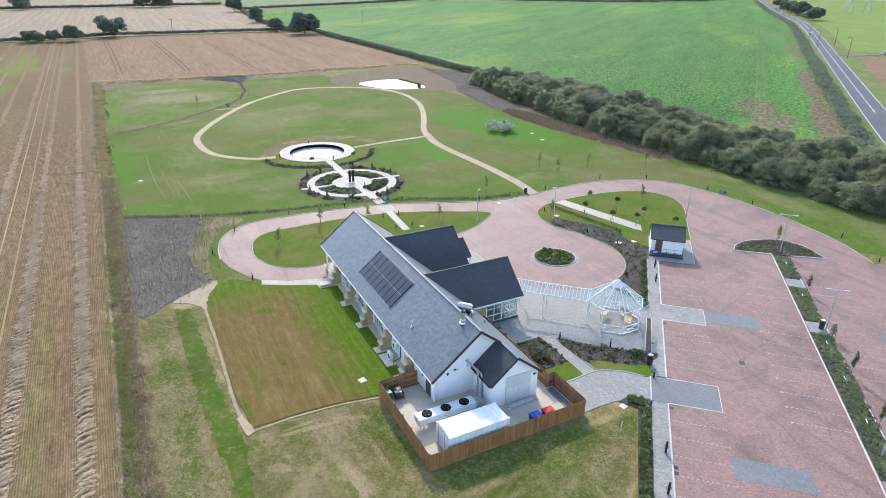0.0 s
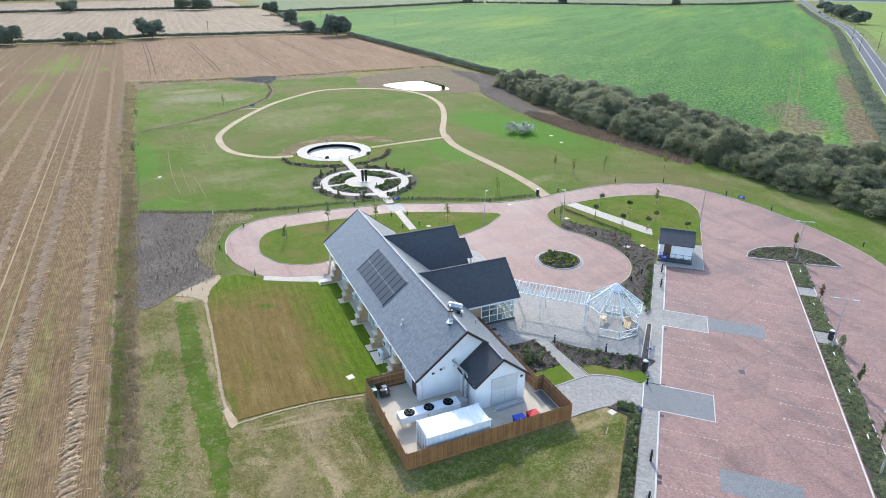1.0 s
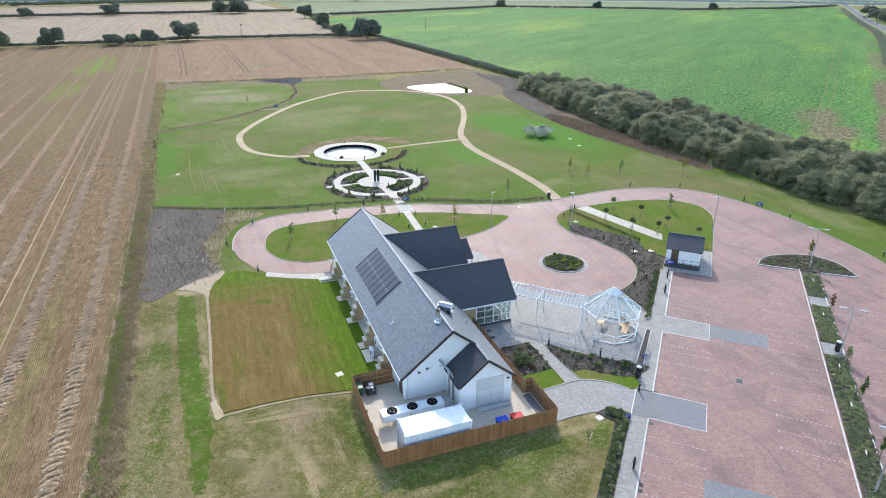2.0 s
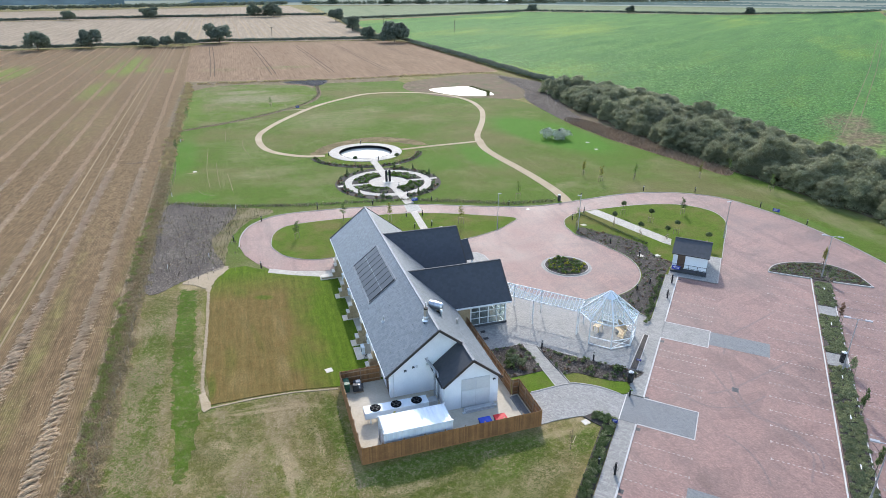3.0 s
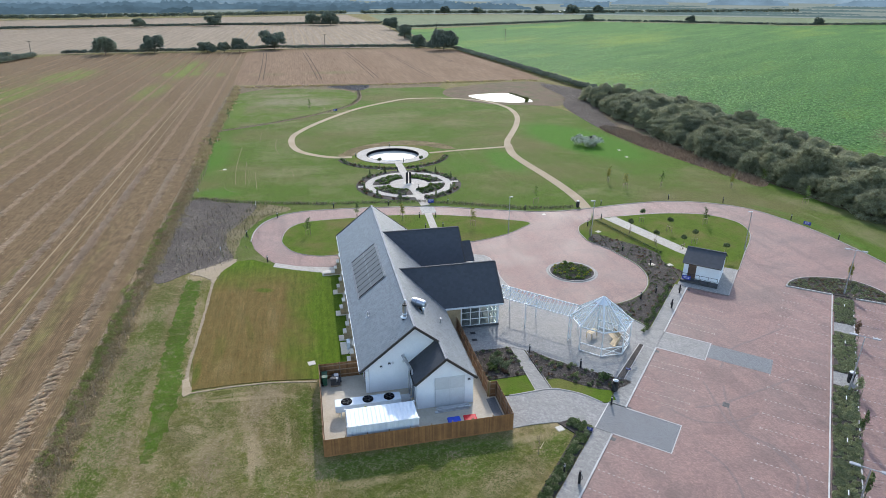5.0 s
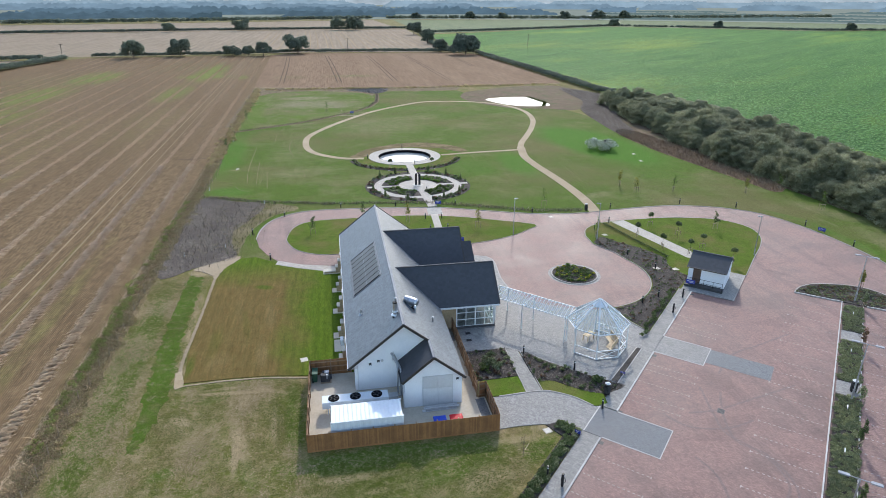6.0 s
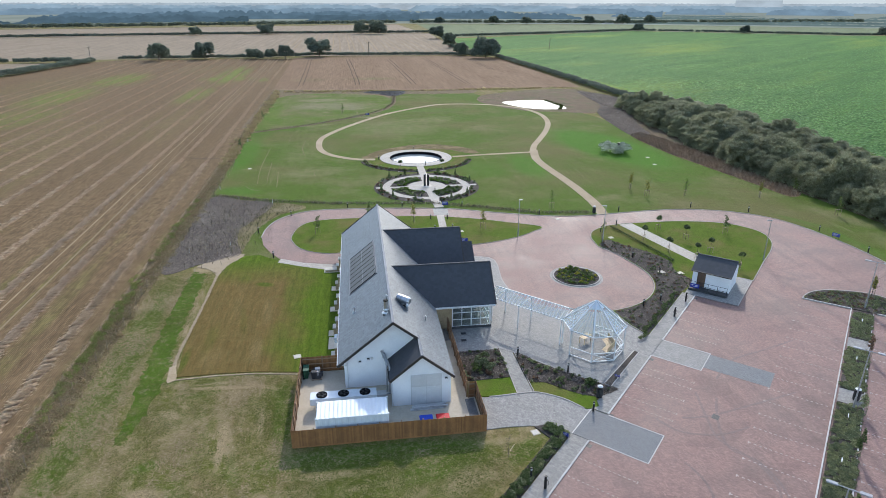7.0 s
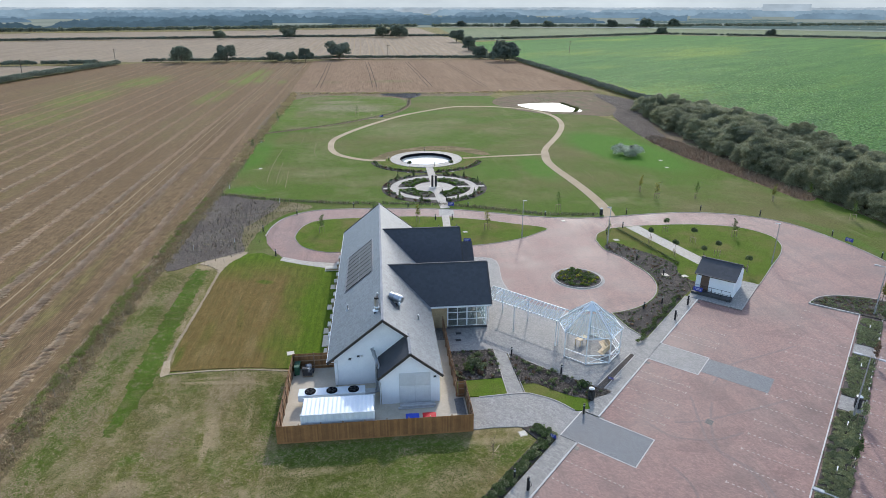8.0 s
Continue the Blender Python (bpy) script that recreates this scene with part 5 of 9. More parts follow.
structure("approach_path", bm, "gravel_path", "sandy gravel path from the drive", "path")
MOUND_ARC = [(-1.8, 95), (1.3, 101.5), (6.2, 106), (12.9, 109), (19.3, 108.3), (24.8, 104), (27.5, 98), (24.7, 97.6), (20.2, 102.2), (13.5, 104.2), (8.4, 102.4), (4.4, 98.6), (2.0, 95.5)]
sheet("mound_edge", ragged(curve(MOUND_ARC, True, 5), 0.3, 88), 0.037, "edge_growth", "rough brown earth bank curving behind the pool", "bank")
sheet("pool_surround", holed(arc(11.3, 94.4, 12.0, 0, 360, 40)[:-1], POOL_EDGE), 0.033, "fresh_grass", "greener grass round the pool", "lawn")
bm = bmesh.new()
put_band(bm, arc(11.3, 94.4, 12.6, 190, 345, 30), -0.8, 0.8, -0.05, 0.09)
structure("pool_bed", bm, "bark_bed", "bark bed curving round the pool", "planting bed")
bm = bmesh.new()
put_band(bm, arc(11.3, 94.5, 7.42, 0, 360, 56)[:-1], -1.15, 1.15, -0.05, 0.12, True)
structure("pool_rim", bm, "pale_paving", "broad pale paved rim of the round pool", "pool rim")
bm = bmesh.new()
put_band(bm, arc(11.3, 94.5, 6.2, 0, 360, 56)[:-1], -0.04, 0.12, -0.98, 0.126, True)
structure("pool_wall", bm, "fan_black", "dark inner wall of the round pool", "pool wall")
sheet("pool_water", arc(11.3, 94.5, 6.16, 0, 360, 48)[:-1], -0.45, "basin_water", "still shallow water reflecting the white sky", "water")
sheet("ring_bed", arc(11.0, 69.4, 10.6, 0, 360, 48)[:-1], 0.045, "bark_bed", "bark bed round the circular garden", "planting bed")
bm = bmesh.new()
put_band(bm, arc(11.0, 69.4, 8.05, 0, 360, 56)[:-1], -0.75, 0.75, 0.0, 0.09, True)
structure("ring_path", bm, "pale_paving", "pale circular path of the memorial garden", "pavement")
sheet("ring_centre", arc(11.0, 69.4, 3.9, 0, 360, 40)[:-1], 0.088, "pale_paving", "pale round paved centre of the memorial garden", "pavement", 0.0)
bm = bmesh.new()
put_band(bm, [(11.75, 55.4), (11.3, 69.4)], -0.85, 0.85, 0.0, 0.094)
structure("garden_axis", bm, "pale_paving", "pale straight path through the round gardens", "pavement")
bm = bmesh.new()
put_band(bm, [(11.3, 69.4), (11.4, 88.4)], -0.8, 0.8, 0.0, 0.096)
structure("garden_axis_north", bm, "pale_paving", "pale straight path to the pool", "pavement")
for a in (0, 180):
    bm = bmesh.new()
    put_band(bm, arc(11.0, 69.4, 3.6, a, a, 1)[:1] + arc(11.0, 69.4, 10.2, a, a, 1)[:1], -0.45, 0.45, 0.0, 0.092)
    structure("garden_spoke", bm, "pale_paving", "pale short path across the ring garden", "pavement")
bm = bmesh.new()
put_band(bm, [(10.75, 42.0), (11.3, 51.0)], -0.62, 0.62, 0.0, 0.122)
structure("chapel_walk", bm, "pale_paving", "pale paved path crossing the lawn island", "pavement")
bm = bmesh.new()
put_band(bm, [(11.55, 51.0), (11.8, 54.9)], -1.3, 1.3, 0.0, 0.058)
structure("drive_crossing", bm, "grey_paving", "grey block crossing over the drive", "pavement")

# yard behind the chapel
YARD = [(-9.0, -7.4), (7.4, -7.4), (7.4, -2.4), (6.6, -2.4), (6.6, 8.2), (5.0, 8.2), (-9.0, 4.0)]
sheet("yard_slab", [(-9.0, -7.4), (7.35, -7.4), (7.35, -2.4), (6.7, -2.4), (6.7, 8.2), (4.9, 8.2), (4.9, 3.9), (-9.0, 3.9)], 0.06, "concrete", "pale concrete slab of the service yard", "yard", 0.0)
sheet("yard_strip", [(6.35, -6.6), (7.2, -6.6), (7.2, -2.6), (6.35, -2.7)], 0.068, "blue_paving", "dark grey paving strip in the yard", "pavement", 0.0)


# ---- the chapel ----
SLOPE = (7.25 - 3.02) / 5.25


def slated(name, eave, along, up, run, rise, mat, parent, keep=lambda a, h: True, w=0.32, e=0.26, label="", thick=0.022, gap=0.012):
    """Slates in broken bond on one roof slope: eave is its lower corner, along and up are unit ways."""
    eave, along, up = Vector(eave), Vector(along), Vector(up)
    nrm = along.cross(up).normalized()
    if nrm.z < 0:
        nrm = -nrm
    rng = random.Random(len(name) * 7 + int(run * 10))
    vs, fs = [], []
    rows = int(round(rise / e))
    e = rise / rows
    for r in range(rows):
        a = -w * 0.5 * (r % 2)
        while a < run:
            a0, a1 = max(a, 0.0) + gap, min(a + w, run) - gap
            h0, h1 = r * e - 0.02, min((r + 1) * e + 0.05, rise)
            if a1 - a0 > 0.05 and keep((a0 + a1) / 2, (h0 + h1) / 2):
                lift = thick + rng.uniform(0, thick * 0.35)
                k = len(vs)
                for aa, hh, d in ((a0, h0, lift), (a1, h0, lift + rng.uniform(-0.1, 0.1) * thick), (a1, h1, 0.004), (a0, h1, 0.004), (a0, h0, -0.02), (a1, h0, -0.02)):
                    vs.append(eave + along * aa + up * hh + nrm * d)
                fs += [(k, k + 1, k + 2, k + 3), (k + 4, k + 5, k + 1, k)]
            a += w
    return part(name, mesh_of(name, vs, fs), mat, parent, label)


def plate(name, pts, thick, mat, parent, label=""):
    """A flat polygon in space given some thickness downwards along its normal."""
    p = [Vector(q) for q in pts]
    n = (p[1] - p[0]).cross(p[2] - p[0]).normalized()
    if n.z < 0 or (abs(n.z) < 1e-6 and n.y > 0):
        n = -n
    bm = bmesh.new()
    a, b = [bm.verts.new(q) for q in p], [bm.verts.new(q - n * thick) for q in p]
    bm.faces.new(a)
    bm.faces.new(b[::-1])
    for i in range(len(p)):
        j = (i + 1) % len(p)
        bm.faces.new((a[i], b[i], b[j], a[j]))
    return part(name, bm, mat, parent, label)


def holed_wall(name, x, y0, y1, z1, thick, holes, mat, parent):
    """A wall along y at x, with openings (y0, y1, z0, z1) that go right through."""
    bm = bmesh.new()
    ys = sorted({y0, y1, *[h[0] for h in holes], *[h[1] for h in holes]})
    zs = sorted({0.0, z1, *[h[2] for h in holes], *[h[3] for h in holes]})
    for a, b in zip(ys, ys[1:]):
        for c, d in zip(zs, zs[1:]):
            if not any(h[0] <= a and b <= h[1] and h[2] <= c and d <= h[3] for h in holes):
                put_box(bm, x, x + thick, a, b, c, d)
    bmesh.ops.remove_doubles(bm, verts=bm.verts[:], dist=1e-4)
    return part(name, bm, mat, parent)


chapel = thing("chapel", "long white rendered chapel with grey slate roof and stone buttresses", "building")
WINDOWS = [(12.5, 16.6, 0.35, 2.35), (18.4, 22.2, 0.35, 2.35), (24.2, 28.2, 0.35, 2.35)]
DOOR = (1.3, 2.5, 0.06, 2.15)
holed_wall("side_wall", -4.7, 0.95, 31.2, 3.3, 0.3, WINDOWS + [DOOR], "render_white", chapel)
boxed("side_wall", 4.7, 5.0, 0.95, 31.2, 0.0, 3.0, "render_white", chapel)
plate("gable_wall", [(-4.7, 0.65, 0), (5.0, 0.65, 0), (5.0, 0.65, 3.1), (0, 0.65, 7.12), (-4.7, 0.65, 3.35)], 0.3, "render_white", chapel)
plate("gable_wall", [(-4.7, 31.2, 0), (5.0, 31.2, 0), (5.0, 31.2, 3.1), (0, 31.2, 7.12), (-4.7, 31.2, 3.35)], 0.3, "render_white", chapel)
plate("annexe_wall", [(-0.32, -2.87, 0), (5.0, -2.87, 0), (5.0, -2.87, 3.15), (2.35, -2.87, 5.25), (-0.32, -2.87, 3.1)], 0.3, "render_white", chapel)
boxed("annexe_wall", -0.32, -0.02, -2.57, 0.65, 0.0, 3.05, "render_white", chapel)
boxed("annexe_wall", 4.7, 5.0, -2.57, 0.95, 0.0, 3.0, "render_white", chapel)
boxed("floor", -4.4, 4.7, 0.95, 31.2, -0.05, 0.12, "room", chapel)
boxed("inner_wall", -1.6, -1.4, 0.95, 31.2, 0.12, 3.3, "room", chapel)
# roof slopes
k_ = math.hypot(5.25, 7.25 - 3.02)
up_l, up_r = Vector((5.25, 0, 4.23)) / k_, Vector((-5.25, 0, 4.23)) / k_
plate("roof_deck", [(-5.25, -0.12, 3.02), (0, -0.12, 7.25), (0, 35.82, 7.25), (-5.25, 35.82, 3.02)], 0.14, "barge", chapel)
plate("roof_deck", [(5.25, -3.15, 3.02), (2.35, -3.15, 7.25 - 2.35 * SLOPE), (2.35, -0.12, 7.25 - 2.35 * SLOPE), (0, -0.12, 7.25), (0, 35.82, 7.25), (5.25, 35.82, 3.02)], 0.14, "barge", chapel)
slated("roof_slope", (-5.27, -0.14, 3.0), (0, 1, 0), up_l, 36.0, k_ + 0.02, "slate", chapel, label="weathered blue-grey slates")
slated("roof_slope", (5.27, -3.2, 3.0), (0, 1, 0), up_r, 39.06, k_ + 0.02, "slate", chapel, keep=lambda a, h: a > 3.05 or h * 5.25 / k_ < 2.93, label="weathered blue-grey slates")
zr_ = 7.25 - 2.35 * SLOPE
k2_ = math.hypot(2.9, zr_ - 2.98)
plate("annexe_deck", [(-0.55, -3.15, 2.98), (2.35, -3.15, zr_), (2.35, 0.62, zr_), (-0.55, 0.62, 2.98)], 0.14, "barge", chapel)
slated("annexe_slope", (-0.57, -3.18, 2.96), (0, 1, 0), Vector((2.9, 0, zr_ - 2.98)) / k2_, 3.8, k2_ + 0.02, "dark_slate", chapel, label="dark slates of the annexe", thick=0.004, gap=0.004)
for nm, a, b in (("ridge_cap", (0, -0.16, 7.29), (0, 35.86, 7.29)), ("ridge_cap", (2.35, -3.2, zr_ + 0.04), (2.35, 0.5, zr_ + 0.04))):
    barred(nm, a, b, 0.24, "ridge", chapel, "", 0.1)
for a, b in (((-5.3, -0.17, 2.95), (0, -0.17, 7.2)), ((0, -0.17, 7.2), (2.35, -0.17, zr_ - 0.03)), ((-0.6, -3.2, 2.9), (2.35, -3.2, zr_ - 0.03)), ((2.35, -3.2, zr_ - 0.03), (5.3, -3.2, 2.93)), ((-5.3, 35.87, 2.95), (0, 35.87, 7.2)), ((0, 35.87, 7.2), (5.3, 35.87, 2.95))):
    bm = bmesh.new()
    put_bar(bm, a, b, 0.09, 0.24)
    part("bargeboard", bm, "barge", chapel)
boxed("fascia", -5.22, -5.16, -0.1, 35.8, 2.82, 3.0, "white_paint", chapel)
boxed("gutter", -5.36, -5.24, -0.1, 35.8, 2.88, 2.97, "white_paint", chapel, "white gutter")
boxed("gutter", 5.22, 5.32, -3.1, 10.2, 2.84, 2.93, "ridge", chapel, "grey gutter")
boxed("gutter", -0.7, -0.58, -3.1, 0.5, 2.84, 2.95, "black", chapel)
boxed("soffit", -5.2, -4.7, 0.65, 35.8, 2.84, 2.88, "white_paint", chapel)
for p_ in (((-4.4, 0.55, 2.85), (-4.4, 0.55, 0.1)), ((-0.42, -2.9, 2.8), (-0.42, -2.9, 0.1)), ((-5.3, 0.3, 2.9), (-4.4, 0.55, 2.6))):
    barred("downpipe", *p_, 0.08, "white_paint", chapel, "white downpipe", None, 8)
# open porch at the far end
for x in (-4.7, -1.8, 1.8, 4.7):
    barred("porch_post", (x, 35.2, 0.05), (x, 35.2, 3.2), 0.2, "white_paint", chapel)
boxed("porch_beam", -4.9, 4.9, 35.08, 35.32, 2.95, 3.2, "white_paint", chapel)
plate("porch_gable", [(-4.6, 35.5, 3.2), (4.6, 35.5, 3.2), (0, 35.5, 6.9)], -0.12, "white_paint", chapel)
# windows of the long side
for y0, y1, z0, z1 in WINDOWS:
    bars_ = [(-4.72, -4.6, y0 + (y1 - y0) * i / 6 - 0.04, y0 + (y1 - y0) * i / 6 + 0.04, z0 + 0.08, z1 - 0.08) for i in range(7)]
    w_ = boxes("window_frame", bars_ + [(-4.72, -4.6, y0, y1, z0, z0 + 0.08), (-4.72, -4.6, y0, y1, z1 - 0.08, z1), (-4.7, -4.62, y0, y1, z0 + 1.3, z0 + 1.36)], "white_paint", chapel, "white timber window frame")
    for i in range(6):
        g_ = boxed("pane", -4.66, -4.645, y0 + (y1 - y0) * i / 6 + 0.04, y0 + (y1 - y0) * (i + 1) / 6 - 0.04, z0 + 0.08, z1 - 0.08, "glass", w_)
        g_.visible_shadow = False
    boxed("window_sill", -4.86, -4.6, y0 - 0.1, y1 + 0.1, z0 - 0.08, z0, "cap_stone", chapel)
d_ = boxed("door", -4.68, -4.6, DOOR[0], DOOR[1], DOOR[2], DOOR[3], "door_brown", chapel, "dark brown panelled door")
for zz in (0.25, 1.2):
    boxed("door_panel", -4.71, -4.68, DOOR[0] + 0.15, DOOR[1] - 0.15, zz, zz + 0.8, "door_brown", d_)
barred("door_handle", (-4.74, 2.35, 1.05), (-4.74, 2.35, 1.2), 0.03, "steel", d_)
boxed("base_slab", -5.5, -4.7, 4.3, 31.0, 0.0, 0.09, "concrete", chapel, "pale concrete margin along the wall")
# annexe doors and wall fittings
leaf = boxed("double_door", 1.3, 4.15, -2.93, -2.87, 0.06, 3.25, "off_white", chapel, "pale grey-white double door panels")
for x in (1.36, 2.76):
    for z0, z1 in ((0.12, 1.95), (2.02, 3.19)):
        boxed("door_leaf", x, x + 1.33, -2.965, -2.93, z0, z1, "off_white", leaf, bevel=0.01)
for x, y, z in ((4.55, -2.95, 2.75), (-3.2, 0.58, 2.9), (-2.4, 0.58, 3.15)):
    l_ = boxed("wall_lamp", x - 0.12, x + 0.12, y - 0.14, y + 0.06, z - 0.1, z + 0.1, "dark_grey", chapel, "small dark wall lamp", 0.03)
    boxed("lens", x - 0.09, x + 0.09, y - 0.15, y - 0.14, z - 0.07, z + 0.03, "white_steel", l_)
for x, z in ((-2.05, 3.15), (-1.0, 3.9), (-1.0, 3.2)):
    barred("wall_vent", (x, 0.66, z), (x, 0.58, z), 0.26, "off_white", chapel, "", None, 12)
boxed("alarm_box", -4.78, -4.7, 3.0, 3.22, 1.6, 1.95, "dark_grey", chapel)
for k, (x, z) in enumerate(((-0.75, 3.5), (-0.5, 3.25))):
    bm = bmesh.new()
    y = -1.05 - 0.4 * k
    put_bar(bm, (x - 0.4, 0.66, z + 0.35), (x, y + 0.25, z), 0.2, None, 10)
    put_bar(bm, (x, y + 0.3, z + 0.02), (x, y, z - 0.3), 0.2, None, 10)
    put_bar(bm, (x, y, z - 0.25), (x, y, 0.5), 0.2, None, 10)
    put_bar(bm, (x, y, 0.55), (x - 0.9, y - 0.1, 0.5), 0.2, None, 10)
    part("duct", bm, "galv", chapel, "silver insulated duct pipe")
for z in (0.9, 1.8, 2.7):
    barred("duct_clamp", (-0.55, -1.05, z), (-0.3, -1.05, z), 0.05, "galv", chapel)

# stepped stone buttresses
BUTTRESS = [(5.7, 1.75), (11.55, 1.75), (17.45, 1.75), (23.3, 1.75), (29.2, 2.9)]
for y, foot in BUTTRESS:
    b_ = thing("buttress", "stepped sandstone buttress with pale cap stones against the wall", "buttress", "buttresses", "", (-4.7, y, 0))
    steps = [(0.72, 2.66), (1.06, 1.78), (1.38, 0.88)] + ([(foot, 0.28)] if foot > 2 else [])
    for i, (d, h) in enumerate(steps):
        d0 = 0 if i == 0 else steps[i - 1][0]
        courses = max(1, int(h / 0.3))
        for c in range(courses):
            boxed("stone_block", -d, -d0 - 0.004, -0.42 + 0.005 * (c % 2), 0.42 - 0.005 * (c % 2), h * c / courses + 0.002, h * (c + 1) / courses - 0.008, "stone", b_, bevel=0.012)
        boxed("cap_stone", -d - 0.07, -d0 + (0.02 if i == 0 else -0.004), -0.48, 0.48, h - 0.004, h + 0.11, "cap_stone", b_, bevel=0.02)
    boxed("footing", -foot - 0.2, 0, -0.62, 0.62, 0.0, 0.1, "concrete", b_, "pale concrete footing")

# solar panels
pv = thing("solar_array", "black solar panels in two rows on the slate roof", "solar panels", at=(0, 0, 0))
n_l = Vector((-4.23, 0, 5.25)).normalized()


def on_left(y, h, d):
    """A place on the long west slope: h metres up from the eave, d above the slates."""
    return Vector((-5.25, y, 3.02)) + up_l * h + n_l * d


for i in range(8):
    for j in range(2):
        y0, h0 = 13.2 + 1.235 * i, 1.62 + 1.86 * j
        bm = bmesh.new()
        c = [on_left(y0 + a, h0 + b, 0.08) for a, b in ((0.02, 0.02), (1.2, 0.02), (1.2, 1.83), (0.02, 1.83))]
        lo = [p - n_l * 0.06 for p in c]
        va, vb = [bm.verts.new(p) for p in c], [bm.verts.new(p) for p in lo]
        bm.faces.new(va)
        for q in range(4):
            bm.faces.new((va[q], vb[q], vb[(q + 1) % 4], va[(q + 1) % 4]))
        part("panel", bm, "panel", pv)
bm = bmesh.new()
for h in (1.58, 3.465, 5.34):
    put_bar(bm, on_left(13.15, h, 0.072), on_left(23.1, h, 0.072), 0.045)
part("mounting_rail", bm, "lead", pv, "thin grey aluminium rail")
bm = bmesh.new()
for i in range(9):
    y = 13.2 + 1.235 * i - 0.005
    put_bar(bm, on_left(y, 1.58, 0.076), on_left(y, 5.34, 0.076), 0.05)
part("mounting_frame", bm, "fan_black", pv, "thin black frame between panels")
bm = bmesh.new()
for a, b in (((12.95, 1.45), (23.3, 1.45)), ((12.95, 5.5), (23.3, 5.5)), ((12.95, 1.45), (12.95, 5.5)), ((23.3, 1.45), (23.3, 5.5))):
    put_bar(bm, on_left(*a, 0.05), on_left(*b, 0.05), 0.1, 0.04)
part("flashing", bm, "lead", pv, "grey lead flashing")

# flues and roof vents
fl = thing("flue", "steel chimney flue with two pale collars on a black base", "flue", at=(-0.5, 2.6, 6.8))
boxed("base", -0.26, 0.26, -0.26, 0.26, -0.7, 0.1, "black", fl, "black base")
for z in (0.16, 0.5):
    barred("collar", (0, 0, z - 0.05), (0, 0, z + 0.06), 0.82 - 0.3 * (z > 0.3), "white_steel", fl, "pale round collar", None, 20, 0.5 - 0.1 * (z > 0.3))
barred("pipe", (0, 0, 0.05), (0, 0, 1.35), 0.4, "steel", fl, "", None, 18)
barred("terminal", (0, 0, 1.35), (0, 0, 1.5), 0.46, "black", fl, "black terminal", None, 18, 0.4)
barred("small_pipe", (0.1, 0.35, 0.0), (0.1, 0.35, 1.75), 0.14, "steel", fl, "", None, 10)
barred("small_cap", (0.1, 0.35, 1.7), (0.1, 0.35, 1.82), 0.26, "steel", fl, "", None, 10, 0.12)
cw = thing("extract_cowl", "rounded silver extract duct with a grey band on the roof", "roof vent", at=(1.45, 5.6, 6.35))
bm = bmesh.new()
axis_ = Vector((0.75, -0.55, -0.12)).normalized()
for d0, d1, w0, w1 in ((-0.85, -0.72, 0.42, 0.72), (-0.72, -0.2, 0.76, 0.76), (-0.2, 0.55, 0.82, 0.82), (0.55, 0.72, 0.82, 0.6)):
    put_bar(bm, axis_ * d0 + Vector((0, 0, 0.35)), axis_ * d1 + Vector((0, 0, 0.35)), w0, None, 20, w1)
part("duct", bm, "steel", cw)
barred("joint_band", axis_ * -0.26 + Vector((0, 0, 0.35)), axis_ * -0.14 + Vector((0, 0, 0.35)), 0.88, "galv", cw, "grey joint band", None, 20)
barred("riser", (-0.1, 0, -0.5), (-0.1, 0, 0.2), 0.55, "galv", cw, "", None, 14)
boxed("curb", -0.5, 0.35, -0.42, 0.42, -0.75, -0.15, "black", cw)
barred("outlet", (0.25, -0.95, -0.5), (0.25, -0.95, 0.15), 0.2, "steel", cw, "", None, 14)
barred("outlet_cap", (0.25, -0.95, 0.1), (0.25, -0.95, 0.3), 0.42, "steel", cw, "", None, 14, 0.2)
for x, y, h in ((-3.6, 8.0, 0.55), (3.6, 5.2, 0.45)):
    z = 7.25 - abs(x) * SLOPE
    v_ = thing("roof_vent", "small steel vent pipe standing on the slates", "roof vent", "roof vents", "", (x, y, z))
    barred("pipe", (0, 0, -0.1), (0, 0, h), 0.15, "steel", v_, "", None, 10)
    barred("cap", (0, 0, h), (0, 0, h + 0.1), 0.24, "steel", v_, "", None, 10, 0.1)
    if h > 0.5:
        barred("flashing", (0, 0, -0.05), (0, 0, 0.16), 0.55, "galv", v_, "grey flashing cone", None, 12, 0.24)


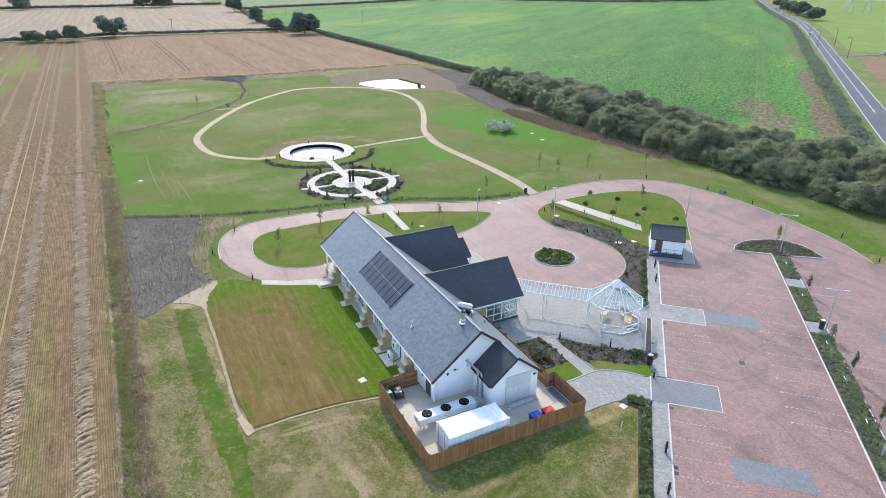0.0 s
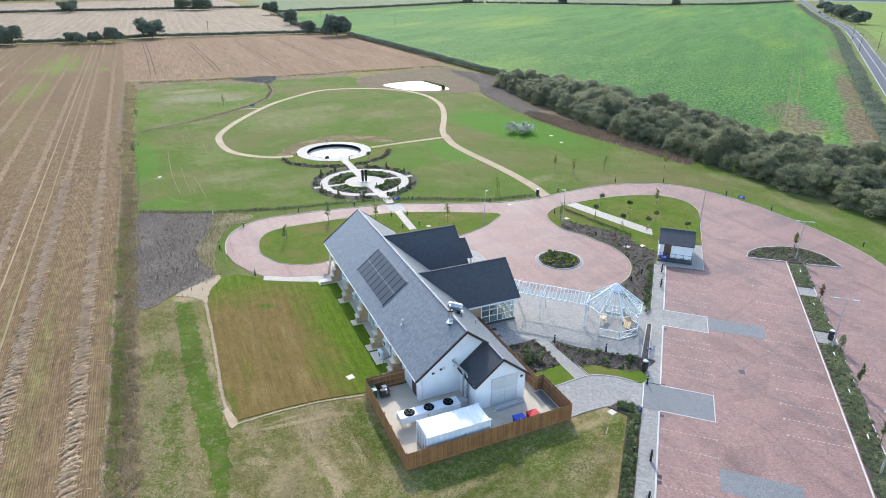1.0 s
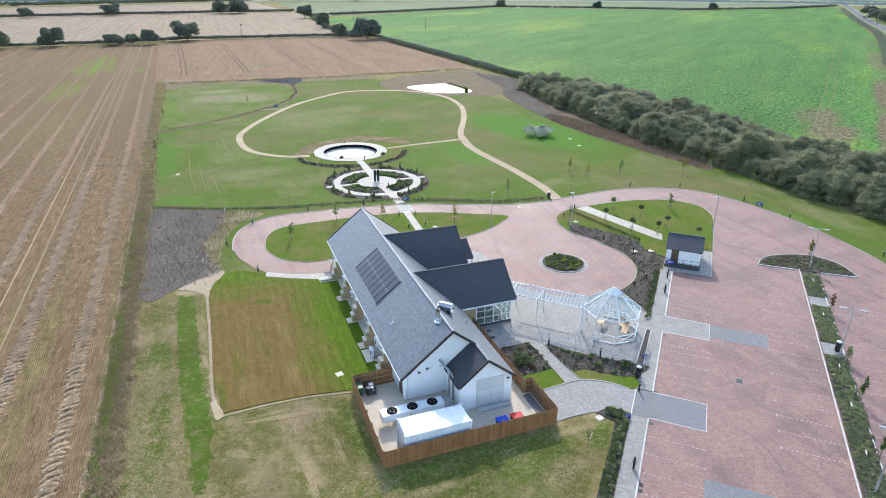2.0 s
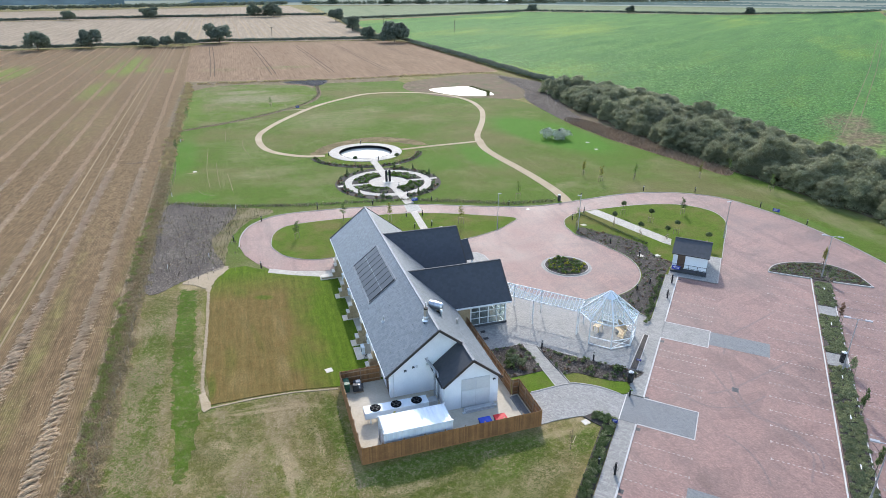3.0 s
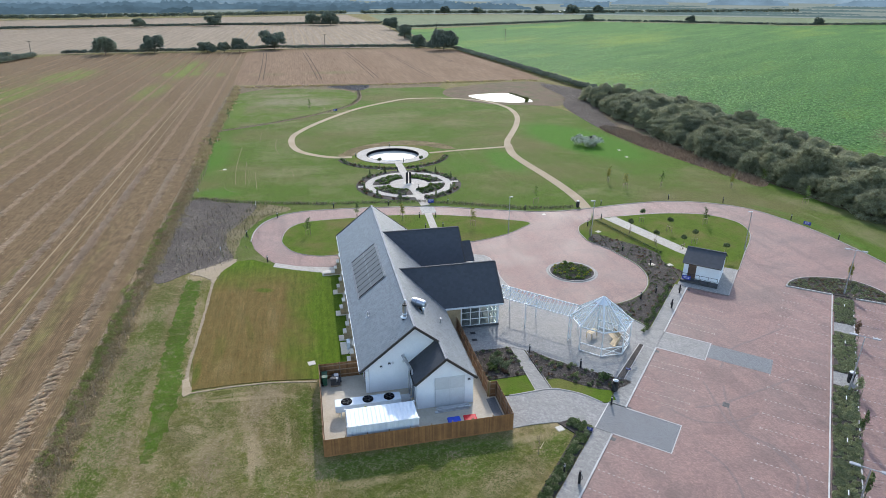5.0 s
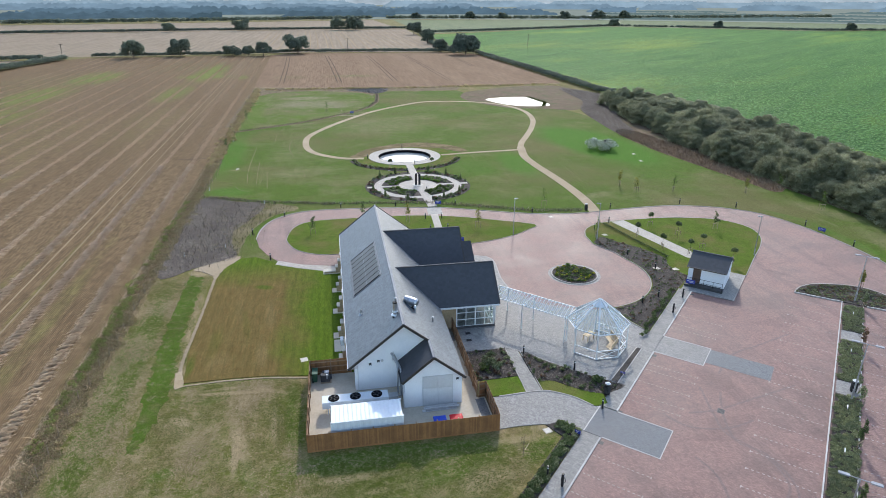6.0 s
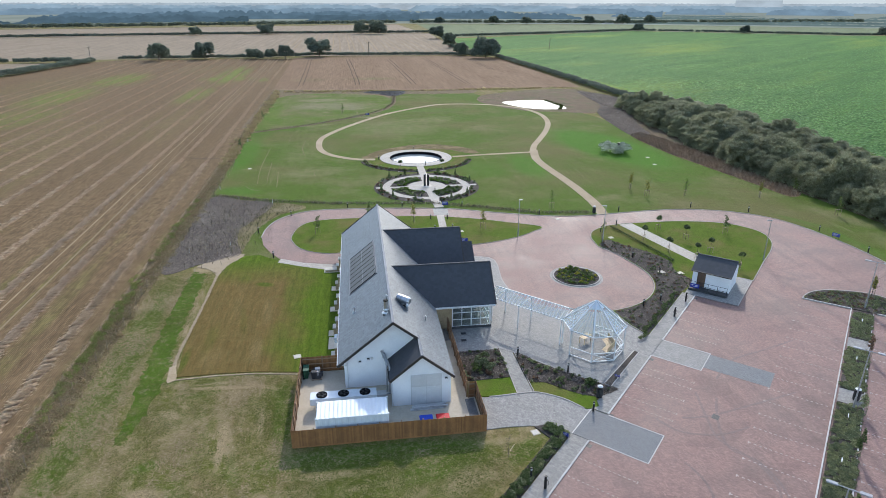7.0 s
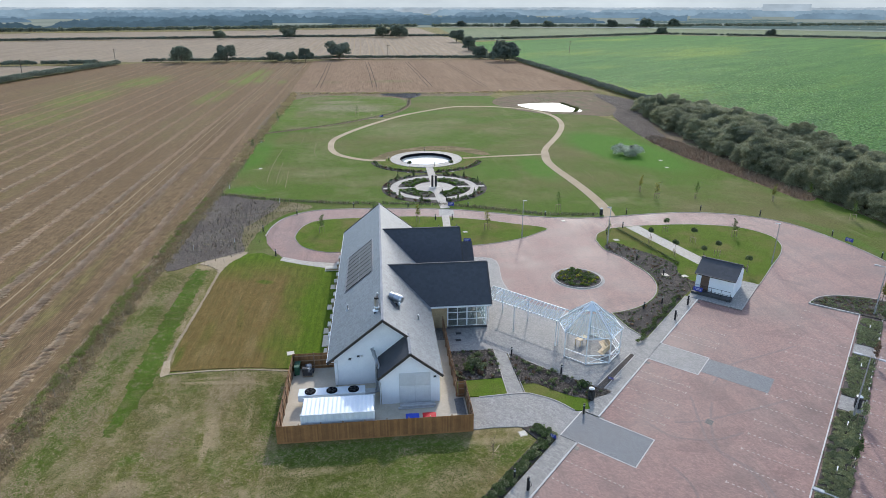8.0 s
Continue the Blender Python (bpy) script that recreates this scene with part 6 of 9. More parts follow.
# the two dark-roofed wings
def wing(label, yr, zr, half, x1, ze, glazed):
    w = thing("chapel_wing", label, "building", "chapel wings")
    s = (zr - ze) / half
    k = math.hypot(half, zr - ze)
    xin = (7.25 - zr) / SLOPE - 0.2
    for sg in (-1, 1):
        ye = yr + sg * half
        plate("roof_deck", [(xin, yr, zr), (x1, yr, zr), (x1, ye, ze), ((7.25 - ze) / SLOPE - 0.6, ye, ze)], 0.14, "barge", w)
        xe = (7.25 - ze) / SLOPE - 0.4
        slated("roof_slope", (xin, ye, ze), (1, 0, 0), Vector((0, -sg * half, zr - ze)) / k, x1 - xin + 0.03, k, "dark_slate", w, keep=lambda a, h: a > (xe - xin) * (1 - h / k) - 0.2, w=0.36, e=0.3, label="new dark slates", thick=0.004, gap=0.004)
        boxed("gutter", xe + 0.2, x1, ye - 0.06 + sg * 0.06, ye + 0.06 + sg * 0.06, ze - 0.15, ze - 0.06, "white_paint", w, "white gutter")
        boxed("fascia", xe + 0.2, x1 - 0.02, ye - 0.02, ye + 0.02, ze - 0.26, ze - 0.04, "white_paint", w)
        bm = bmesh.new()
        put_bar(bm, (x1 + 0.03, yr, zr - 0.03), (x1 + 0.03, ye, ze - 0.03), 0.2, 0.06)
        part("bargeboard", bm, "barge", w)
    barred("ridge_cap", (xin, yr, zr + 0.03), (x1 + 0.03, yr, zr + 0.03), 0.2, "dark_slate", w, "", 0.09)
    wy = half - 0.4
    xw = x1 - 0.45
    if glazed:
        plate("gable_wall", [(xw, yr - wy, ze - 0.1), (xw, yr + wy, ze - 0.1), (xw, yr + wy, ze), (xw, yr, zr - 0.25), (xw, yr - wy, ze)], 0.2, "render_white", w)
        ends_ = [(xw - 0.16, xw - 0.04, yr - wy + 2 * wy * i / 5 - 0.05, yr - wy + 2 * wy * i / 5 + 0.05, 0.05, ze - 0.1) for i in range(6)]
        ends_ += [(xw - 0.14, xw - 0.06, yr - wy + 0.05, yr + wy - 0.05, z - 0.035, z + 0.035) for z in (0.12, 1.1, 2.05)]
        e_ = boxes("end_glazing", ends_, "white_paint", w, "white glazing frame of the end wall")
        for i in range(5):
            g = boxed("pane", xw - 0.11, xw - 0.095, yr - wy + 2 * wy * i / 5 + 0.06, yr - wy + 2 * wy * (i + 1) / 5 - 0.06, 0.16, ze - 0.12, "glass", e_)
            g.visible_shadow = False
    else:
        plate("gable_wall", [(xw, yr - wy, 0), (xw, yr + wy, 0), (xw, yr + wy, ze), (xw, yr, zr - 0.25), (xw, yr - wy, ze)], 0.2, "render_white", w)
    boxed("north_wall", 5.0, xw - 0.2, yr + wy - 0.25, yr + wy, 0, ze + 0.1, "render_white", w)
    boxed("floor", 5.0, xw - 0.2, yr - wy, yr + wy - 0.25, -0.02, 0.14, "room", w)
    if not glazed:
        boxed("south_wall", 5.0, xw - 0.2, yr - wy, yr - wy + 0.25, 0, ze + 0.1, "render_white", w)
        return w
    boxed("south_wall", 5.0, 7.2, yr - wy, yr - wy + 0.25, 0, ze + 0.1, "stone", w, "buff wall beside the glazing")
    boxed("plinth", 7.2, xw + 0.1, yr - wy - 0.12, yr - wy + 0.2, 0, 0.3, "dark_grey", w)
    fr = bmesh.new()
    n = 4
    for i in range(n + 1):
        x = 7.25 + (xw - 7.3) * i / n
        e_ = 0.065 if i % 2 == 0 else 0.035
        put_box(fr, x - e_, x + e_, yr - wy - 0.02, yr - wy + 0.1, 0.3, ze + 0.05)
    for z in (0.3, 1.15, 2.0, ze - 0.1):
        put_box(fr, 7.25, xw, yr - wy, yr - wy + 0.08, z - 0.04, z + 0.04)
    f_ = part("glazing_frame", fr, "white_paint", w, "white glazing frame")
    for i in range(n):
        xa, xb = 7.25 + (xw - 7.3) * i / n + 0.06, 7.25 + (xw - 7.3) * (i + 1) / n - 0.06
        for za, zb in ((0.35, 1.1), (1.2, 1.95), (2.05, ze - 0.15)):
            g = boxed("pane", xa, xb, yr - wy + 0.03, yr - wy + 0.045, za, zb, "glass", f_)
            g.visible_shadow = False
    bm = bmesh.new()
    for a, b in (((8.6, yr - 1.5, 0.2), (9.6, yr - 1.2, 2.4)), ((9.6, yr - 1.2, 2.4), (10.4, yr - 1.6, 0.2)), ((8.4, yr - 0.6, 0.9), (10.6, yr - 0.6, 0.9))):
        put_bar(bm, a, b, 0.09)
    part("inner_frame", bm, "galv", w)
    return w


wing("white entrance wing with steep dark slate roof", 14.35, 6.6, 3.95, 12.1, 3.05, True)
wing("white chapel wing with steep dark slate roof", 25.5, 6.97, 4.75, 10.37, 3.1, False)
po = thing("entrance_porch", "small porch with a dark slate roof beside the wing", "porch")
plate("roof_deck", [(10.2, 22.9, 2.99), (12.05, 22.9, 2.99), (12.05, 25.5, 4.89), (10.2, 25.5, 4.89)], 0.1, "barge", po)
plate("roof_deck", [(10.2, 28.1, 2.99), (12.05, 28.1, 2.99), (12.05, 25.5, 4.89), (10.2, 25.5, 4.89)], 0.1, "barge", po)
slated("roof_slope", (10.2, 22.9, 3.0), (1, 0, 0), Vector((0, 2.6, 1.9)).normalized(), 1.9, 3.2, "dark_slate", po, label="dark slates", thick=0.004, gap=0.004)
slated("roof_slope", (10.2, 28.1, 3.0), (1, 0, 0), Vector((0, -2.6, 1.9)).normalized(), 1.9, 3.2, "dark_slate", po, label="dark slates", thick=0.004, gap=0.004)
plate("gable", [(12.0, 22.9, 2.9), (12.0, 28.1, 2.9), (12.0, 25.5, 4.85)], 0.1, "white_paint", po)
for y in (23.1, 27.9):
    barred("post", (11.9, y, 0.05), (11.9, y, 3.0), 0.18, "white_paint", po)
boxed("link_roof", 5.2, 10.2, 18.35, 20.7, 2.9, 3.05, "lead", thing("link_block", "flat grey roof between the two wings", "roof"), "flat grey roof")
boxed("link_wall", 9.8, 10.0, 18.4, 20.6, 0.0, 2.9, "render_white", bpy.data.objects["link_block"])

# ---- service yard ----
def fence(label, a, b, inward, post_gap=1.83, h=1.75):
    """Close-board fence from a to b: boards outside, rails and posts on the inward side (+1: left of a to b)."""
    a, b = Vector((*a, 0)), Vector((*b, 0))
    way = (b - a)
    n = way.length
    f = thing("board_fence", label, "fence", "yard fence", "", tuple(a), math.degrees(math.atan2(way.y, way.x)))
    k = max(1, int(n / 0.118))
    w = n / k
    base = bmesh.new()
    put_box(base, -0.006, w - 0.001, -0.011, 0.011, 0.05, h, bevel=0.003)
    bmesh.ops.recalc_face_normals(base, faces=base.faces[:])
    me = bpy.data.meshes.new("board")
    base.to_mesh(me)
    base.free()
    me.materials.append(M["fence_wood"])
    rng = random.Random(int(n * 100))
    for i in range(k):
        o = new("board", me)
        o.parent = f
        o.matrix_basis = pose(w * i, 0.006 * (i % 2) * -inward, rng.uniform(-0.012, 0.006), 0, 0, rng.uniform(-0.8, 0.8))
    m = max(1, int(round(n / post_gap)))
    for i in range(m + 1):
        x = min(max(n * i / m, 0.05), n - 0.05)
        boxed("post", x - 0.05, x + 0.05, inward * 0.07 - 0.05, inward * 0.07 + 0.05, 0.0, h + 0.08, "fence_pale", f, bevel=0.01)
    for z in (0.35, 0.95, 1.5):
        boxed("rail", 0, n, inward * 0.045 - 0.025, inward * 0.045 + 0.025, z - 0.045, z + 0.045, "fence_pale", f)
    boxed("gravel_board", 0, n, -0.02, 0.02, 0.0, 0.13, "fence_wood", f)
    return f


fence("brown close-board timber fence round the service yard", (-9.02, -7.45), (7.42, -7.45), 1)
fence("brown close-board timber fence round the service yard", (-9.05, 3.98), (-9.05, -7.42), 1)
fence("brown close-board timber fence joining the chapel wall", (-4.95, 4.0), (-9.02, 4.0), 1)
fence("brown close-board timber fence round the service yard", (7.45, -7.42), (7.45, -2.42), 1)
fence("short return of the brown timber yard fence", (7.42, -2.4), (6.7, -2.4), 1)
fence("brown close-board timber fence along the chapel's east side", (6.66, -2.38), (6.66, 10.4), 1)

# white steel container
ct = thing("shipping_container", "white corrugated steel container on the yard slab", "container", at=(-7.02, -7.06, 0.06))
L_, W_, H_ = 6.1, 2.44, 2.36
for y in (0.0, W_):
    bm = bmesh.new()
    n = 44
    prof = []
    for i in range(n + 1):
        x = 0.1 + (L_ - 0.2) * i / n
        prof.append((x, y + (0.035 if (i // 2) % 2 else 0.0) * (1 if y == 0 else -1)))
    va = [bm.verts.new((x, yy, 0.16)) for x, yy in prof]
    vb = [bm.verts.new((x, yy, H_ - 0.08)) for x, yy in prof]
    for i in range(n):
        bm.faces.new((va[i], va[i + 1], vb[i + 1], vb[i]))
    part("side_wall", bm, "white_steel", ct)
bm = bmesh.new()
n = 66
va, vb = [], []
for i in range(n + 1):
    x = 0.08 + (L_ - 0.16) * i / n
    z = H_ - (0.03 if (i // 2) % 2 else 0.0)
    va.append(bm.verts.new((x, 0.06, z)))
    vb.append(bm.verts.new((x, W_ - 0.06, z)))
for i in range(n):
    bm.faces.new((va[i], va[i + 1], vb[i + 1], vb[i]))
part("roof", bm, "white_steel", ct, "ribbed white roof")
boxed("end_wall", L_ - 0.08, L_ - 0.04, 0.08, W_ - 0.08, 0.16, H_ - 0.08, "white_steel", ct)
for y in (0.08, W_ / 2 + 0.01):
    d_ = boxed("door", 0.05, 0.08, y, y + W_ / 2 - 0.09, 0.14, H_ - 0.08, "white_steel", ct)
    for i in range(6):
        boxed("rib", 0.03, 0.05, y + 0.19 * i, y + 0.19 * i + 0.13, 0.16, H_ - 0.1, "white_steel", d_)
    for q in (0.3, 0.8):
        barred("locking_bar", (0.0, y + q, 0.2), (0.0, y + q, H_ - 0.15), 0.04, "galv", d_, "", None, 8)
for x in (0.05, L_ - 0.05):
    for y in (0.05, W_ - 0.05):
        boxed("corner_post", x - 0.06, x + 0.06, y - 0.06, y + 0.06, 0.12, H_ - 0.06, "white_steel", ct)
        for z in (0.0, H_ - 0.1):
            boxed("corner_casting", x - 0.085, x + 0.085, y - 0.085, y + 0.085, z, z + 0.12, "off_white", ct)
for y in (0.03, W_ - 0.03):
    boxed("bottom_rail", 0.1, L_ - 0.1, y - 0.04, y + 0.04, 0.05, 0.18, "off_white", ct)
    boxed("top_rail", 0.1, L_ - 0.1, y - 0.035, y + 0.035, H_ - 0.1, H_ - 0.015, "white_steel", ct)
boxed("floor_frame", 0.1, L_ - 0.1, 0.07, W_ - 0.07, 0.06, 0.16, "dark_grey", ct)

# condenser with three fans
ac = thing("condenser_unit", "long white condenser with three black fans on legs", "condenser", at=(-7.8, -2.7, 0.06))
boxed("casing", 0, 6.0, 0, 1.15, 0.62, 1.3, "white_steel", ac, bevel=0.02)
for x in (0.5, 5.5):
    for y in (0.12, 1.03):
        barred("leg", (x, y, 0), (x, y, 0.62), 0.09, "white_steel", ac)
for x in (1.05, 3.0, 4.95):
    fn = barred("fan_ring", (x, 0.57, 1.3), (x, 0.57, 1.38), 1.0, "fan_black", ac, "black fan ring", None, 24)
    for r in (0.12, 0.28, 0.43):
        bm = bmesh.new()
        put_band(bm, arc(x, 0.57, r, 0, 360, 20)[:-1], -0.012, 0.012, 1.39, 1.41, True)
        part("guard_ring", bm, "fan_black", fn)
    for k in range(5):
        a = 2 * math.pi * k / 5
        barred("blade", (x + 0.1 * math.cos(a), 0.57 + 0.1 * math.sin(a), 1.384), (x + 0.42 * math.cos(a), 0.57 + 0.42 * math.sin(a), 1.386), 0.16, "dark_grey", fn, "", 0.012)
    for k in range(4):
        a = math.pi * k / 4
        barred("guard_bar", (x - 0.46 * math.cos(a), 0.57 - 0.46 * math.sin(a), 1.4), (x + 0.46 * math.cos(a), 0.57 + 0.46 * math.sin(a), 1.4), 0.02, "fan_black", fn)
boxed("label_plate", 2.6, 2.8, -0.006, 0.0, 0.85, 1.0, "yellow_flower", ac, "yellow warning label")
boxed("pipe_box", 5.95, 6.9, 0.2, 0.9, 0.5, 1.1, "galv", ac, "grey pipe box")

# small condensers by the long wall
for y, z, x in ((9.3, 0.1, -5.75), (9.55, 1.15, -5.06)):
    u_ = thing("wall_condenser", "small white air-conditioning unit beside the chapel wall", "condenser", "wall condensers", "", (x, y, z))
    boxed("casing", -0.17, 0.17, -0.45, 0.45, 0.02, 0.85, "white_steel", u_, bevel=0.02)
    barred("fan", (-0.18, -0.08, 0.44), (-0.16, -0.08, 0.44), 0.56, "dark_grey", u_, "dark fan grille", None, 18)
    for q in (-0.3, 0.3):
        boxed("foot", -0.17, 0.17, q - 0.03, q + 0.03, -0.02, 0.02, "dark_grey", u_)
for y in (21.6, 26.2):
    u_ = thing("wall_condenser", "small white air-conditioning unit beside the chapel wall", "condenser", "wall condensers", "", (-5.06, y, 1.0))
    boxed("casing", -0.17, 0.17, -0.4, 0.4, 0.02, 0.7, "white_steel", u_, bevel=0.02)
    barred("fan", (-0.18, -0.06, 0.36), (-0.16, -0.06, 0.36), 0.48, "dark_grey", u_, "dark fan grille", None, 18)
sheet("condenser_slab", [(-6.6, 8.1), (-5.5, 8.1), (-5.5, 10.6), (-6.6, 10.6)], 0.09, "concrete", "small pale concrete slab on the lawn", "slab", 0.0)
bm = bmesh.new()
put_bar(bm, (-4.78, 8.6, 0.4), (-4.78, 8.6, 2.4), 0.1, None, 8)
put_bar(bm, (-4.78, 8.6, 0.4), (-5.7, 8.5, 0.2), 0.08, None, 8)
put_bar(bm, (-5.6, 8.5, 0.2), (-5.9, 8.0, 0.12), 0.05, None, 8)
tagged(part("pipe_run", bm, "black"), "black insulated pipe run on the chapel wall", "pipes")


# bins and yard clutter
def big_bin(x, y, lid, label):
    b = thing("wheeled_bin", label, "bin", "yard bins", "", (x, y, 0.06))
    bm = bmesh.new()
    put_box(bm, -0.52, 0.52, -0.38, 0.38, 0.2, 1.1, bevel=0.05)
    for v in bm.verts:
        if v.co.z < 0.6:
            v.co.x *= 0.86
            v.co.y *= 0.8
    part("body", bm, "dark_grey", b)
    bm = bmesh.new()
    put_box(bm, -0.58, 0.58, -0.43, 0.43, 1.1, 1.24, bevel=0.06)
    part("lid", bm, lid, b, label.split(" with ")[1])
    for q in (-0.45, 0.45):
        for w in (-0.33, 0.33):
            barred("wheel", (q, w - 0.03, 0.1), (q, w + 0.03, 0.1), 0.2, "black", b, "", None, 12)
    barred("handle", (-0.45, -0.42, 1.02), (0.45, -0.42, 1.02), 0.04, "dark_grey", b, "", None, 8)


big_bin(2.3, -6.55, "blue_plastic", "large wheeled bin with blue lid")
big_bin(3.75, -6.55, "red_plastic", "large wheeled bin with red lid")
for y in (3.45, 2.85):
    b_ = thing("wheelie_bin", "dark green wheelie bin in the yard corner", "bin", "green bins", "", (-8.55, y, 0.06))
    bm = bmesh.new()
    put_box(bm, -0.25, 0.25, -0.24, 0.24, 0.05, 0.95, bevel=0.03)
    for v in bm.verts:
        if v.co.z < 0.5:
            v.co.x *= 0.82
            v.co.y *= 0.82
    part("body", bm, "green_plastic", b_)
    boxed("lid", -0.28, 0.28, -0.28, 0.28, 0.95, 1.03, "green_plastic", b_, bevel=0.02)
    for w in (-0.2, 0.2):
        barred("wheel", (-0.22, w - 0.03, 0.1), (-0.22, w + 0.03, 0.1), 0.2, "black", b_, "", None, 12)
pg = thing("pallet_load", "grey machine parts stacked on a wooden pallet", "pallet", at=(-7.5, 2.9, 0.06))
for q in (-0.5, 0.0, 0.5):
    boxed("bearer", -0.5, 0.5, q - 0.05, q + 0.05, 0.0, 0.1, "stake_wood", pg)
for i in range(6):
    boxed("slat", -0.5 + 0.18 * i, -0.38 + 0.18 * i, -0.58, 0.58, 0.1, 0.125, "stake_wood", pg)
rng_ = random.Random(5)
for i in range(9):
    x, y, s = rng_.uniform(-0.36, 0.36), rng_.uniform(-0.45, 0.45), rng_.uniform(0.12, 0.26)
    boxed("machine_part", x - s, x + s, y - s, y + s, 0.125, 0.3 + rng_.uniform(0.1, 0.65), "dark_grey" if i % 3 else "galv", pg, bevel=0.03)
ts = thing("timber_stack", "loose bundle of pale grey planks by the annexe doors", "timber", at=(2.9, -3.45, 0.06))
rng_ = random.Random(15)
for i in range(11):
    y, z = -0.3 + 0.16 * (i % 4) + 0.05 * (i // 4), 0.05 + 0.085 * (i // 4)
    l_, d_, t_ = rng_.uniform(1.25, 1.6), rng_.uniform(-0.15, 0.15), rng_.uniform(-0.08, 0.08)
    barred("plank", (-l_ + d_, y - t_, z), (l_ + d_, y + t_, z + rng_.uniform(-0.01, 0.03)), 0.15, "grey_wood", ts, "", 0.07)
fx = thing("flat_crate", "pale planks lying behind the container", "timber", at=(-7.9, -6.6, 0.06))
for i in range(4):
    boxed("plank", 0.0, 0.5, -0.5 + 0.25 * i, -0.3 + 0.25 * i, 0.0, 0.06, "raw_wood", fx)


# ---- gazebo, glazed canopy and store ----
gz = thing("gazebo", "white octagonal glazed gazebo with a pointed glass roof", "gazebo", at=(21.55, 4.72, 0.056))
R_, ZE, ZA = 3.2, 2.95, 5.55
oct_ = [(math.cos(radians(22.5 + 45 * k)), math.sin(radians(22.5 + 45 * k))) for k in range(8)]
for k in range(8):
    (cx, cy), (dx, dy) = oct_[k], oct_[(k + 1) % 8]
    a, b = Vector((cx * R_, cy * R_, 0)), Vector((dx * R_, dy * R_, 0))
    barred("post", a, a + Vector((0, 0, ZE)), 0.09, "white_paint", gz)
    barred("eave_beam", a * 1.03 + Vector((0, 0, ZE)), b * 1.03 + Vector((0, 0, ZE)), 0.1, "white_paint", gz)
    barred("hip_bar", Vector((cx * R_ * 1.06, cy * R_ * 1.06, ZE)), Vector((cx * 0.1, cy * 0.1, ZA)), 0.14, "white_paint", gz)
    top = Vector(((cx + dx) * 0.05, (cy + dy) * 0.05, ZA))
    for q in (0.25, 0.5, 0.75):
        lo = (a * (1 - q) + b * q) * 1.04 + Vector((0, 0, ZE))
        hi = Vector((cx * (1 - q) + dx * q, cy * (1 - q) + dy * q, 0)) * R_ * 0.32 + Vector((0, 0, ZE + (ZA - ZE) * 0.69))
        barred("glazing_bar", lo, hi, 0.05, "white_paint", gz)
    g = plate("roof_pane", [a * 1.04 + Vector((0, 0, ZE + 0.02)), b * 1.04 + Vector((0, 0, ZE + 0.02)), Vector((dx * R_ * 0.26, dy * R_ * 0.26, ZE + (ZA - ZE) * 0.75 + 0.02)), Vector((cx * R_ * 0.26, cy * R_ * 0.26, ZE + (ZA - ZE) * 0.75 + 0.02))], 0.012, "gazebo_glass", gz)
    g.visible_shadow = False
    plate("peak_panel", [Vector((cx * R_ * 0.27, cy * R_ * 0.27, ZE + (ZA - ZE) * 0.745 + 0.05)), Vector((dx * R_ * 0.27, dy * R_ * 0.27, ZE + (ZA - ZE) * 0.745 + 0.05)), Vector((0, 0, ZA + 0.08))], 0.03, "white_steel", gz)
    if k in (1, 2, 3):
        continue
    for z in (0.1, 1.0):
        barred("rail", a + Vector((0, 0, z)), b + Vector((0, 0, z)), 0.08, "white_paint", gz)
    if k in (0, 5, 6, 7):
        barred("brace", a + Vector((0, 0, 0.12)), b + Vector((0, 0, 0.98)), 0.05, "white_paint", gz)
        barred("brace", b + Vector((0, 0, 0.12)), a + Vector((0, 0, 0.98)), 0.05, "white_paint", gz)
bn = thing("corner_bench", "pale timber corner bench inside the gazebo", "bench", at=(21.5, 4.75, 0.056))
for k in (6, 7):
    (cx, cy), (dx, dy) = oct_[k], oct_[(k + 1) % 8]
    for i in range(5):
        r = R_ * (0.7 - 0.05 * i)
        barred("seat_slat", (cx * r, cy * r, 0.46), (dx * r, dy * r, 0.46), 0.13, "raw_wood", bn, "", 0.04)
    for i in range(4):
        r = R_ * 0.73
        barred("back_slat", (cx * r, cy * r, 0.62 + 0.14 * i), (dx * r, dy * r, 0.62 + 0.14 * i), 0.05, "raw_wood", bn, "", 0.12)
    for q in (0.1, 0.9):
        p_ = Vector((cx * (1 - q) + dx * q, cy * (1 - q) + dy * q, 0)) * R_ * 0.62
        barred("leg", p_, p_ + Vector((0, 0, 0.44)), 0.09, "raw_wood", bn)
tb = thing("bench_table", "pale timber table inside the gazebo", "table", at=(21.2, 5.9, 0.056), turn=35)
for i in range(6):
    boxed("top_slat", -0.7, 0.7, -0.36 + 0.12 * i, -0.26 + 0.12 * i, 0.7, 0.74, "raw_wood", tb)
for x in (-0.6, 0.6):
    for y in (-0.3, 0.3):
        barred("leg", (x, y, 0), (x, y, 0.7), 0.08, "raw_wood", tb)

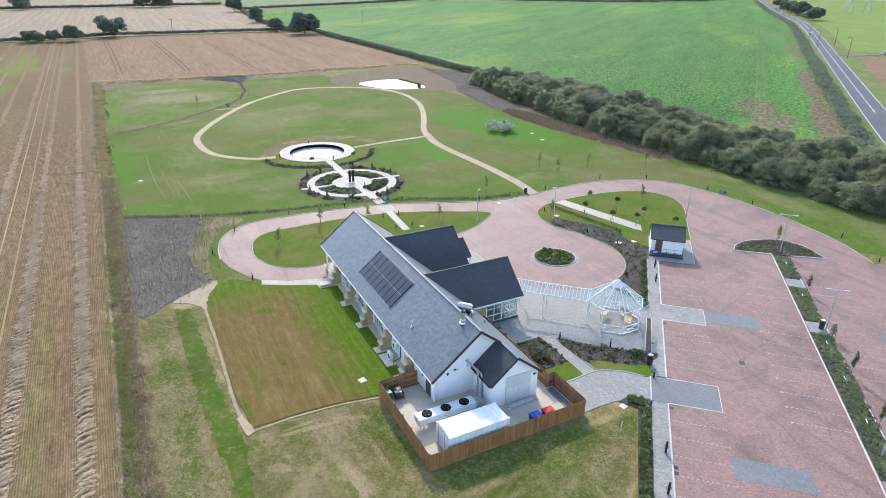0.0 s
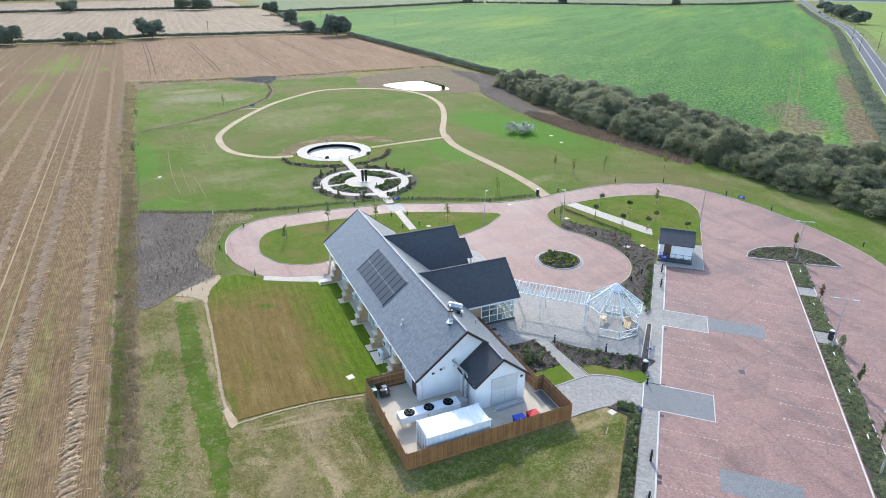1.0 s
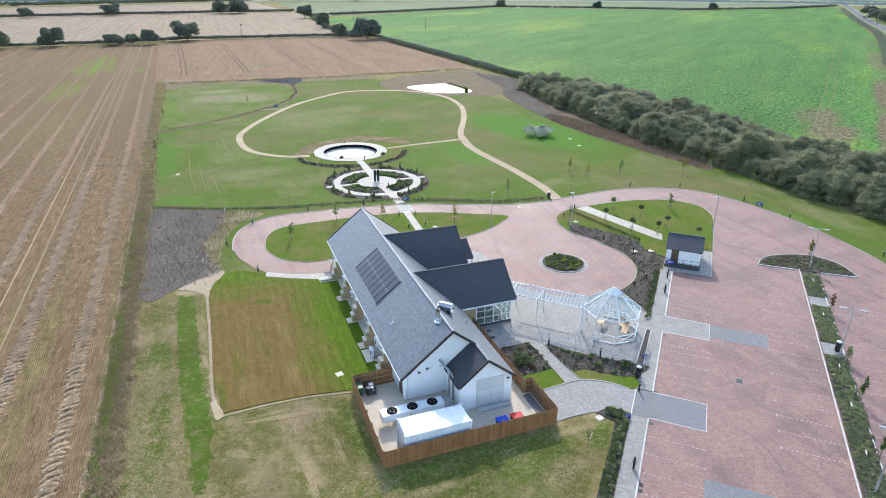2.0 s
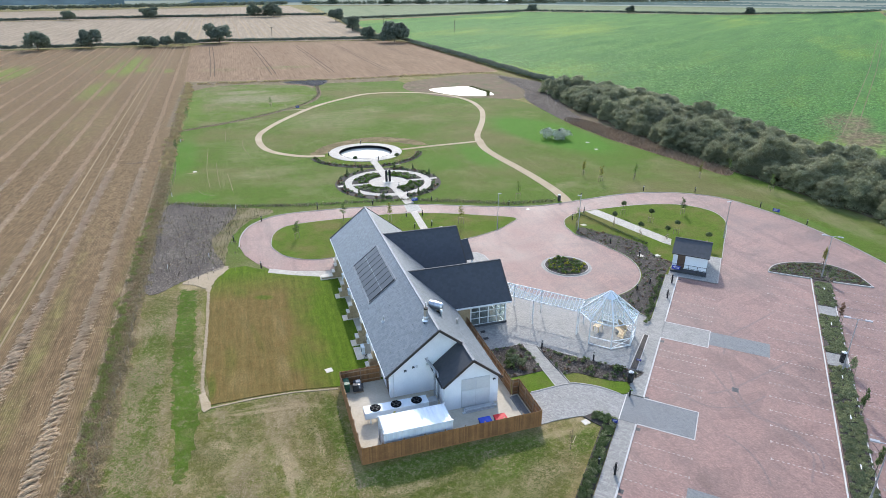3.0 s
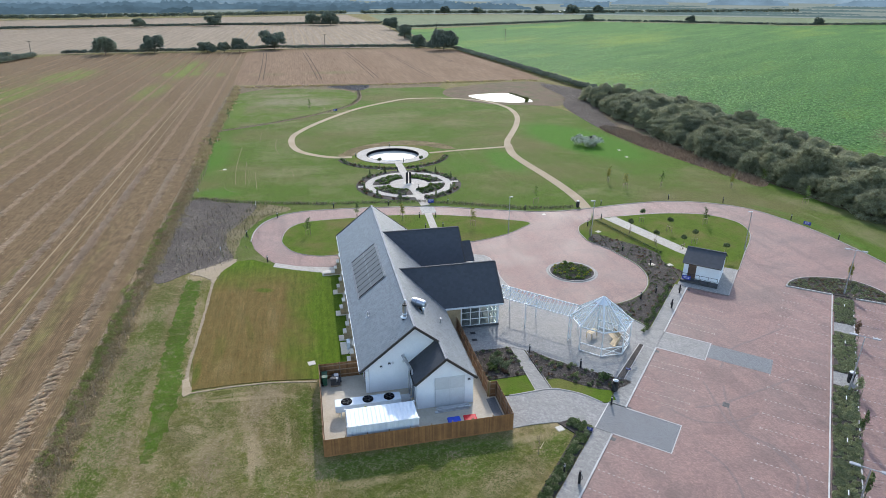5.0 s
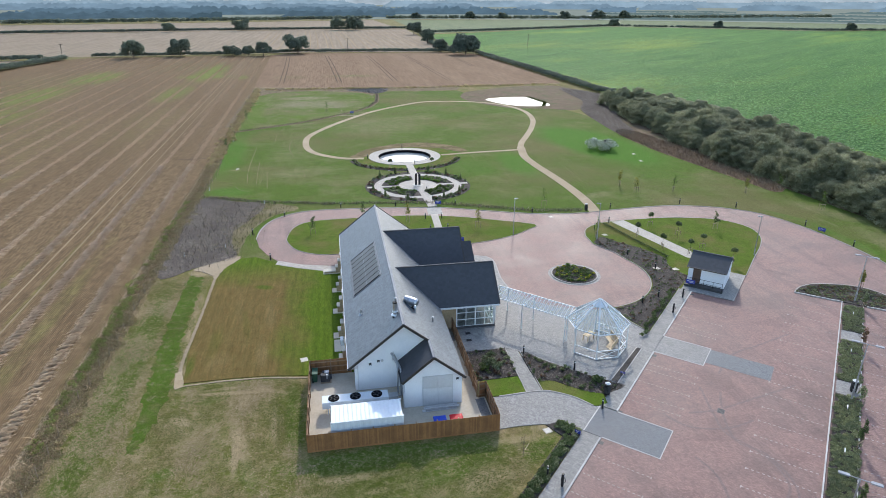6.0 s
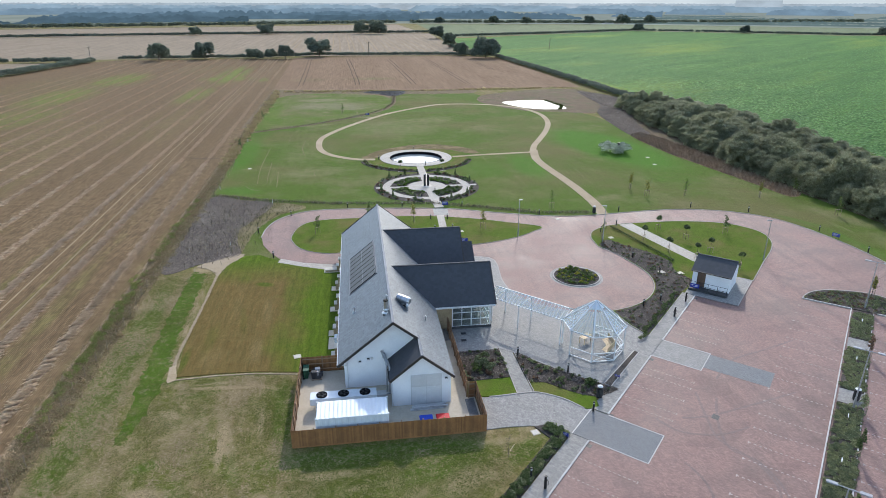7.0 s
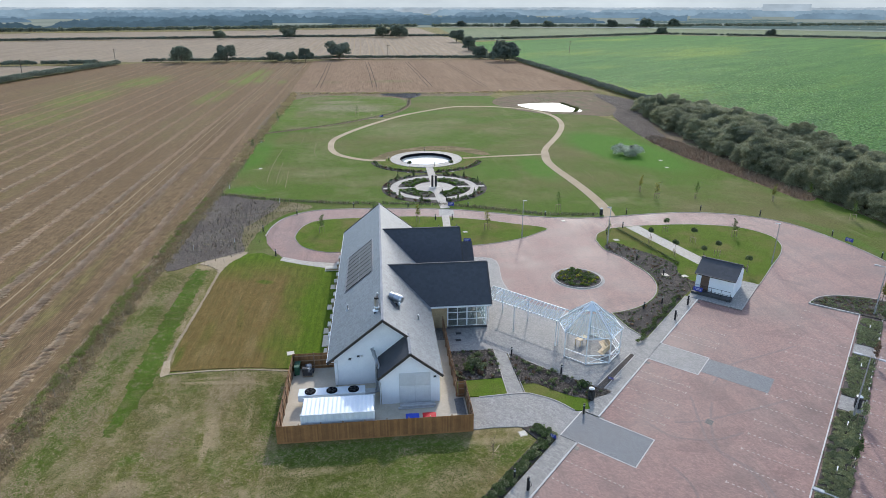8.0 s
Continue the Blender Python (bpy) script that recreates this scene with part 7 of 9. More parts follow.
cn = thing("glazed_canopy", "white framed glass canopy walkway from wing to gazebo", "canopy", at=(11.77, 12.24, 0.056), turn=-45.2)
CL, CW, CZ, CR = 9.4, 3.0, 3.02, 3.82
for y in (0.0, CW):
    barred("eave_beam", (0, y, CZ), (CL, y, CZ), 0.09, "white_paint", cn)
    for x in (0.4, 3.9, CL - 0.2):
        barred("post", (x, y, 0), (x, y, CZ), 0.09, "white_paint", cn)
barred("ridge_beam", (0, CW / 2, CR), (CL, CW / 2, CR), 0.1, "white_paint", cn)
n = 22
for i in range(n + 1):
    x = CL * i / n
    for y in (0.0, CW):
        barred("rafter", (x, y, CZ + 0.03), (x, CW / 2, CR + 0.03), 0.06, "white_paint", cn)
        if i < n:
            g = plate("roof_pane", [(x + 0.03, y, CZ + 0.06), (x + CL / n - 0.03, y, CZ + 0.06), (x + CL / n - 0.03, CW / 2, CR + 0.06), (x + 0.03, CW / 2, CR + 0.06)], 0.01, "roof_glass", cn)
            g.visible_shadow = False
for x in (0.4, 3.9, CL - 0.2):
    barred("tie_bar", (x, 0, CZ), (x, CW, CZ), 0.06, "white_paint", cn)

sh = thing("store_hut", "small white rendered store with a dark slate roof and ramp", "shed", at=(26.9, 2.1, 0.13), turn=46.99)
SY0, SY1, SX0, SX1 = -3.45, 1.05, 20.0, 24.9
for x0, x1, y0, y1, z0, z1 in ((SX0, SX0 + 0.2, SY0, SY0 + 2.9, 0, 2.5), (SX0, SX0 + 0.2, SY0 + 3.9, SY1, 0, 2.5), (SX0, SX0 + 0.2, SY0 + 2.9, SY0 + 3.9, 2.25, 2.5), (SX1 - 0.2, SX1, SY0, SY1, 0, 2.5), (SX0 + 0.2, SX1 - 0.2, SY0, SY0 + 0.2, 0, 2.5), (SX0 + 0.2, SX1 - 0.2, SY1 - 0.2, SY1, 0, 2.5)):
    boxed("wall", x0, x1, y0, y1, z0, z1, "render_white", sh)
sm = (SX0 + SX1) / 2
for y in (SY0, SY1 - 0.2):
    plate("gable", [(SX0, y, 2.5), (SX1, y, 2.5), (sm, y, 3.65)], 0.2, "render_white", sh)
for sg in (-1, 1):
    ex, ez = sm + sg * 2.7, 2.45
    k = math.hypot(2.7, 1.33)
    plate("roof_deck", [(ex, SY0 - 0.2, ez), (ex, SY1 + 0.2, ez), (sm, SY1 + 0.2, ez + 1.33), (sm, SY0 - 0.2, ez + 1.33)], 0.1, "barge", sh)
    slated("roof_slope", (ex, SY0 - 0.22, ez), (0, 1, 0), Vector((-sg * 2.7, 0, 1.33)) / k, SY1 - SY0 + 0.44, k, "dark_slate", sh, w=0.36, e=0.3, label="dark slates", thick=0.004, gap=0.004)
barred("ridge_cap", (sm, SY0 - 0.22, 3.82), (sm, SY1 + 0.22, 3.82), 0.2, "dark_slate", sh, "", 0.1)
boxed("gutter", sm - 2.82, sm - 2.7, SY0 - 0.15, SY1 + 0.15, 2.36, 2.46, "black", sh)
boxed("door", SX0 + 0.02, SX0 + 0.1, SY0 + 2.9, SY0 + 3.9, 0.3, 2.25, "door_brown", sh, "dark brown door")
boxed("plinth", SX0 - 1.05, SX0, SY0 - 0.1, SY1 + 0.1, 0, 0.28, "dark_grey", sh, "grey ramp landing")
for i in range(5):
    y = SY0 + (SY1 - SY0) * i / 4
    barred("rail_post", (SX0 - 0.98, y, 0.28), (SX0 - 0.98, y, 1.3), 0.05, "black", sh, "", None, 8)
for z in (0.8, 1.28):
    barred("hand_rail", (SX0 - 0.98, SY0, z), (SX0 - 0.98, SY1, z), 0.05, "black", sh, "", None, 8)
boxed("sign_board", SX0 - 1.06, SX0 - 1.02, SY0 + 3.3, SY0 + 4.4, 0.45, 1.0, "blue_sign", sh, "blue notice board")
boxed("bar_text", SX0 - 1.066, SX0 - 1.06, SY0 + 3.45, SY0 + 4.25, 0.78, 0.84, "white_paint", bpy.data.objects["sign_board"])
boxed("bar_text", SX0 - 1.066, SX0 - 1.06, SY0 + 3.45, SY0 + 4.1, 0.62, 0.67, "white_paint", bpy.data.objects["sign_board"])

# ---- parking bays ----
def bay_line(s, u0, u1):
    bm = bmesh.new()
    u = u0
    while u < u1:
        a, b = cp(s, u), cp(s, u + 0.2)
        put_band(bm, [a, b], -0.05, 0.05, 0.04, 0.057)
        u += 0.4
    end = u1 if u0 < 8 else u0
    put_band(bm, [cp(s - 0.15, end), cp(s + 0.15, end)], -0.05, 0.05, 0.04, 0.0575)
    o = structure("bay_line", bm, "white_line", "dashed white block line between parking bays", "bay line")
    o["group"] = "parking bay lines"


for s in (12.7, 10.2, 7.8, 6.6, -2.4, -3.6, -6.0, -8.4, -9.6, -18.9, -21.3, -23.7, -26.1, -28.5, -30.9, -33.3):
    bay_line(s, 0.35, 5.1)
for i in range(17):
    bay_line(22.4 - 2.4 * i - 0.0, 11.2, 16.4)
for i in range(17):
    bay_line(5.6 + 16.8 - 2.4 * i, 19.3, 24.3)
    if i < 14:
        bay_line(20 - 2.4 * i, 30.5, 35.3)
for i, (s, u, w, d) in enumerate(((-0.5, 0.35, 0.45, 0.4), (-12.0, 0.35, 0.45, 0.4), (-17.0, 0.35, 0.45, 0.4), (-25.2, 0.35, 0.45, 0.4), (-25.9, 0.35, 0.45, 0.4), (-6.8, 8.1, 0.75, 0.6), (16.9, 0.35, 0.45, 0.4))):
    g = thing("drain_grate", "dark iron drain grate set in the paving", "drain", "drains", "", (*cp(s, u), 0.045), 47)
    boxed("frame", -w / 2, w / 2, -d / 2, d / 2, 0.0, 0.013, "dark_grey", g)
    for k in range(5):
        boxed("grate_bar", -w / 2 + 0.04, w / 2 - 0.04, -d / 2 + 0.05 + k * (d - 0.1) / 5, -d / 2 + 0.05 + (k + 0.6) * (d - 0.1) / 5, 0.013, 0.017, "black", g)
for x, y, z, s in ((-9.75, 7.1, 0.05, 0.75), (13.6, 42.3, 0.11, 0.7), (36.5, 36.2, 0.125, 0.8), (38.2, 22.5, 0.125, 0.8), (40.6, 21.8, 0.125, 0.8), (11.6, -8.2, 0.0, 0.7), (65.1, 80.7, 0.02, 0.8), (66.6, 87.5, 0.02, 0.8), (6.7, 82.3, 0.02, 1.2), (15.9, 82.2, 0.02, 1.2), (-26.5, 88.9, 0.02, 0.8), (31, 46.2, 0.045, 0.7)):
    m_ = thing("manhole_cover", "pale concrete manhole cover set in the ground", "manhole cover", "manhole covers", "", (x, y, z), 12)
    boxed("frame", -s / 2, s / 2, -s / 2, s / 2, 0, 0.03, "concrete", m_, bevel=0.008)
    boxed("lid", -s * 0.36, s * 0.36, -s * 0.36, s * 0.36, 0.03, 0.036, "cap_stone", m_)

for x, y in ((8.3, 9.5), (8.1, 8.0)):
    m_ = thing("access_cover", "dark iron access cover in the courtyard paving", "manhole cover", "access covers", "", (x, y, 0.05))
    boxed("frame", -0.3, 0.3, -0.25, 0.25, 0, 0.012, "dark_grey", m_)
    boxed("lid", -0.25, 0.25, -0.2, 0.2, 0.012, 0.017, "black", m_)

# ---- bollards, lamps, bins, signs ----
def first_or_copy(store, key, make, m):
    if key in store:
        return copy_thing(store[key], m)
    store[key] = make()
    store[key].matrix_basis = m
    return store[key]


PROTO = {}


def make_bollard():
    b = thing("bollard_light", "black bollard light with a pale band under its cap", "bollard", "bollard lights")
    barred("post", (0, 0, 0), (0, 0, 0.78), 0.17, "black", b, "", None, 14)
    barred("lens", (0, 0, 0.78), (0, 0, 0.9), 0.15, "white_paint", b, "pale lens band", None, 14)
    barred("cap", (0, 0, 0.9), (0, 0, 1.0), 0.19, "black", b, "", None, 14, 0.15)
    barred("base_plate", (0, 0, 0), (0, 0, 0.03), 0.26, "black", b, "", None, 14)
    return b


for x, y in ((-14.4, 53.9), (-18.9, 46.1), (-15.3, 35.0), (-4.7, 57.2), (5.1, 56.6), (9.4, 48.9), (12.2, 48.6), (9.4, 43.3), (12.3, 43.3), (28.5, 48.9), (43.0, 48.7), (56.9, 49.2), (65.8, 45.4), (71.4, 34.7), (72.1, 25.2), (35.9, 39.0), (36.4, 27.9), (39.6, 41.6), (13.2, 4.2), (17.4, 0.4), (31.2, 13.0), (17.6, -6.1), (9.7, -13.6), (2.4, 93.4), (12.7, 86.6), (10.1, 79.0), (12.2, 65.3), (12.4, 59.4), (15.9, 55.4), (71.8, 8.3), (67.9, 0.2), (11.6, 102.6), (37.9, 22.4), (34.0, 14.2)):
    first_or_copy(PROTO, "bollard", make_bollard, pose(x, y, 0.05 if x > 66 else 0.1))


def make_lamp():
    b = thing("street_lamp", "slim grey street lamp with one flat head", "street lamp", "street lamps")
    barred("column", (0, 0, 0), (0, 0, 6.0), 0.14, "galv", b, "", None, 12, 0.08)
    barred("door_section", (0, 0, 0), (0, 0, 1.1), 0.18, "galv", b, "", None, 12)
    h = part("head", (lambda bm: (put_box(bm, -0.12, 0.55, -0.13, 0.13, 5.98, 6.08, None, 0.02), bm)[1])(bmesh.new()), "gutter_grey", b)
    boxed("lens", 0.05, 0.5, -0.09, 0.09, 5.965, 5.98, "white_paint", h)
    return b


for x, y, a in ((22.1, 38.8, 20), (34.3, 34.2, 160), (54.8, 24.6, 160)):
    first_or_copy(PROTO, "lamp", make_lamp, pose(x, y, 0.1, 0, 0, a))


def make_twin():
    b = thing("twin_street_lamp", "grey street lamp with two flat heads", "street lamp", "twin street lamps")
    barred("column", (0, 0, 0), (0, 0, 5.95), 0.15, "galv", b, "", None, 12, 0.09)
    barred("door_section", (0, 0, 0), (0, 0, 1.1), 0.19, "galv", b, "", None, 12)
    barred("cross_arm", (-0.7, 0, 6.0), (0.7, 0, 6.0), 0.07, "galv", b, "", None, 8)
    for q in (-1, 1):
        h = boxed("head", min(q * 0.6, q * 1.25), max(q * 0.6, q * 1.25), -0.15, 0.15, 5.97, 6.07, "gutter_grey", b, bevel=0.02)
        boxed("lens", min(q * 0.7, q * 1.2), max(q * 0.7, q * 1.2), -0.1, 0.1, 5.955, 5.97, "white_paint", h)
    return b


for s, u in ((1.7, 18.1), (26.0, 17.9), (-18.7, 17.8)):
    first_or_copy(PROTO, "twin", make_twin, pose(*cp(s, u), 0.14, 0, 0, -43))


def make_bin():
    b = thing("litter_bin", "black cylindrical litter bin with a pale domed top", "litter bin", "litter bins")
    bm = bmesh.new()
    put_bar(bm, (0, 0, 0.0), (0, 0, 0.95), 0.52, None, 20)
    part("body", bm, "black", b)
    for k in range(14):
        a = 2 * math.pi * k / 14
        barred("slat", (0.26 * math.cos(a), 0.26 * math.sin(a), 0.1), (0.26 * math.cos(a), 0.26 * math.sin(a), 0.9), 0.05, "dark_grey", b)
    barred("rim", (0, 0, 0.95), (0, 0, 1.03), 0.57, "black", b, "", None, 20)
    barred("dome", (0, 0, 1.17), (0, 0, 1.27), 0.54, "off_white", b, "pale domed top", None, 20, 0.26)
    for k in range(3):
        a = 2 * math.pi * k / 3
        barred("stay", (0.22 * math.cos(a), 0.22 * math.sin(a), 1.0), (0.22 * math.cos(a), 0.22 * math.sin(a), 1.19), 0.04, "black", b)
    return b


for x, y in ((18.95, -4.1), cp(3.4, 18.2), (38.4, 48.6)):
    first_or_copy(PROTO, "bin", make_bin, pose(x, y, 0.1))


def make_charger():
    b = thing("charging_post", "black charging post with a coiled cable hook", "charging post", "charging posts")
    boxed("column", -0.11, 0.11, -0.09, 0.09, 0.0, 1.2, "black", b, bevel=0.02)
    boxed("screen", -0.07, 0.07, -0.095, -0.09, 0.95, 1.1, "off_white", b)
    bm = bmesh.new()
    for k in range(10):
        a0, a1 = 2 * math.pi * k / 10, 2 * math.pi * (k + 1) / 10
        put_bar(bm, (0.14, 0.2 * math.cos(a0), 0.5 + 0.25 * math.sin(a0)), (0.14, 0.2 * math.cos(a1), 0.5 + 0.25 * math.sin(a1)), 0.04, None, 6)
    part("cable", bm, "black", b)
    return b


for s in (10.5, 15.3, -23.6, -28.5, -33.4):
    first_or_copy(PROTO, "charger", make_charger, pose(*cp(s, -0.45), 0.1, 0, 0, 47))


def sign(x, y, turn, mat, label, w=1.5, h=0.75):
    b = thing("notice_sign", label, "sign", "notice signs", "", (x, y, 0.03), turn)
    for q in (-w * 0.4, w * 0.4):
        barred("post", (q, 0, 0), (q, 0, 0.22 + h), 0.06, "dark_grey", b)
    p = boxed("panel", -w / 2, w / 2, -0.06, -0.03, 0.2, 0.2 + h, mat, b, bevel=0.008)
    for i in range(3):
        boxed("bar_text", -w * 0.38, w * (0.3 - 0.12 * i), -0.066, -0.06, 0.2 + h * (0.72 - 0.24 * i), 0.2 + h * (0.8 - 0.24 * i), "white_paint", p)


sign(12.9, 56.3, -10, "blue_sign", "blue notice sign with white lines on two posts", 1.1, 0.6)
sign(71.9, 31.6, -65, "blue_sign", "blue notice sign with white lines on two posts", 1.15, 0.55)
sign(21.9, -1.25, -40, "purple", "purple notice sign on low posts in a bark bed", 0.5, 0.2)
sign(1.3, 155.6, -5, "blue_sign", "blue notice sign at a gap in the far hedge", 1.1, 0.6)
sign(13.2, 37.4, -10, "blue_sign", "blue notice sign with white lines on two posts", 1.1, 0.6)
sign(13.95, -9.25, -40, "blue_sign", "blue notice sign in the low hedge by the crossing", 0.5, 0.35)

# twin pillar memorial
mm = thing("memorial", "pair of tall black granite pillars on a pale plinth", "memorial", at=(11.0, 69.6, 0.09))
barred("plinth", (0, 0, 0), (0, 0, 0.06), 2.2, "cap_stone", mm, "low round pale plinth", None, 28)
for x in (-0.34, 0.34):
    bm = bmesh.new()
    put_box(bm, x - 0.21, x + 0.21, -0.16, 0.16, 0.06, 2.4, None, 0.03)
    for v in bm.verts:
        if v.co.z > 2.2:
            v.co.z += 0.35 * (1 if x < 0 else -1) * (v.co.x - x)
    part("pillar", bm, "granite", mm)
for x, y, a in ((8.6, 62.6, 8),):
    b_ = thing("garden_bench", "small dark garden bench beside the path", "bench", "garden benches", "", (x, y, 0.09), a)
    for i in range(4):
        boxed("seat_slat", -0.75, 0.75, -0.22 + 0.12 * i, -0.12 + 0.12 * i, 0.42, 0.45, "bark", b_)
    for i in range(3):
        boxed("back_slat", -0.75, 0.75, 0.26, 0.29, 0.52 + 0.13 * i, 0.61 + 0.13 * i, "bark", b_)
    for q in (-0.65, 0.65):
        boxed("side_frame", q - 0.03, q + 0.03, -0.22, 0.28, 0.0, 0.42, "dark_grey", b_)

# post and wire fence along the field edge
wf = thing("wire_fence", "weathered timber post and wire fence along the field edge", "fence")
for i in range(52):
    y = -38 + 2.6 * i
    x = -30.15 + 0.25 * math.sin(i * 0.7) - (0.0 if y < 70 else (y - 70) * 0.012)
    barred("post", (x, y, 0), (x + 0.03, y, 1.15), 0.08, "stake_wood", wf, "", None, 7)
for z in (0.35, 0.7, 1.05):
    barred("wire", (-30.15, -38, z), (-30.2, 97, z), 0.008, "bark", wf, "", None, 5)
for x, y in ((-18.5, 62.0), (-22.4, 41.0), (-27.8, 38.5), (-29.8, 72.5), (-31.2, 118)):
    t_ = thing("marker_post", "short pale plastic tube guard on a stake", "marker post", "marker posts", "", (x, y, 0.05))
    barred("tube", (0, 0, 0), (0.05, 0.02, 0.75), 0.1, "white_paint", t_, "", None, 8)
    barred("stake", (0.08, 0, 0), (0.08, 0, 0.9), 0.04, "stake_wood", t_)
for s in (21.3, 11.3, -0.4, -7.4, -14.4, -20.5):
    t_ = thing("low_rail", "short white rail marker in the planted strip", "marker", "strip markers", "", (*cp(s, 17.8), 0.14), 47)
    barred("bar", (-0.3, 0, 0.34), (0.3, 0, 0.34), 0.07, "white_paint", t_)
    for q in (-0.3, 0.3):
        barred("leg", (q * 0.9, 0, 0), (q * 0.9, 0, 0.32), 0.05, "stake_wood", t_)


# ---- along the road ----
def car(x, y, turn, mat, label):
    c = thing("car", label, "car", "cars on the road", "", (x, y, 0.07), turn)
    bm = bmesh.new()
    put_box(bm, -2.1, 2.1, -0.88, 0.88, 0.28, 0.85, None, 0.12)
    part("body", bm, mat, c)
    bm = bmesh.new()
    put_box(bm, -1.3, 0.9, -0.78, 0.78, 0.85, 1.45, None, 0.1)
    for v in bm.verts:
        if v.co.z > 1.2:
            v.co.x *= 0.78
            v.co.y *= 0.85
    cab = part("cabin", bm, "black", c, "dark glazed cabin")
    boxed("roof", -0.95, 0.62, -0.62, 0.62, 1.45, 1.49, mat, cab, bevel=0.015)
    for px in (-1.3, 1.3):
        for py in (-0.82, 0.82):
            w = barred("wheel", (px, py - 0.1, 0.32), (px, py + 0.1, 0.32), 0.64, "black", c, "", None, 16)
            barred("rim", (px, py - 0.11, 0.32), (px, py + 0.11, 0.32), 0.36, "galv", w, "", None, 12)
    for py in (-0.6, 0.6):
        boxed("headlight", 2.06, 2.12, py - 0.18, py + 0.18, 0.6, 0.74, "white_steel", c)


for x, y, a, mat, label in ((399, 237.5, 217, "white_steel", "white car driving on the grey country road"), (549, 363, 221, "steel", "silver car driving on the grey country road"), (584, 397, 42, "white_steel", "white car far along the country road"), (641, 446, 221, "dark_grey", "dark grey car far along the country road"), (326, 147.2, -10 + 180, "steel", "silver car waiting on the side road")):
    car(x, y, a, mat, label)
for x, y in ((321, 181), (375, 223), (295, 147.5), (341, 184)):
    u_ = thing("road_lamp", "tall grey road lamp beside the country road", "street lamp", "road lamps", "", (x, y, 0))
    barred("column", (0, 0, 0), (0, 0, 9.4), 0.3, "dark_grey", u_, "", None, 10, 0.16)
    barred("arm", (0, 0, 9.3), (-1.6, 0.9, 9.7), 0.14, "dark_grey", u_, "", None, 8)
    boxed("head", -2.4, -1.5, 0.7, 1.1, 9.62, 9.78, "dark_grey", u_, bevel=0.03)
for x, y in ((654, 371), (672, 364)):
    py_ = thing("pylon", "grey lattice electricity pylon standing in a far field", "pylon", "pylons", "", (x, y, 0), 40)
    for sx in (-1, 1):
        for sy in (-1, 1):
            barred("leg", (3.2 * sx, 3.2 * sy, 0), (0.7 * sx, 0.7 * sy, 26), 0.3, "galv", py_)
    for k in range(6):
        z0, z1 = 4.2 * k, 4.2 * (k + 1)
        w0, w1 = 3.2 - 2.5 * z0 / 26, 3.2 - 2.5 * z1 / 26
        for sg in (-1, 1):
            barred("brace", (-w0, sg * w0, z0), (w1, sg * w1, z1), 0.16, "galv", py_)
            barred("brace", (w0, sg * w0, z0), (-w1, sg * w1, z1), 0.16, "galv", py_)
            barred("brace", (sg * w0, -w0, z0), (sg * w1, w1, z1), 0.16, "galv", py_)
    for z, w in ((17, 5.0), (21, 6.0), (25, 4.5)):
        barred("cross_arm", (-w, 0, z), (w, 0, z), 0.3, "galv", py_)
rs_ = thing("road_sign", "small blue road sign on a grey post", "sign", "", "", (276, 130, 0), 50)
barred("post", (0, 0, 0), (0, 0, 2.2), 0.12, "galv", rs_)
boxed("panel", -0.7, 0.7, -0.1, -0.06, 1.3, 2.5, "blue_sign", rs_)
boxed("bar_text", -0.45, 0.45, -0.106, -0.1, 1.8, 1.95, "white_paint", bpy.data.objects["road_sign"].children[-1])


# ---- trees, hedges and planting ----
def trunk(name, parent, h, w, limbs, seed, lean=0.05):
    """A tapered trunk with limbs."""
    rng = random.Random(seed)
    bm = bmesh.new()
    p, r = Vector((0, 0, -0.1)), w
    for i in range(5):
        q = p + Vector((rng.uniform(-lean, lean), rng.uniform(-lean, lean), 1)) * (h / 5)
        put_bar(bm, p, q, r, None, 8, r * 0.85)
        p, r = q, r * 0.85
    for i in range(limbs):
        z = h * rng.uniform(0.45, 0.95)
        a = rng.uniform(0, 2 * math.pi)
        l = h * rng.uniform(0.25, 0.45)
        put_bar(bm, (0, 0, z), (l * math.cos(a), l * math.sin(a), z + l * rng.uniform(0.4, 0.9)), w * 0.4, None, 6, w * 0.12)
    return part(name, bm, "bark", parent)


# tree belt along the east boundary: a few crowns built once, then copied
belt_label = "dense grey-green thorn and willow in the tree belt"
BELT = []
for v in range(5):
    rng = random.Random(40 + v)
    t_ = thing("belt_tree", belt_label, "tree", "tree belt")
    hh = 4.6 + 0.5 * v
    lumps = [(0, 0, hh * 0.48, 3.0, 3.0, hh * 0.5)]
    for i in range(34):
        a = rng.uniform(0, 2 * math.pi)
        r = rng.uniform(0.4, 3.1)
        s = rng.uniform(0.5, 1.05)
        lumps.append((r * math.cos(a), r * math.sin(a), rng.uniform(0.3, 1.0) * hh * (1.0 - 0.03 * r * r), s, s, s * 0.85))
    for i in range(7):
        a = i * 0.9 + rng.uniform(-0.3, 0.3)
        lumps.append((2.5 * math.cos(a), 2.5 * math.sin(a), rng.uniform(0.3, 0.9), 1.2, 1.2, 1.0))
    trunk("trunk", t_, hh * 0.7, 0.22, 6, v)
    part("crown", crown_leaves("crown", lumps, 17000, 0.15, 70 + v, "hazed_belt_leaf", 0.5), None, t_)
    BELT.append(t_)
rng = random.Random(8)
k = 0
y = 158.0
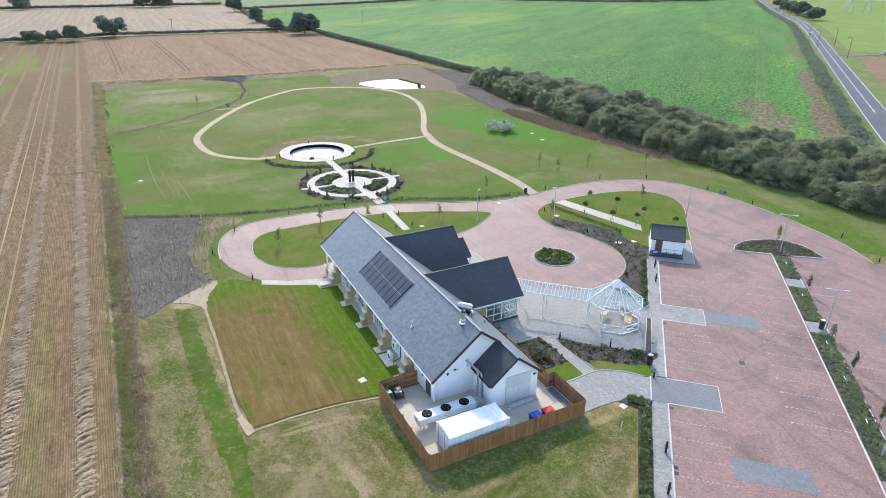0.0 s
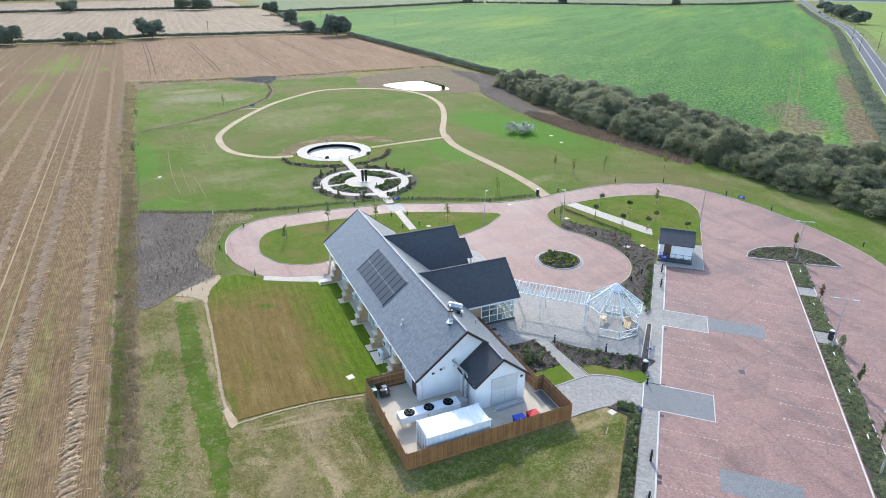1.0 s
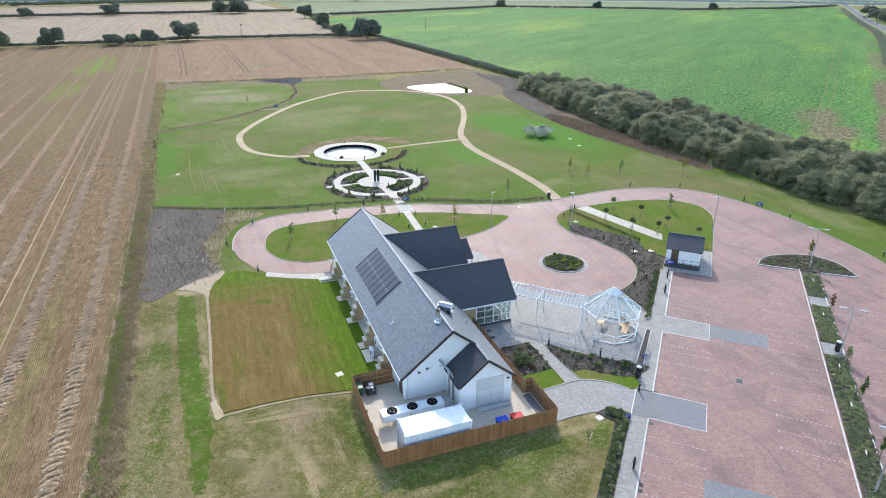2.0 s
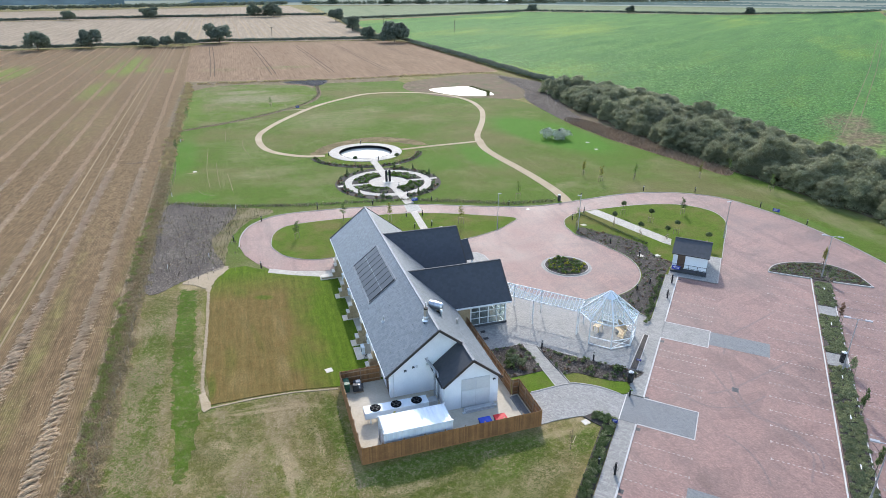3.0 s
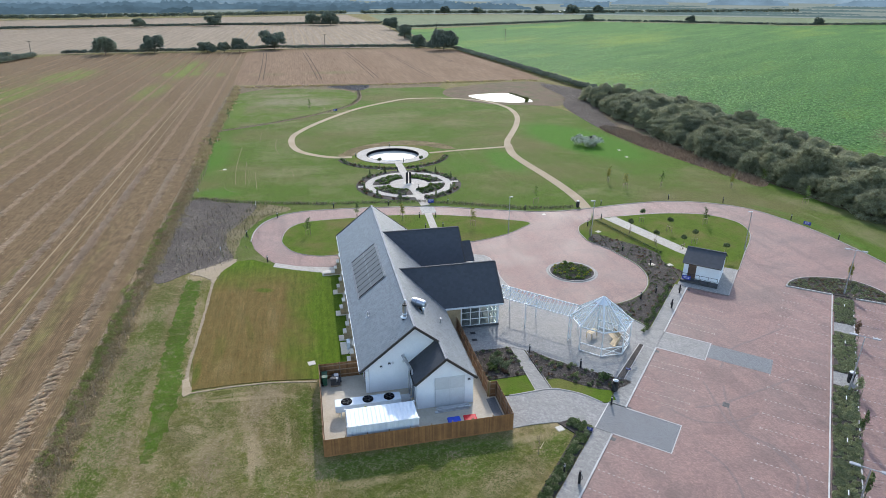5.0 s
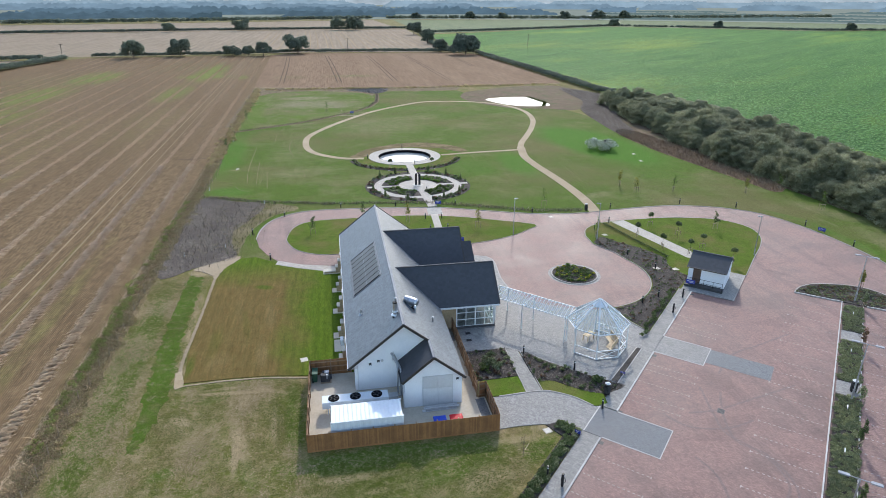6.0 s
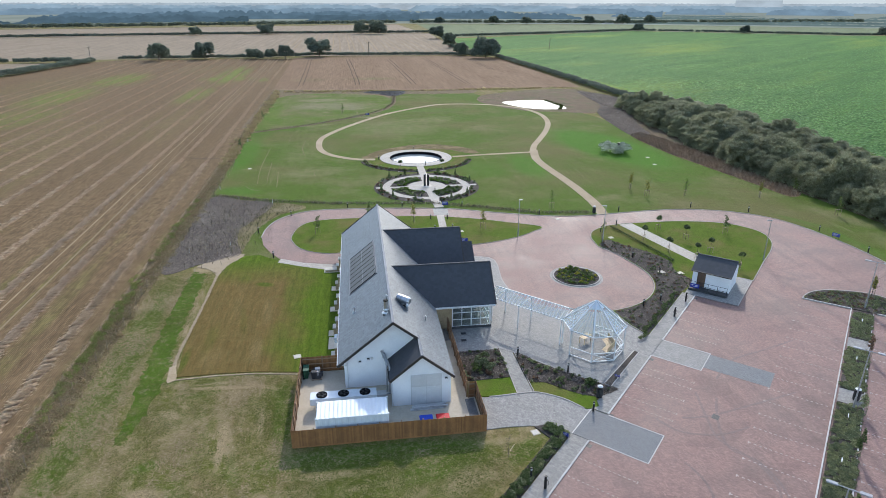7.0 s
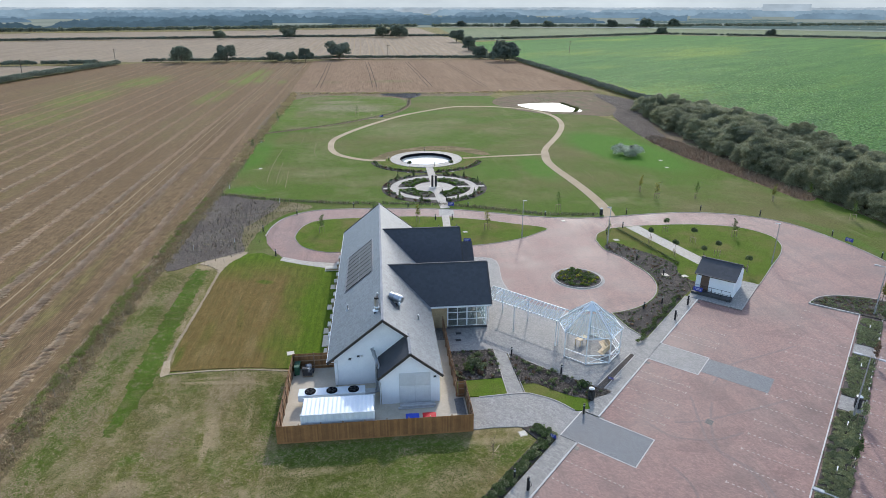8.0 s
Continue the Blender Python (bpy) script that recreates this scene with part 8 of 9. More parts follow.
while y > -62:
    front = 82.3 + (max(0, y - 95) * 0.11) + (max(0, 60 - y) * 0.07)
    width = 23 if y < 120 else 23 - (y - 120) * 0.35
    x = front + 3.0
    while x < front + width + 1.4:
        px, py = x + rng.uniform(-1.2, 1.2), y + rng.uniform(-1.5, 1.5)
        s = rng.uniform(0.8, 1.22) * (0.85 if x < front + 4 else 1.0)
        m = pose(px, py, 0, 0, 0, rng.uniform(0, 360))
        if k < 5:
            BELT[k].matrix_basis = m
        else:
            o = copy_thing(BELT[rng.randrange(5)], m)
            o.scale = (s * 1.18, s * 1.18, s * rng.uniform(0.85, 1.12))
        k += 1
        x += 4.5
    y -= 4.3


def hedge(name, line, w, h, n, size, seed, mat, label, gap=0.0):
    """A hedge along a line, uneven in width and height, of many leaf clumps."""
    rng = random.Random(seed)
    L = [Vector((*p, 0)) for p in line]
    lens = [(b - a).length for a, b in zip(L, L[1:])]
    lumps = []
    for a, b, l in zip(L, L[1:], lens):
        d = 0.0
        while d < l:
            q = a + (b - a) * (d / l)
            s = w * rng.uniform(0.4, 0.7)
            hh = h * rng.uniform(0.86, 1.12)
            if rng.random() > gap:
                lumps.append((q.x + rng.uniform(-0.25, 0.25) * w, q.y + rng.uniform(-0.25, 0.25) * w, hh * 0.5, s, s * 1.2, hh * 0.55))
            d += w * 0.45
    return stuff(name, crown_leaves(name, lumps, 3 * n, size * 0.75, seed, mat, 0.45), label, "hedge")


hedge("field_hedge", [(104, 160), (103, 182), (99.5, 278), (95, 378)], 3.2, 2.2, 16000, 0.4, 3, "hazed_far_leaf", "dark clipped hedgerow between the fields")
hedge("middle_hedge", [(-150, 389), (-76, 393), (-26, 405), (72, 398), (86, 388)], 3.2, 2.4, 9000, 0.6, 4, "hazed_far_leaf", "dark hedgerow below a row of oaks", 0.06)
hedge("west_hedge", [(-182, 240), (-172, 314), (-162, 372)], 5, 2.8, 8000, 0.6, 5, "hazed_far_leaf", "overgrown hedgerow along the west field")
hedge("west_hedge_far", [(-290, 362), (-240, 368), (-172, 373)], 4, 3.0, 4000, 0.7, 6, "hazed_far_leaf", "broken hedgerow along the west field", 0.25)
hedge("north_hedge", [(96, 378), (82, 400), (80, 480), (92, 620)], 3.5, 2.6, 7000, 0.7, 7, "hazed_far_leaf", "dark hedgerow running north")
hedge("far_hedge", [(-560, 612), (-387, 668), (-284, 693), (-107, 730), (90, 742)], 4, 3.2, 12000, 1.0, 8, "hazed_far_leaf", "long dark far hedgerow")
hedge("far_hedge_east", [(90, 640), (240, 706), (368, 778), (470, 706), (566, 622), (700, 610), (850, 650)], 4, 3.0, 12000, 1.0, 9, "hazed_far_leaf", "long dark far hedgerow beyond the green field", 0.15)
hedge("road_hedge", [(118, 30), (150, 56), (190, 87.5), (256, 138), (336, 200), (388, 240), (460, 298), (516, 349), (588, 415), (780, 582)], 4.0, 1.8, 16000, 0.5, 10, "hazed_far_leaf", "rough verge hedge along the road")
hedge("road_hedge_beyond", [(520, 322), (600, 395), (700, 480), (900, 640)], 4, 3, 5000, 0.8, 11, "hazed_far_leaf", "trees and hedge beyond the road", 0.35)
hedge("farther_hedge", [(-620, 850), (-509, 896), (-227, 978), (75, 1086)], 7, 7, 9000, 1.5, 12, "hazed_far_leaf", "far belt of trees and hedge")
hedge("farther_hedge_east", [(100, 1090), (428, 1052), (700, 1060), (960, 1075)], 7, 7, 9000, 1.5, 13, "hazed_far_leaf", "far belt of trees and hedge", 0.1)


def oak(x, y, h, r, seed):
    t = thing("oak_tree", "round-headed dark oak standing in a hedgerow", "tree", "field oaks", "", (x, y, 0))
    rng = random.Random(seed)
    trunk("trunk", t, h * 0.45, h * 0.07, 8, seed)
    lumps = [(0, 0, h * 0.5, r * 0.85, r * 0.85, h * 0.42)]
    for i in range(14):
        a = rng.uniform(0, 2 * math.pi)
        d = rng.uniform(0.3, 0.8) * r
        s = rng.uniform(0.25, 0.45) * r
        lumps.append((d * math.cos(a), d * math.sin(a), h * rng.uniform(0.22, 0.84), s, s, s * 0.8))
    part("crown", crown_leaves("crown", lumps, 4600, max(0.45, r * 0.095), seed, "hazed_far_leaf" if y > 300 else "oak_leaf", 0.75), None, t)


for i, (x, y, h, r) in enumerate(((-125, 381, 10.5, 7.6), (-98, 387, 10.5, 6.8), (-66, 385, 6.5, 6.0), (-56, 386, 6, 4.5), (-46.5, 384, 8.5, 5.2), (-25, 400, 11, 8.5), (86, 374, 12, 9.5), (74, 402, 9, 5.5), (77.5, 485, 12, 6), (-174, 705, 10, 7), (-100, 726, 11, 9), (9, 730, 13, 9), (29, 728, 14, 11), (84, 620, 12, 9), (372, 770, 10, 7), (480, 700, 9, 6), (600, 620, 9, 6), (410, 1050, 14, 10), (470, 1048, 16, 14), (520, 1052, 14, 11), (150, 1088, 12, 9), (240, 1060, 14, 10), (300, 1062, 12, 9), (650, 448, 11, 8), (600, 402, 11, 8), (569, 368, 12, 10), (519, 318, 10, 8))):
    oak(x, y, h, r, 200 + i)

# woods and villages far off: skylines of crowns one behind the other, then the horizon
# Haze is painted: layers glow bluer and paler the farther they stand.
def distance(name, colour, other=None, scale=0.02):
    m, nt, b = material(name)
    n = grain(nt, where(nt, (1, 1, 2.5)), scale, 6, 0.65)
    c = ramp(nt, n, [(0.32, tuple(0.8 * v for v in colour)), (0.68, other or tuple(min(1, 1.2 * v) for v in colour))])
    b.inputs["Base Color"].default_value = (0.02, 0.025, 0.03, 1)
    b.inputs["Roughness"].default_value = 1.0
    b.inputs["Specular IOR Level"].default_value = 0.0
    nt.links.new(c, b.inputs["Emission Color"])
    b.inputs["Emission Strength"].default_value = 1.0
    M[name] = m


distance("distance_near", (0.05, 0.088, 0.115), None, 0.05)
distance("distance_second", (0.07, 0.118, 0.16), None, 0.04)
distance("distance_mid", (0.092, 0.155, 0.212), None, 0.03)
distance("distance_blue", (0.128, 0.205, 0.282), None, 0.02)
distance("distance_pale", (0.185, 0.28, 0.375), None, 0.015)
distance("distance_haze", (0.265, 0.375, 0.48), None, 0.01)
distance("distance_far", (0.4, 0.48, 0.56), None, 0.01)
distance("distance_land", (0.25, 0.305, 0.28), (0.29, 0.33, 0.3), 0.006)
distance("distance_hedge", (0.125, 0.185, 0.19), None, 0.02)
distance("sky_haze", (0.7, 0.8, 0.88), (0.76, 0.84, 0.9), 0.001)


def skyline(name, radius, base, tree, seed, mat, label, cover=0.0, z0=-2.0, top=None, a0=20, a1=160):
    """A far line of tree crowns standing right round the view, uneven along its top, broken where the land opens."""
    rng = random.Random(seed)
    a, bm = radians(a0), bmesh.new()
    n = int(radius * radians(a1 - a0) / 2.2)
    h = [-3.0] * (n + 1)
    step = radians(a1 - a0) / n
    i = 0
    while i < n:
        w = max(1, int(rng.uniform(0.15, 0.9) * tree / 2.2))
        grove = noise.noise((i * 2.2 / 160.0, seed * 3.1, 0.5))
        if grove > cover - 0.45:
            edge = min(1.0, 0.25 + 4 * (grove - cover + 0.45))
            t = tree * rng.uniform(0.55, 1.0) * (0.75 + 0.5 * max(0.0, grove)) * edge
            for k in range(-w, w + 1):
                if 0 <= i + k <= n:
                    h[i + k] = max(h[i + k], base * edge + t * math.sqrt(max(0.0, 1 - (k / (w + 0.5)) ** 2)) + rng.uniform(-1.0, 0.8))
        i += max(1, int(w * rng.uniform(0.7, 1.3)))
    if top is not None:
        h = [top] * (n + 1)
    low = [bm.verts.new((radius * math.cos(a + step * k), radius * math.sin(a + step * k), z0)) for k in range(n + 1)]
    up = [bm.verts.new((radius * math.cos(a + step * k), radius * math.sin(a + step * k), h[k])) for k in range(n + 1)]
    for k in range(n):
        if h[k] > z0 or h[k + 1] > z0:
            bm.faces.new((low[k], low[k + 1], up[k + 1], up[k]))
    return tagged(part(name, bm, mat), label, "backdrop", "", "structure")


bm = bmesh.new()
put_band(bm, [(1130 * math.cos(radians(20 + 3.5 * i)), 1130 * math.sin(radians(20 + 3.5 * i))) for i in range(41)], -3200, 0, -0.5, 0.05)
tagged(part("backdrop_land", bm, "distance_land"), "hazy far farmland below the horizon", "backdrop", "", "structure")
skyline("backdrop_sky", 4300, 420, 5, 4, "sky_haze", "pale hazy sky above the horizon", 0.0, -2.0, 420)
skyline("backdrop_trees", 1150, 0, 15, 11, "distance_near", "broken line of far trees, dark in blue-green haze", 0.4, -2.0, None, 99, 160)
skyline("backdrop_wood_near", 1270, 0, 17, 12, "distance_second", "far woods in dark blue-green haze", 0.22, -2.0, None, 84, 160)
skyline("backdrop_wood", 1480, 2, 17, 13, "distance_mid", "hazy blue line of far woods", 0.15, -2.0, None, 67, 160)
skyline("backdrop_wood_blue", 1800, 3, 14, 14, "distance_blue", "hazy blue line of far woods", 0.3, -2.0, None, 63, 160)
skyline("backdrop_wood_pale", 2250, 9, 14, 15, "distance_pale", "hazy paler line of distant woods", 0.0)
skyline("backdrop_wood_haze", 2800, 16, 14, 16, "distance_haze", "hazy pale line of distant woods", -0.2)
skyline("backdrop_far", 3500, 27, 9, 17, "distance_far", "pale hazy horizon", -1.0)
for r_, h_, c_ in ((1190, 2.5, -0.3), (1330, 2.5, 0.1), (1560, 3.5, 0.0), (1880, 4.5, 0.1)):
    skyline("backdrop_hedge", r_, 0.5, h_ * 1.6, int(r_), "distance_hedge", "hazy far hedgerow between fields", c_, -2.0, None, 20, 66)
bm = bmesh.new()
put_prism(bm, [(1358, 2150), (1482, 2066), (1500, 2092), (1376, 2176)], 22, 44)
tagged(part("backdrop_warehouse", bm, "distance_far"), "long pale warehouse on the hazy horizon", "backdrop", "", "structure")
for x, y, w, h in ((470, 1066, 24, 5), (452, 1074, 14, 4)):
    b_ = thing("far_barn", "white farm building beyond the fields", "barn", "far barns", "", (x, y, 0), 6)
    boxed("wall", -w / 2, w / 2, -6, 6, 0, h, "render_white", b_)
    plate("roof", [(-w / 2, -6.3, h), (w / 2, -6.3, h), (w / 2, 0, h + 2), (-w / 2, 0, h + 2)], 0.2, "white_steel", b_)
for x, y in ((-162, 370), (-178, 292), (8.3, 402), (120, 560), (150, 440)):
    u_ = thing("utility_pole", "wooden utility pole standing at a field edge", "utility pole", "utility poles", "", (x, y, 0))
    barred("pole", (0, 0, 0), (0.4, 0, 9.5), 0.32, "bark", u_, "", None, 8)
    barred("cross_arm", (-0.8, 0, 9.1), (1.6, 0, 9.1), 0.16, "bark", u_)


# ---- young staked trees, standards, conifers ----
def young_tree(leaf, label, h, seed, count=260):
    t = thing("young_tree", label, "tree", "young staked trees")
    trunk("trunk", t, h * 0.9, 0.07, 9, seed, 0.03)
    rng = random.Random(seed)
    lumps = [(rng.uniform(-0.25, 0.25), rng.uniform(-0.25, 0.25), h * (0.45 + 0.07 * i), 0.5 - 0.035 * i, 0.5 - 0.035 * i, 0.3) for i in range(8)]
    part("crown", crown_leaves("crown", lumps, count, 0.11, seed, leaf, 0.3), None, t)
    for q in (-0.45, 0.45):
        barred("stake", (q, 0, 0), (q, 0, 1.15), 0.08, "stake_wood", t, "", None, 7)
    barred("cross_bar", (-0.5, 0.03, 1.05), (0.5, 0.03, 1.05), 0.07, "stake_wood", t)
    return t


YT = [young_tree("yellow_leaf", "young tree with sparse yellowing leaves tied to stakes", 3.3, 11), young_tree("shrub_leaf", "young tree with sparse green leaves tied to stakes", 3.0, 12), young_tree("bright_leaf", "slim young tree with thin foliage tied to stakes", 3.4, 13, 140)]
SPOTS = ((52.2, 57.1, 0), (59.6, 56.4, 2), (73.1, 53.2, 0), (80.3, 53.4, 2), (80.2, 41.6, 2), (31.7, 52.1, 2), (-9.4, 44.5, 1), (-1.1, 50.6, 1), (6.3, 47.9, 0), (17.3, 43.0, 0), (55.5, 35.7, 1), (34.8, 35.6, 2), (51, 62, 0), (-31.3, 150.4, 1), (-6.8, 160.5, 2), (-31.5, 108, 1))
used = set()
for i, (x, y, v) in enumerate(SPOTS):
    m = pose(x, y, 0.06, 0, 0, 37 * i)
    if v in used:
        copy_thing(YT[v], m)
    else:
        YT[v].matrix_basis = m
        used.add(v)


sp = thing("sapling", "thin bare sapling standing in the rough grass", "tree", at=(8.5, -11.0, 0.0))
bm = bmesh.new()
put_bar(bm, (0, 0, -0.05), (0.04, 0.02, 2.3), 0.04, None, 6, 0.012)
rr_ = random.Random(9)
for i in range(16):
    z, a = rr_.uniform(0.7, 2.1), rr_.uniform(0, 6.28)
    put_bar(bm, (0.01, 0, z), (0.3 * math.cos(a), 0.3 * math.sin(a), z + 0.28), 0.014, None, 5, 0.006)
part("trunk", bm, "bark", sp)
part("crown", crown_leaves("crown", [(0, 0, 1.0 + 0.2 * i, 0.32, 0.32, 0.14) for i in range(6)], 46, 0.06, 21, "russet_leaf", 0.3), None, sp)
barred("label_stick", (0.1, -0.1, 0.75), (0.55, 0.25, 1.1), 0.05, "raw_wood", sp, "pale slanting stick")


def strip_tree(seed, leaf, label, h=2.6, n=620, wide=0.52):
    t = thing("parking_tree", label, "tree", "parking trees")
    trunk("trunk", t, h * 0.85, 0.08, 12, seed, 0.03)
    rng = random.Random(seed)
    lumps = []
    for i in range(14):
        f = i / 13
        r = wide * (0.55 + 0.9 * f - 1.25 * f * f)
        a = rng.uniform(0, 6.28)
        lumps.append((r * 0.5 * math.cos(a), r * 0.5 * math.sin(a), h * (0.38 + 0.62 * f), r * 0.75, r * 0.75, 0.22))
    part("crown", crown_leaves("crown", lumps, n, 0.085, seed, leaf, 0.3), None, t)
    for q in (-0.35, 0.35):
        barred("stake", (q, 0, 0), (q, 0, 0.75), 0.06, "stake_wood", t, "", None, 7)
    barred("cross_bar", (-0.4, 0.03, 0.68), (0.4, 0.03, 0.68), 0.06, "stake_wood", t)
    return t


STT = [strip_tree(31, "yellow_leaf", "small upright yellow-green tree in a kerbed bed"), strip_tree(32, "bed_plant", "small leafy green tree in the planted strip", 2.0, 420), strip_tree(33, "russet_leaf", "small upright russet tree in the planted strip", 2.5, 520, 0.4), strip_tree(34, "shrub_leaf", "small upright green tree in the planted strip", 2.8, 560, 0.42)]
ONCE = set()
for i, (x, y, v) in enumerate(((61.2, 11.9, 0), (57.3, 7.2, 1), cp(13.0, 18.75) + (2,), cp(1.2, 18.75) + (1,), cp(-6.0, 18.8) + (3,), cp(-14.5, 18.8) + (3,), cp(-22.0, 18.8) + (2,), cp(-30, 18.8) + (3,))):
    m = pose(x, y, 0.1, 0, 0, 50 * i)
    if v in ONCE:
        copy_thing(STT[v], m)
    else:
        STT[v].matrix_basis = m
        ONCE.add(v)


def standard_tree():
    t = thing("standard_tree", "clipped round-headed standard tree tied to stakes", "tree", "standard trees")
    trunk("trunk", t, 1.7, 0.07, 0, 3, 0.02)
    part("crown", crown_leaves("crown", [(0, 0, 1.95, 0.45, 0.45, 0.42), (0.15, 0.1, 2.05, 0.35, 0.35, 0.35), (-0.15, -0.1, 1.9, 0.35, 0.35, 0.35)], 1300, 0.075, 5, "hedge_leaf", 0.4), None, t)
    for q in (-0.4, 0.4):
        barred("stake", (q, 0, 0), (q, 0, 0.95), 0.07, "stake_wood", t, "", None, 7)
    barred("cross_bar", (-0.45, 0.03, 0.85), (0.45, 0.03, 0.85), 0.06, "stake_wood", t)
    return t


SD = standard_tree()
for i, (x, y) in enumerate(((45.6, 38.8), (41.2, 34.6), (42.6, 29.2), (47.8, 33.9), (48.6, 28.2), (45.6, 26.6), (49.8, 22.4), (6.7, 82.4), (15.9, 82.3))):
    m = pose(x, y, 0.1, 0, 0, 41 * i)
    if i:
        copy_thing(SD, m)
    else:
        SD.matrix_basis = m


def conifer():
    t = thing("dwarf_conifer", "dark narrow dwarf conifer in a bark bed", "shrub", "dwarf conifers")
    barred("stem", (0, 0, -0.05), (0, 0, 0.5), 0.08, "bark", t, "", None, 6)
    part("crown", crown_leaves("crown", [(0, 0, 0.2 + 0.2 * i, 0.36 - 0.045 * i, 0.36 - 0.045 * i, 0.2) for i in range(7)], 520, 0.08, 9, "hedge_leaf", 0.6), None, t)
    return t


DC = conifer()
for i, (x, y) in enumerate(((3.9, 76.6), (7.4, 78.9), (14.6, 79.0), (18.0, 76.4), (20.2, 71.6), (18.2, 62.9), (14.6, 59.7), (7.8, 59.6), (3.8, 62.6), (1.8, 67.2))):
    m = pose(x, y, 0.05, 0, 0, 31 * i)
    if i:
        copy_thing(DC, m)
    else:
        DC.matrix_basis = m


# ---- shrubs in the beds ----
def shrub(mat, label, seed, r=0.45, h=0.5, n=420, size=0.07):
    t = thing("shrub", label, "shrub", "bed shrubs")
    rng = random.Random(seed)
    bm = bmesh.new()
    for i in range(5):
        a = rng.uniform(0, 6.28)
        put_bar(bm, (0, 0, -0.03), (0.5 * r * math.cos(a), 0.5 * r * math.sin(a), h * 0.7), 0.03, None, 5, 0.012)
    part("stem", bm, "bark", t)
    lumps = [(rng.uniform(-0.5, 0.5) * r, rng.uniform(-0.5, 0.5) * r, h * rng.uniform(0.35, 0.7), r * rng.uniform(0.35, 0.6), r * rng.uniform(0.35, 0.6), h * rng.uniform(0.25, 0.4)) for i in range(7)]
    part("foliage", crown_leaves("foliage", lumps, n, size, seed, mat, 0.4), None, t)
    return t


KINDS = [shrub("shrub_leaf", "low green shrub in a bark bed", 1), shrub("bed_plant", "low grey-green shrub in a bark bed", 2, 0.45, 0.5), shrub("russet_leaf", "low russet shrub in a bark bed", 3, 0.4, 0.5), shrub("bright_leaf", "low bright green shrub in a bark bed", 4, 0.5, 0.55), shrub("hedge_leaf", "low dark green shrub in a bark bed", 5, 0.55, 0.6), shrub("yellow_flower", "yellow-flowering low plant in the round bed", 6, 0.5, 0.5)]
FIRST = set()


def plant(kind, x, y, z, s, a):
    m = pose(x, y, z, 0, 0, a)
    if kind in FIRST:
        o = copy_thing(KINDS[kind], m)
        o.scale = (s, s, s)
    else:
        KINDS[kind].matrix_basis = m
        FIRST.add(kind)


def fill_bed(outline, count, kinds, z, seed, s0=0.6, s1=1.1):
    rng = np.random.default_rng(seed)
    for x, y in scatter(outline, count, rng):
        plant(kinds[int(rng.integers(len(kinds)))], float(x), float(y), z, float(rng.uniform(s0, s1)), float(rng.uniform(0, 360)))


def ground_cover(name, spots, mats, z, seed, label, r=0.5, h=0.55, per=210, size=0.1):
    """Close planting in one bed that nobody could count, as one mesh for each kind of leaf."""
    rng = random.Random(seed)
    for j, mat in enumerate(mats):
        mine = spots[j::len(mats)]
        lumps = []
        for x, y in mine:
            s = rng.uniform(0.7, 1.2)
            for q in range(3):
                lumps.append((x + rng.uniform(-0.3, 0.3) * r, y + rng.uniform(-0.3, 0.3) * r, z + h * s * rng.uniform(0.25, 0.5), r * s * 0.55, r * s * 0.55, h * s * 0.42))
        if lumps:
            stuff(name, crown_leaves(name, lumps, per * len(mine), size, seed + j, mat, 0.45), label, "planting")


plant(5, 26.3, 22.9, 0.13, 1, 0)
fill_bed(arc(26.1, 22.7, 2.7, 0, 360, 20)[:-1], 130, [1, 3, 5, 1, 3, 0], 0.13, 1, 0.4, 0.7)
fill_bed(BED_W, 60, [1, 2, 4, 2, 1], 0.1, 2, 0.3, 0.6)
for x, y, k, s in ((9.0, 2.6, 1, 2.0), (9.7, 1.8, 1, 1.6), (8.3, 1.9, 0, 1.5), (15.4, 1.0, 1, 0.9), (18.8, -2.2, 0, 1.6), (16.2, -1.2, 4, 0.8)):
    plant(k, x, y, 0.1, s, 40 * x)
fill_bed(BED_E, 60, [1, 2, 4], 0.1, 3, 0.3, 0.6)
rng = np.random.default_rng(4)
ground_cover("garden_bed_planting", [tuple(q) for q in scatter(BED_N, 260, rng)], ("bed_plant", "hedge_leaf", "russet_leaf"), 0.125, 340, "small grey-green plants spaced over the bark bed", 0.24, 0.18, 55, 0.06)
for i in range(22):
    t = i / 21
    plant(4, (1 - t) * 38.4 + t * 41.6, (1 - t) * 40.6 + t * 26.0, 0.11, 0.6, 30 * i)
for i in range(26):
    plant(0 if i % 3 else 4, *cp(16.6 - 0.55 * i, -2.0 - 0.25 * math.sin(i)), 0.12, 0.7, 33 * i)
ground_cover("strip_head_planting", [tuple(q) for q in scatter(offset(HEAD, -0.4, True), 300, rng)], ("bed_plant", "strip_leaf", "russet_leaf", "bed_plant"), 0.14, 345, "low grey-green and bronze plants covering the bed", 0.3, 0.18, 60, 0.06)
rng = np.random.default_rng(19)
for a, b in ((24.0, 16.9), (14.0, 5.0), (2.0, -21.8), (-25.2, -44)):
    ground_cover("strip_planting", [tuple(q) for q in scatter([cp(a, 16.9), cp(b, 16.9), cp(b, 18.8), cp(a, 18.8)], int((a - b) * 20), rng)], ("strip_leaf", "bed_plant", "strip_leaf"), 0.14, int(a * 7) + 300, "low dense green shrubs filling the parking strip", 0.42, 0.13, 200, 0.06)
ground_cover("verge_hedge", [tuple(q) for q in scatter([cp(-16.7, -1.75), cp(-16.7, -2.5), cp(-48, -2.7), cp(-48, -1.75)], 560, rng)], ("shrub_leaf", "hedge_leaf", "strip_leaf", "shrub_leaf"), 0.08, 350, "low clipped green hedge along the footpath", 0.36, 0.3, 120, 0.07)
